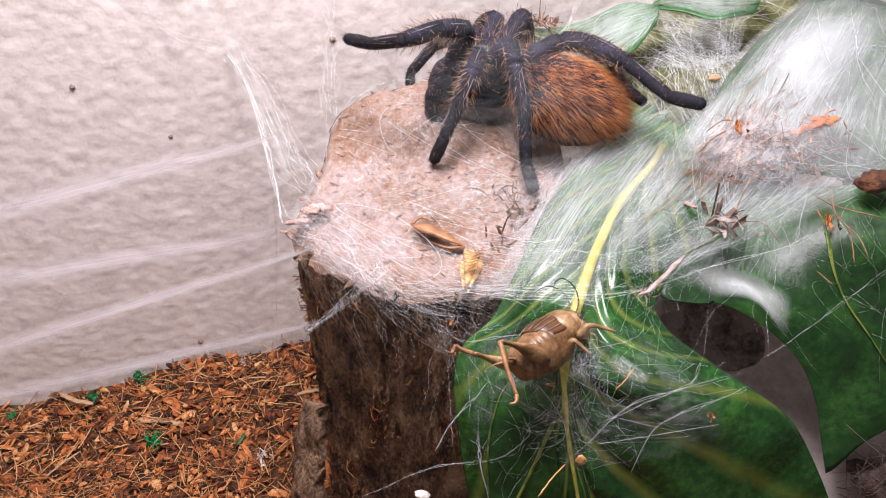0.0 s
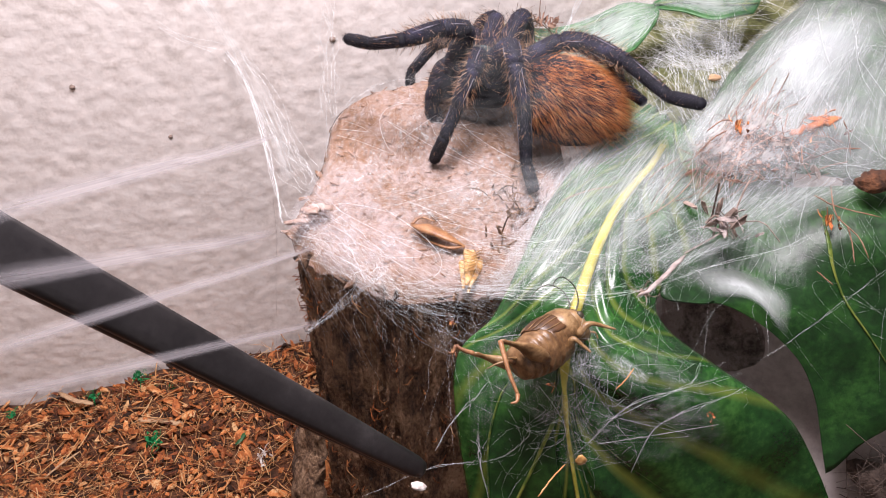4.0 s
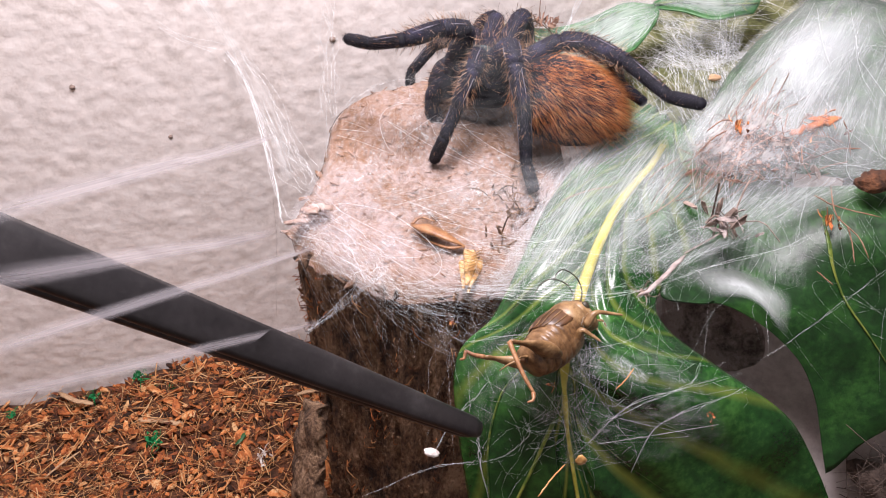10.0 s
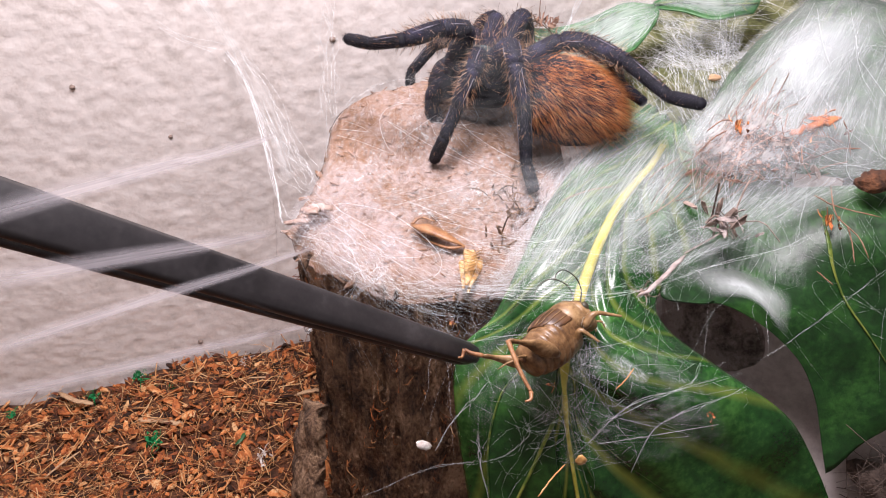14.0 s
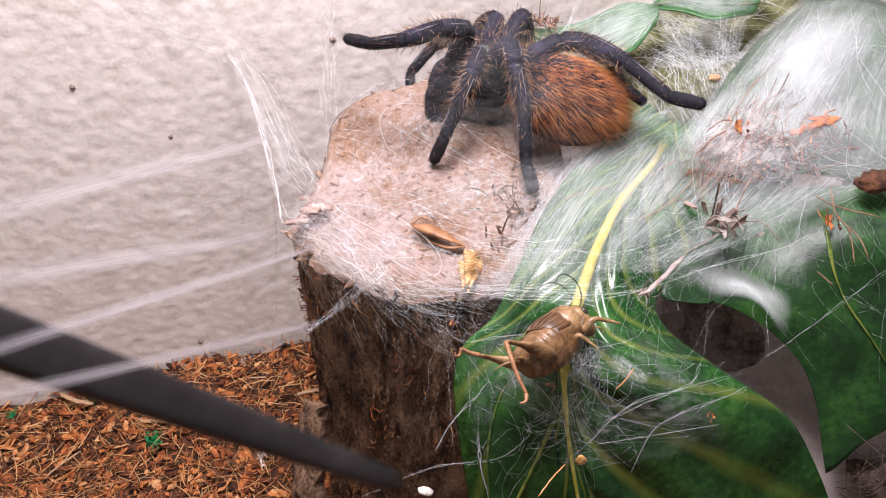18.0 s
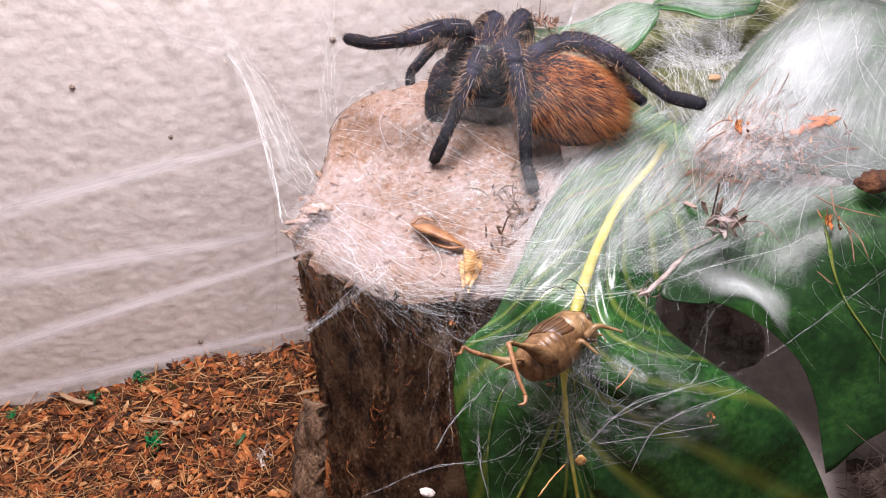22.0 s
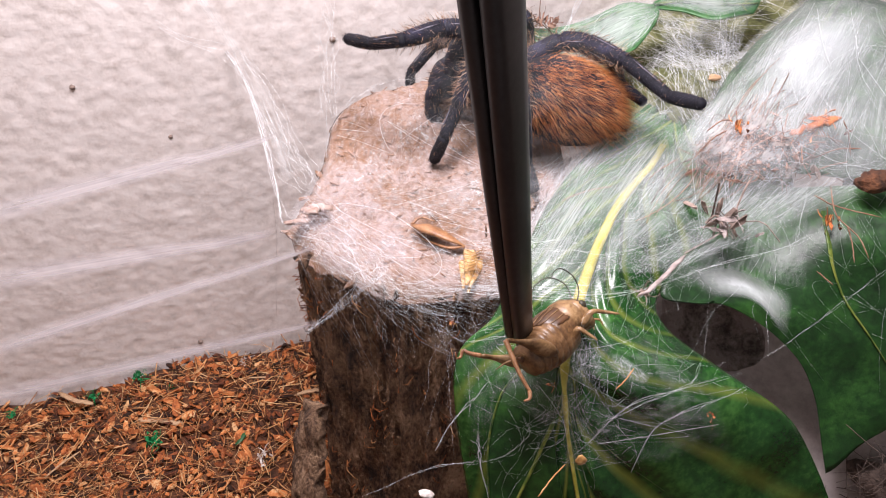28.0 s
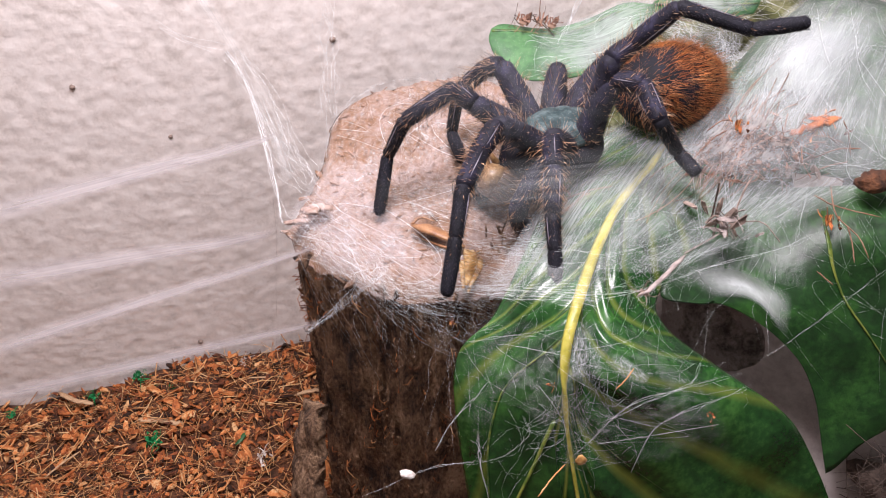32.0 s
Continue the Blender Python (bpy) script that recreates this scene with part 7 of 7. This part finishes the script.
    walk(TWEEZERS, [
        (0, held((-0.1705, 0.1315, 0.1435), (-0.1799, 0.1046, 0.2228), flat)),
        (2.1, held((-0.1705, 0.1315, 0.1435), (-0.1799, 0.1046, 0.2228), flat)),
        (2.3, held((-0.0755, 0.1446, 0.1407), (-0.0755, 0.1069, 0.2012), flat)),
        (2.4, held((-0.0631, 0.1441, 0.1401), (-0.0755, 0.1105, 0.2059), flat)),
        (2.5, held((-0.0541, 0.1446, 0.1407), (-0.0755, 0.1127, 0.2087), flat)),
        (3.0, held((-0.0343, 0.1312, 0.1236), (-0.0755, 0.1054, 0.1994), flat)),
        (3.5, held((-0.0048, 0.1316, 0.1241), (-0.0755, 0.1136, 0.2099), flat)),
        (4.5, held((-0.0069, 0.1359, 0.1297), (-0.0755, 0.1149, 0.2116), flat)),
        (5.5, held((-0.0079, 0.1415, 0.1368), (-0.0755, 0.1155, 0.2123), flat)),
        (6.0, held((0.0023, 0.1373, 0.1314), (-0.0755, 0.1155, 0.2123), flat)),
        (6.5, held((0.0073, 0.1457, 0.1421), (-0.0755, 0.1226, 0.2214), flat)),
        (7.0, held((-0.0014, 0.1431, 0.1389), (-0.0755, 0.1182, 0.2157), flat)),
        (7.5, held((0.0051, 0.1373, 0.1314), (-0.0755, 0.1182, 0.2157), flat)),
        (8, held((0.0149, 0.1387, 0.1332), (-0.0755, 0.1185, 0.2161), flat)),
        (8.5, held((0.0062, 0.1394, 0.1341), (-0.0755, 0.1186, 0.2163), flat)),
        (9, held((0.0083, 0.1405, 0.1354), (-0.0755, 0.1173, 0.2146), flat)),
        (9.5, held((0.0113, 0.1411, 0.1363), (-0.0755, 0.1189, 0.2167), flat)),
        (10, held((0.0086, 0.1392, 0.1339), (-0.0755, 0.1143, 0.2108), flat)),
        (10.5, held((0.0146, 0.1455, 0.1419), (-0.0755, 0.1191, 0.2169), flat)),
        (11, held((0.0186, 0.1454, 0.1417), (-0.0755, 0.1188, 0.2166), flat)),
        (11.5, held((0.0093, 0.1467, 0.1434), (-0.0755, 0.118, 0.2155), flat)),
        (12, held((0.0144, 0.1471, 0.144), (-0.0755, 0.1167, 0.2138), flat)),
        (12.5, held((0.0124, 0.1477, 0.1447), (-0.0755, 0.1185, 0.2161), flat)),
        (13, held((0.0069, 0.148, 0.1451), (-0.0755, 0.1182, 0.2157), flat)),
        (13.5, held((0.0146, 0.1491, 0.1465), (-0.0755, 0.1197, 0.2176), flat)),
        (14, held((0.008, 0.1505, 0.1483), (-0.0755, 0.1181, 0.2157), flat)),
        (14.5, held((0.0135, 0.1443, 0.1403), (-0.0755, 0.1166, 0.2137), flat)),
        (15.5, held((0.0114, 0.1416, 0.1369), (-0.0755, 0.1143, 0.2108), flat)),
        (16.5, held((0.0093, 0.1391, 0.1336), (-0.0755, 0.1125, 0.2085), flat)),
        (17, held((0.0108, 0.1387, 0.1332), (-0.0755, 0.1119, 0.2078), flat)),
        (17.5, held((0.0186, 0.1446, 0.1407), (-0.0755, 0.1155, 0.2123), flat)),
        (18, held((-0.0114, 0.1312, 0.1236), (-0.0755, 0.1048, 0.1987), flat)),
        (18.1, held((-0.047, 0.1288, 0.1206), (-0.0755, 0.0995, 0.1918), flat)),
        (18.2, held((-0.0619, 0.1325, 0.1252), (-0.0755, 0.1008, 0.1935), flat)),
        (18.3, held((-0.0957, 0.1314, 0.1239), (-0.0755, 0.093, 0.1835), flat)),
        (18.5, held((-0.144, 0.116, 0.1236), (-0.1626, 0.086, 0.1989), flat)),
        (19.4, held((-0.1971, 0.1364, 0.1498), (-0.1885, 0.1206, 0.2432), flat)),
        (20.6, held((-0.1876, 0.249, 0.2614), (-0.1677, 0.2127, 0.3286), flat)),
        (21.8, held((-0.0269, 0.267, 0.2844), (-0.0238, 0.253, 0.364), across)),
        (22.5, held((0.0169, 0.222, 0.2268), (0.0131, 0.2133, 0.2968), across)),
        (22.7, held((0.0191, 0.2123, 0.2063), (0.0184, 0.2101, 0.2165), across)),
        (22.9, held((0.0211, 0.1995, 0.1898), (0.0174, 0.1937, 0.223), across)),
        (23.0, held((0.0293, 0.1995, 0.1898), (0.024, 0.1937, 0.223), across)),
        (23.5, held((0.0211, 0.1716, 0.1704), (0.0112, 0.1356, 0.2461), across)),
        (24, held((0.0142, 0.1532, 0.1632), (0.0063, 0.1356, 0.2461), across)),
        (24.5, held((0.0169, 0.1512, 0.1606), (0.0078, 0.1356, 0.2461), across)),
        (25, held((0.0136, 0.1541, 0.1642), (0.0057, 0.1356, 0.2461), across)),
        (25.5, held((0.0174, 0.1563, 0.167), (0.0078, 0.1356, 0.2461), across)),
        (26.5, held((0.0174, 0.1541, 0.1642), (0.0078, 0.1356, 0.2461), across)),
        (27.5, held((0.018, 0.1522, 0.1618), (0.0082, 0.1356, 0.2461), across)),
        (28, held((0.0185, 0.1478, 0.1562), (0.008, 0.1356, 0.2461), across)),
        (28.3, held((0.0163, 0.1515, 0.1609), (0.0086, 0.1356, 0.2461), across)),
        (28.6, held((0.0174, 0.1606, 0.1726), (0.008, 0.1356, 0.2461), across)),
        (29, held((0.0226, 0.1548, 0.1652), (0.0104, 0.1356, 0.2461), across)),
        (29.3, held((0.0182, 0.1566, 0.1675), (0.0074, 0.1356, 0.2461), across)),
        (29.5, held((0.02, 0.1783, 0.1628), (0.0105, 0.1598, 0.2365), across)),
        (29.6, held((0.0231, 0.1865, 0.1651), (0.012, 0.1646, 0.2346), across)),
        (29.7, held((0.0211, 0.1859, 0.1725), (0.0146, 0.1695, 0.2326), across)),
        (29.8, held((0.0158, 0.1924, 0.197), (0.0115, 0.1743, 0.2307), across)),
        (29.9, held((0.0173, 0.1881, 0.1916), (0.0121, 0.1695, 0.2326), across)),
        (30.0, held((0.0148, 0.2064, 0.215), (0.0103, 0.189, 0.2496), across)),
        (30.2, held((0.0127, 0.2264, 0.2649), (0.0086, 0.2066, 0.3208), across)),
        (32, held((0.0127, 0.2264, 0.2649), (0.0086, 0.2066, 0.3208), across)),
    ])
    for arm, s in zip(ARMS, (-1, 1)):
        walk(arm, [(t, pose(0, 0, s * w, 0, 0, 0)) for t, w in ((0.0, -0.0004), (22.0, -0.0004), (29.1, -0.0004), (29.4, 0.0014), (32.0, 0.0016))])
    walk(FLECK, [
        (0, pose(*(-0.0055, 0.1403, 0.106), 20, 30, 10)),
        (3.4, pose(*(-0.0055, 0.1403, 0.106), 20, 30, 10)),
        (5.5, pose(*(-0.0105, 0.1475, 0.1152), 20, 30, 10)),
        (6, pose(*(-0.0067, 0.1456, 0.1128), 20, 30, 10)),
        (9, pose(*(-0.0021, 0.1467, 0.1142), 20, 30, 10)),
        (12, pose(*(-0.0055, 0.1489, 0.117), 20, 30, 10)),
        (13, pose(*(-0.0049, 0.1496, 0.1178), 20, 30, 10)),
        (14.5, pose(*(-0.0052, 0.1475, 0.1152), 20, 30, 10)),
        (17, pose(*(-0.0044, 0.1418, 0.108), 20, 30, 10)),
        (19, pose(*(-0.0049, 0.1407, 0.1065), 20, 30, 10)),
        (23, pose(*(-0.004, 0.1407, 0.1065), 20, 30, 10)),
        (28, pose(*(-0.0044, 0.1404, 0.1062), 20, 30, 10)),
        (28.6, pose(*(-0.0075, 0.1433, 0.1098), 20, 30, 10)),
        (29.2, pose(*(-0.0095, 0.1435, 0.1101), 20, 30, 10)),
        (32, pose(*(-0.0095, 0.1437, 0.1104), 20, 30, 10)),
    ])


motions()
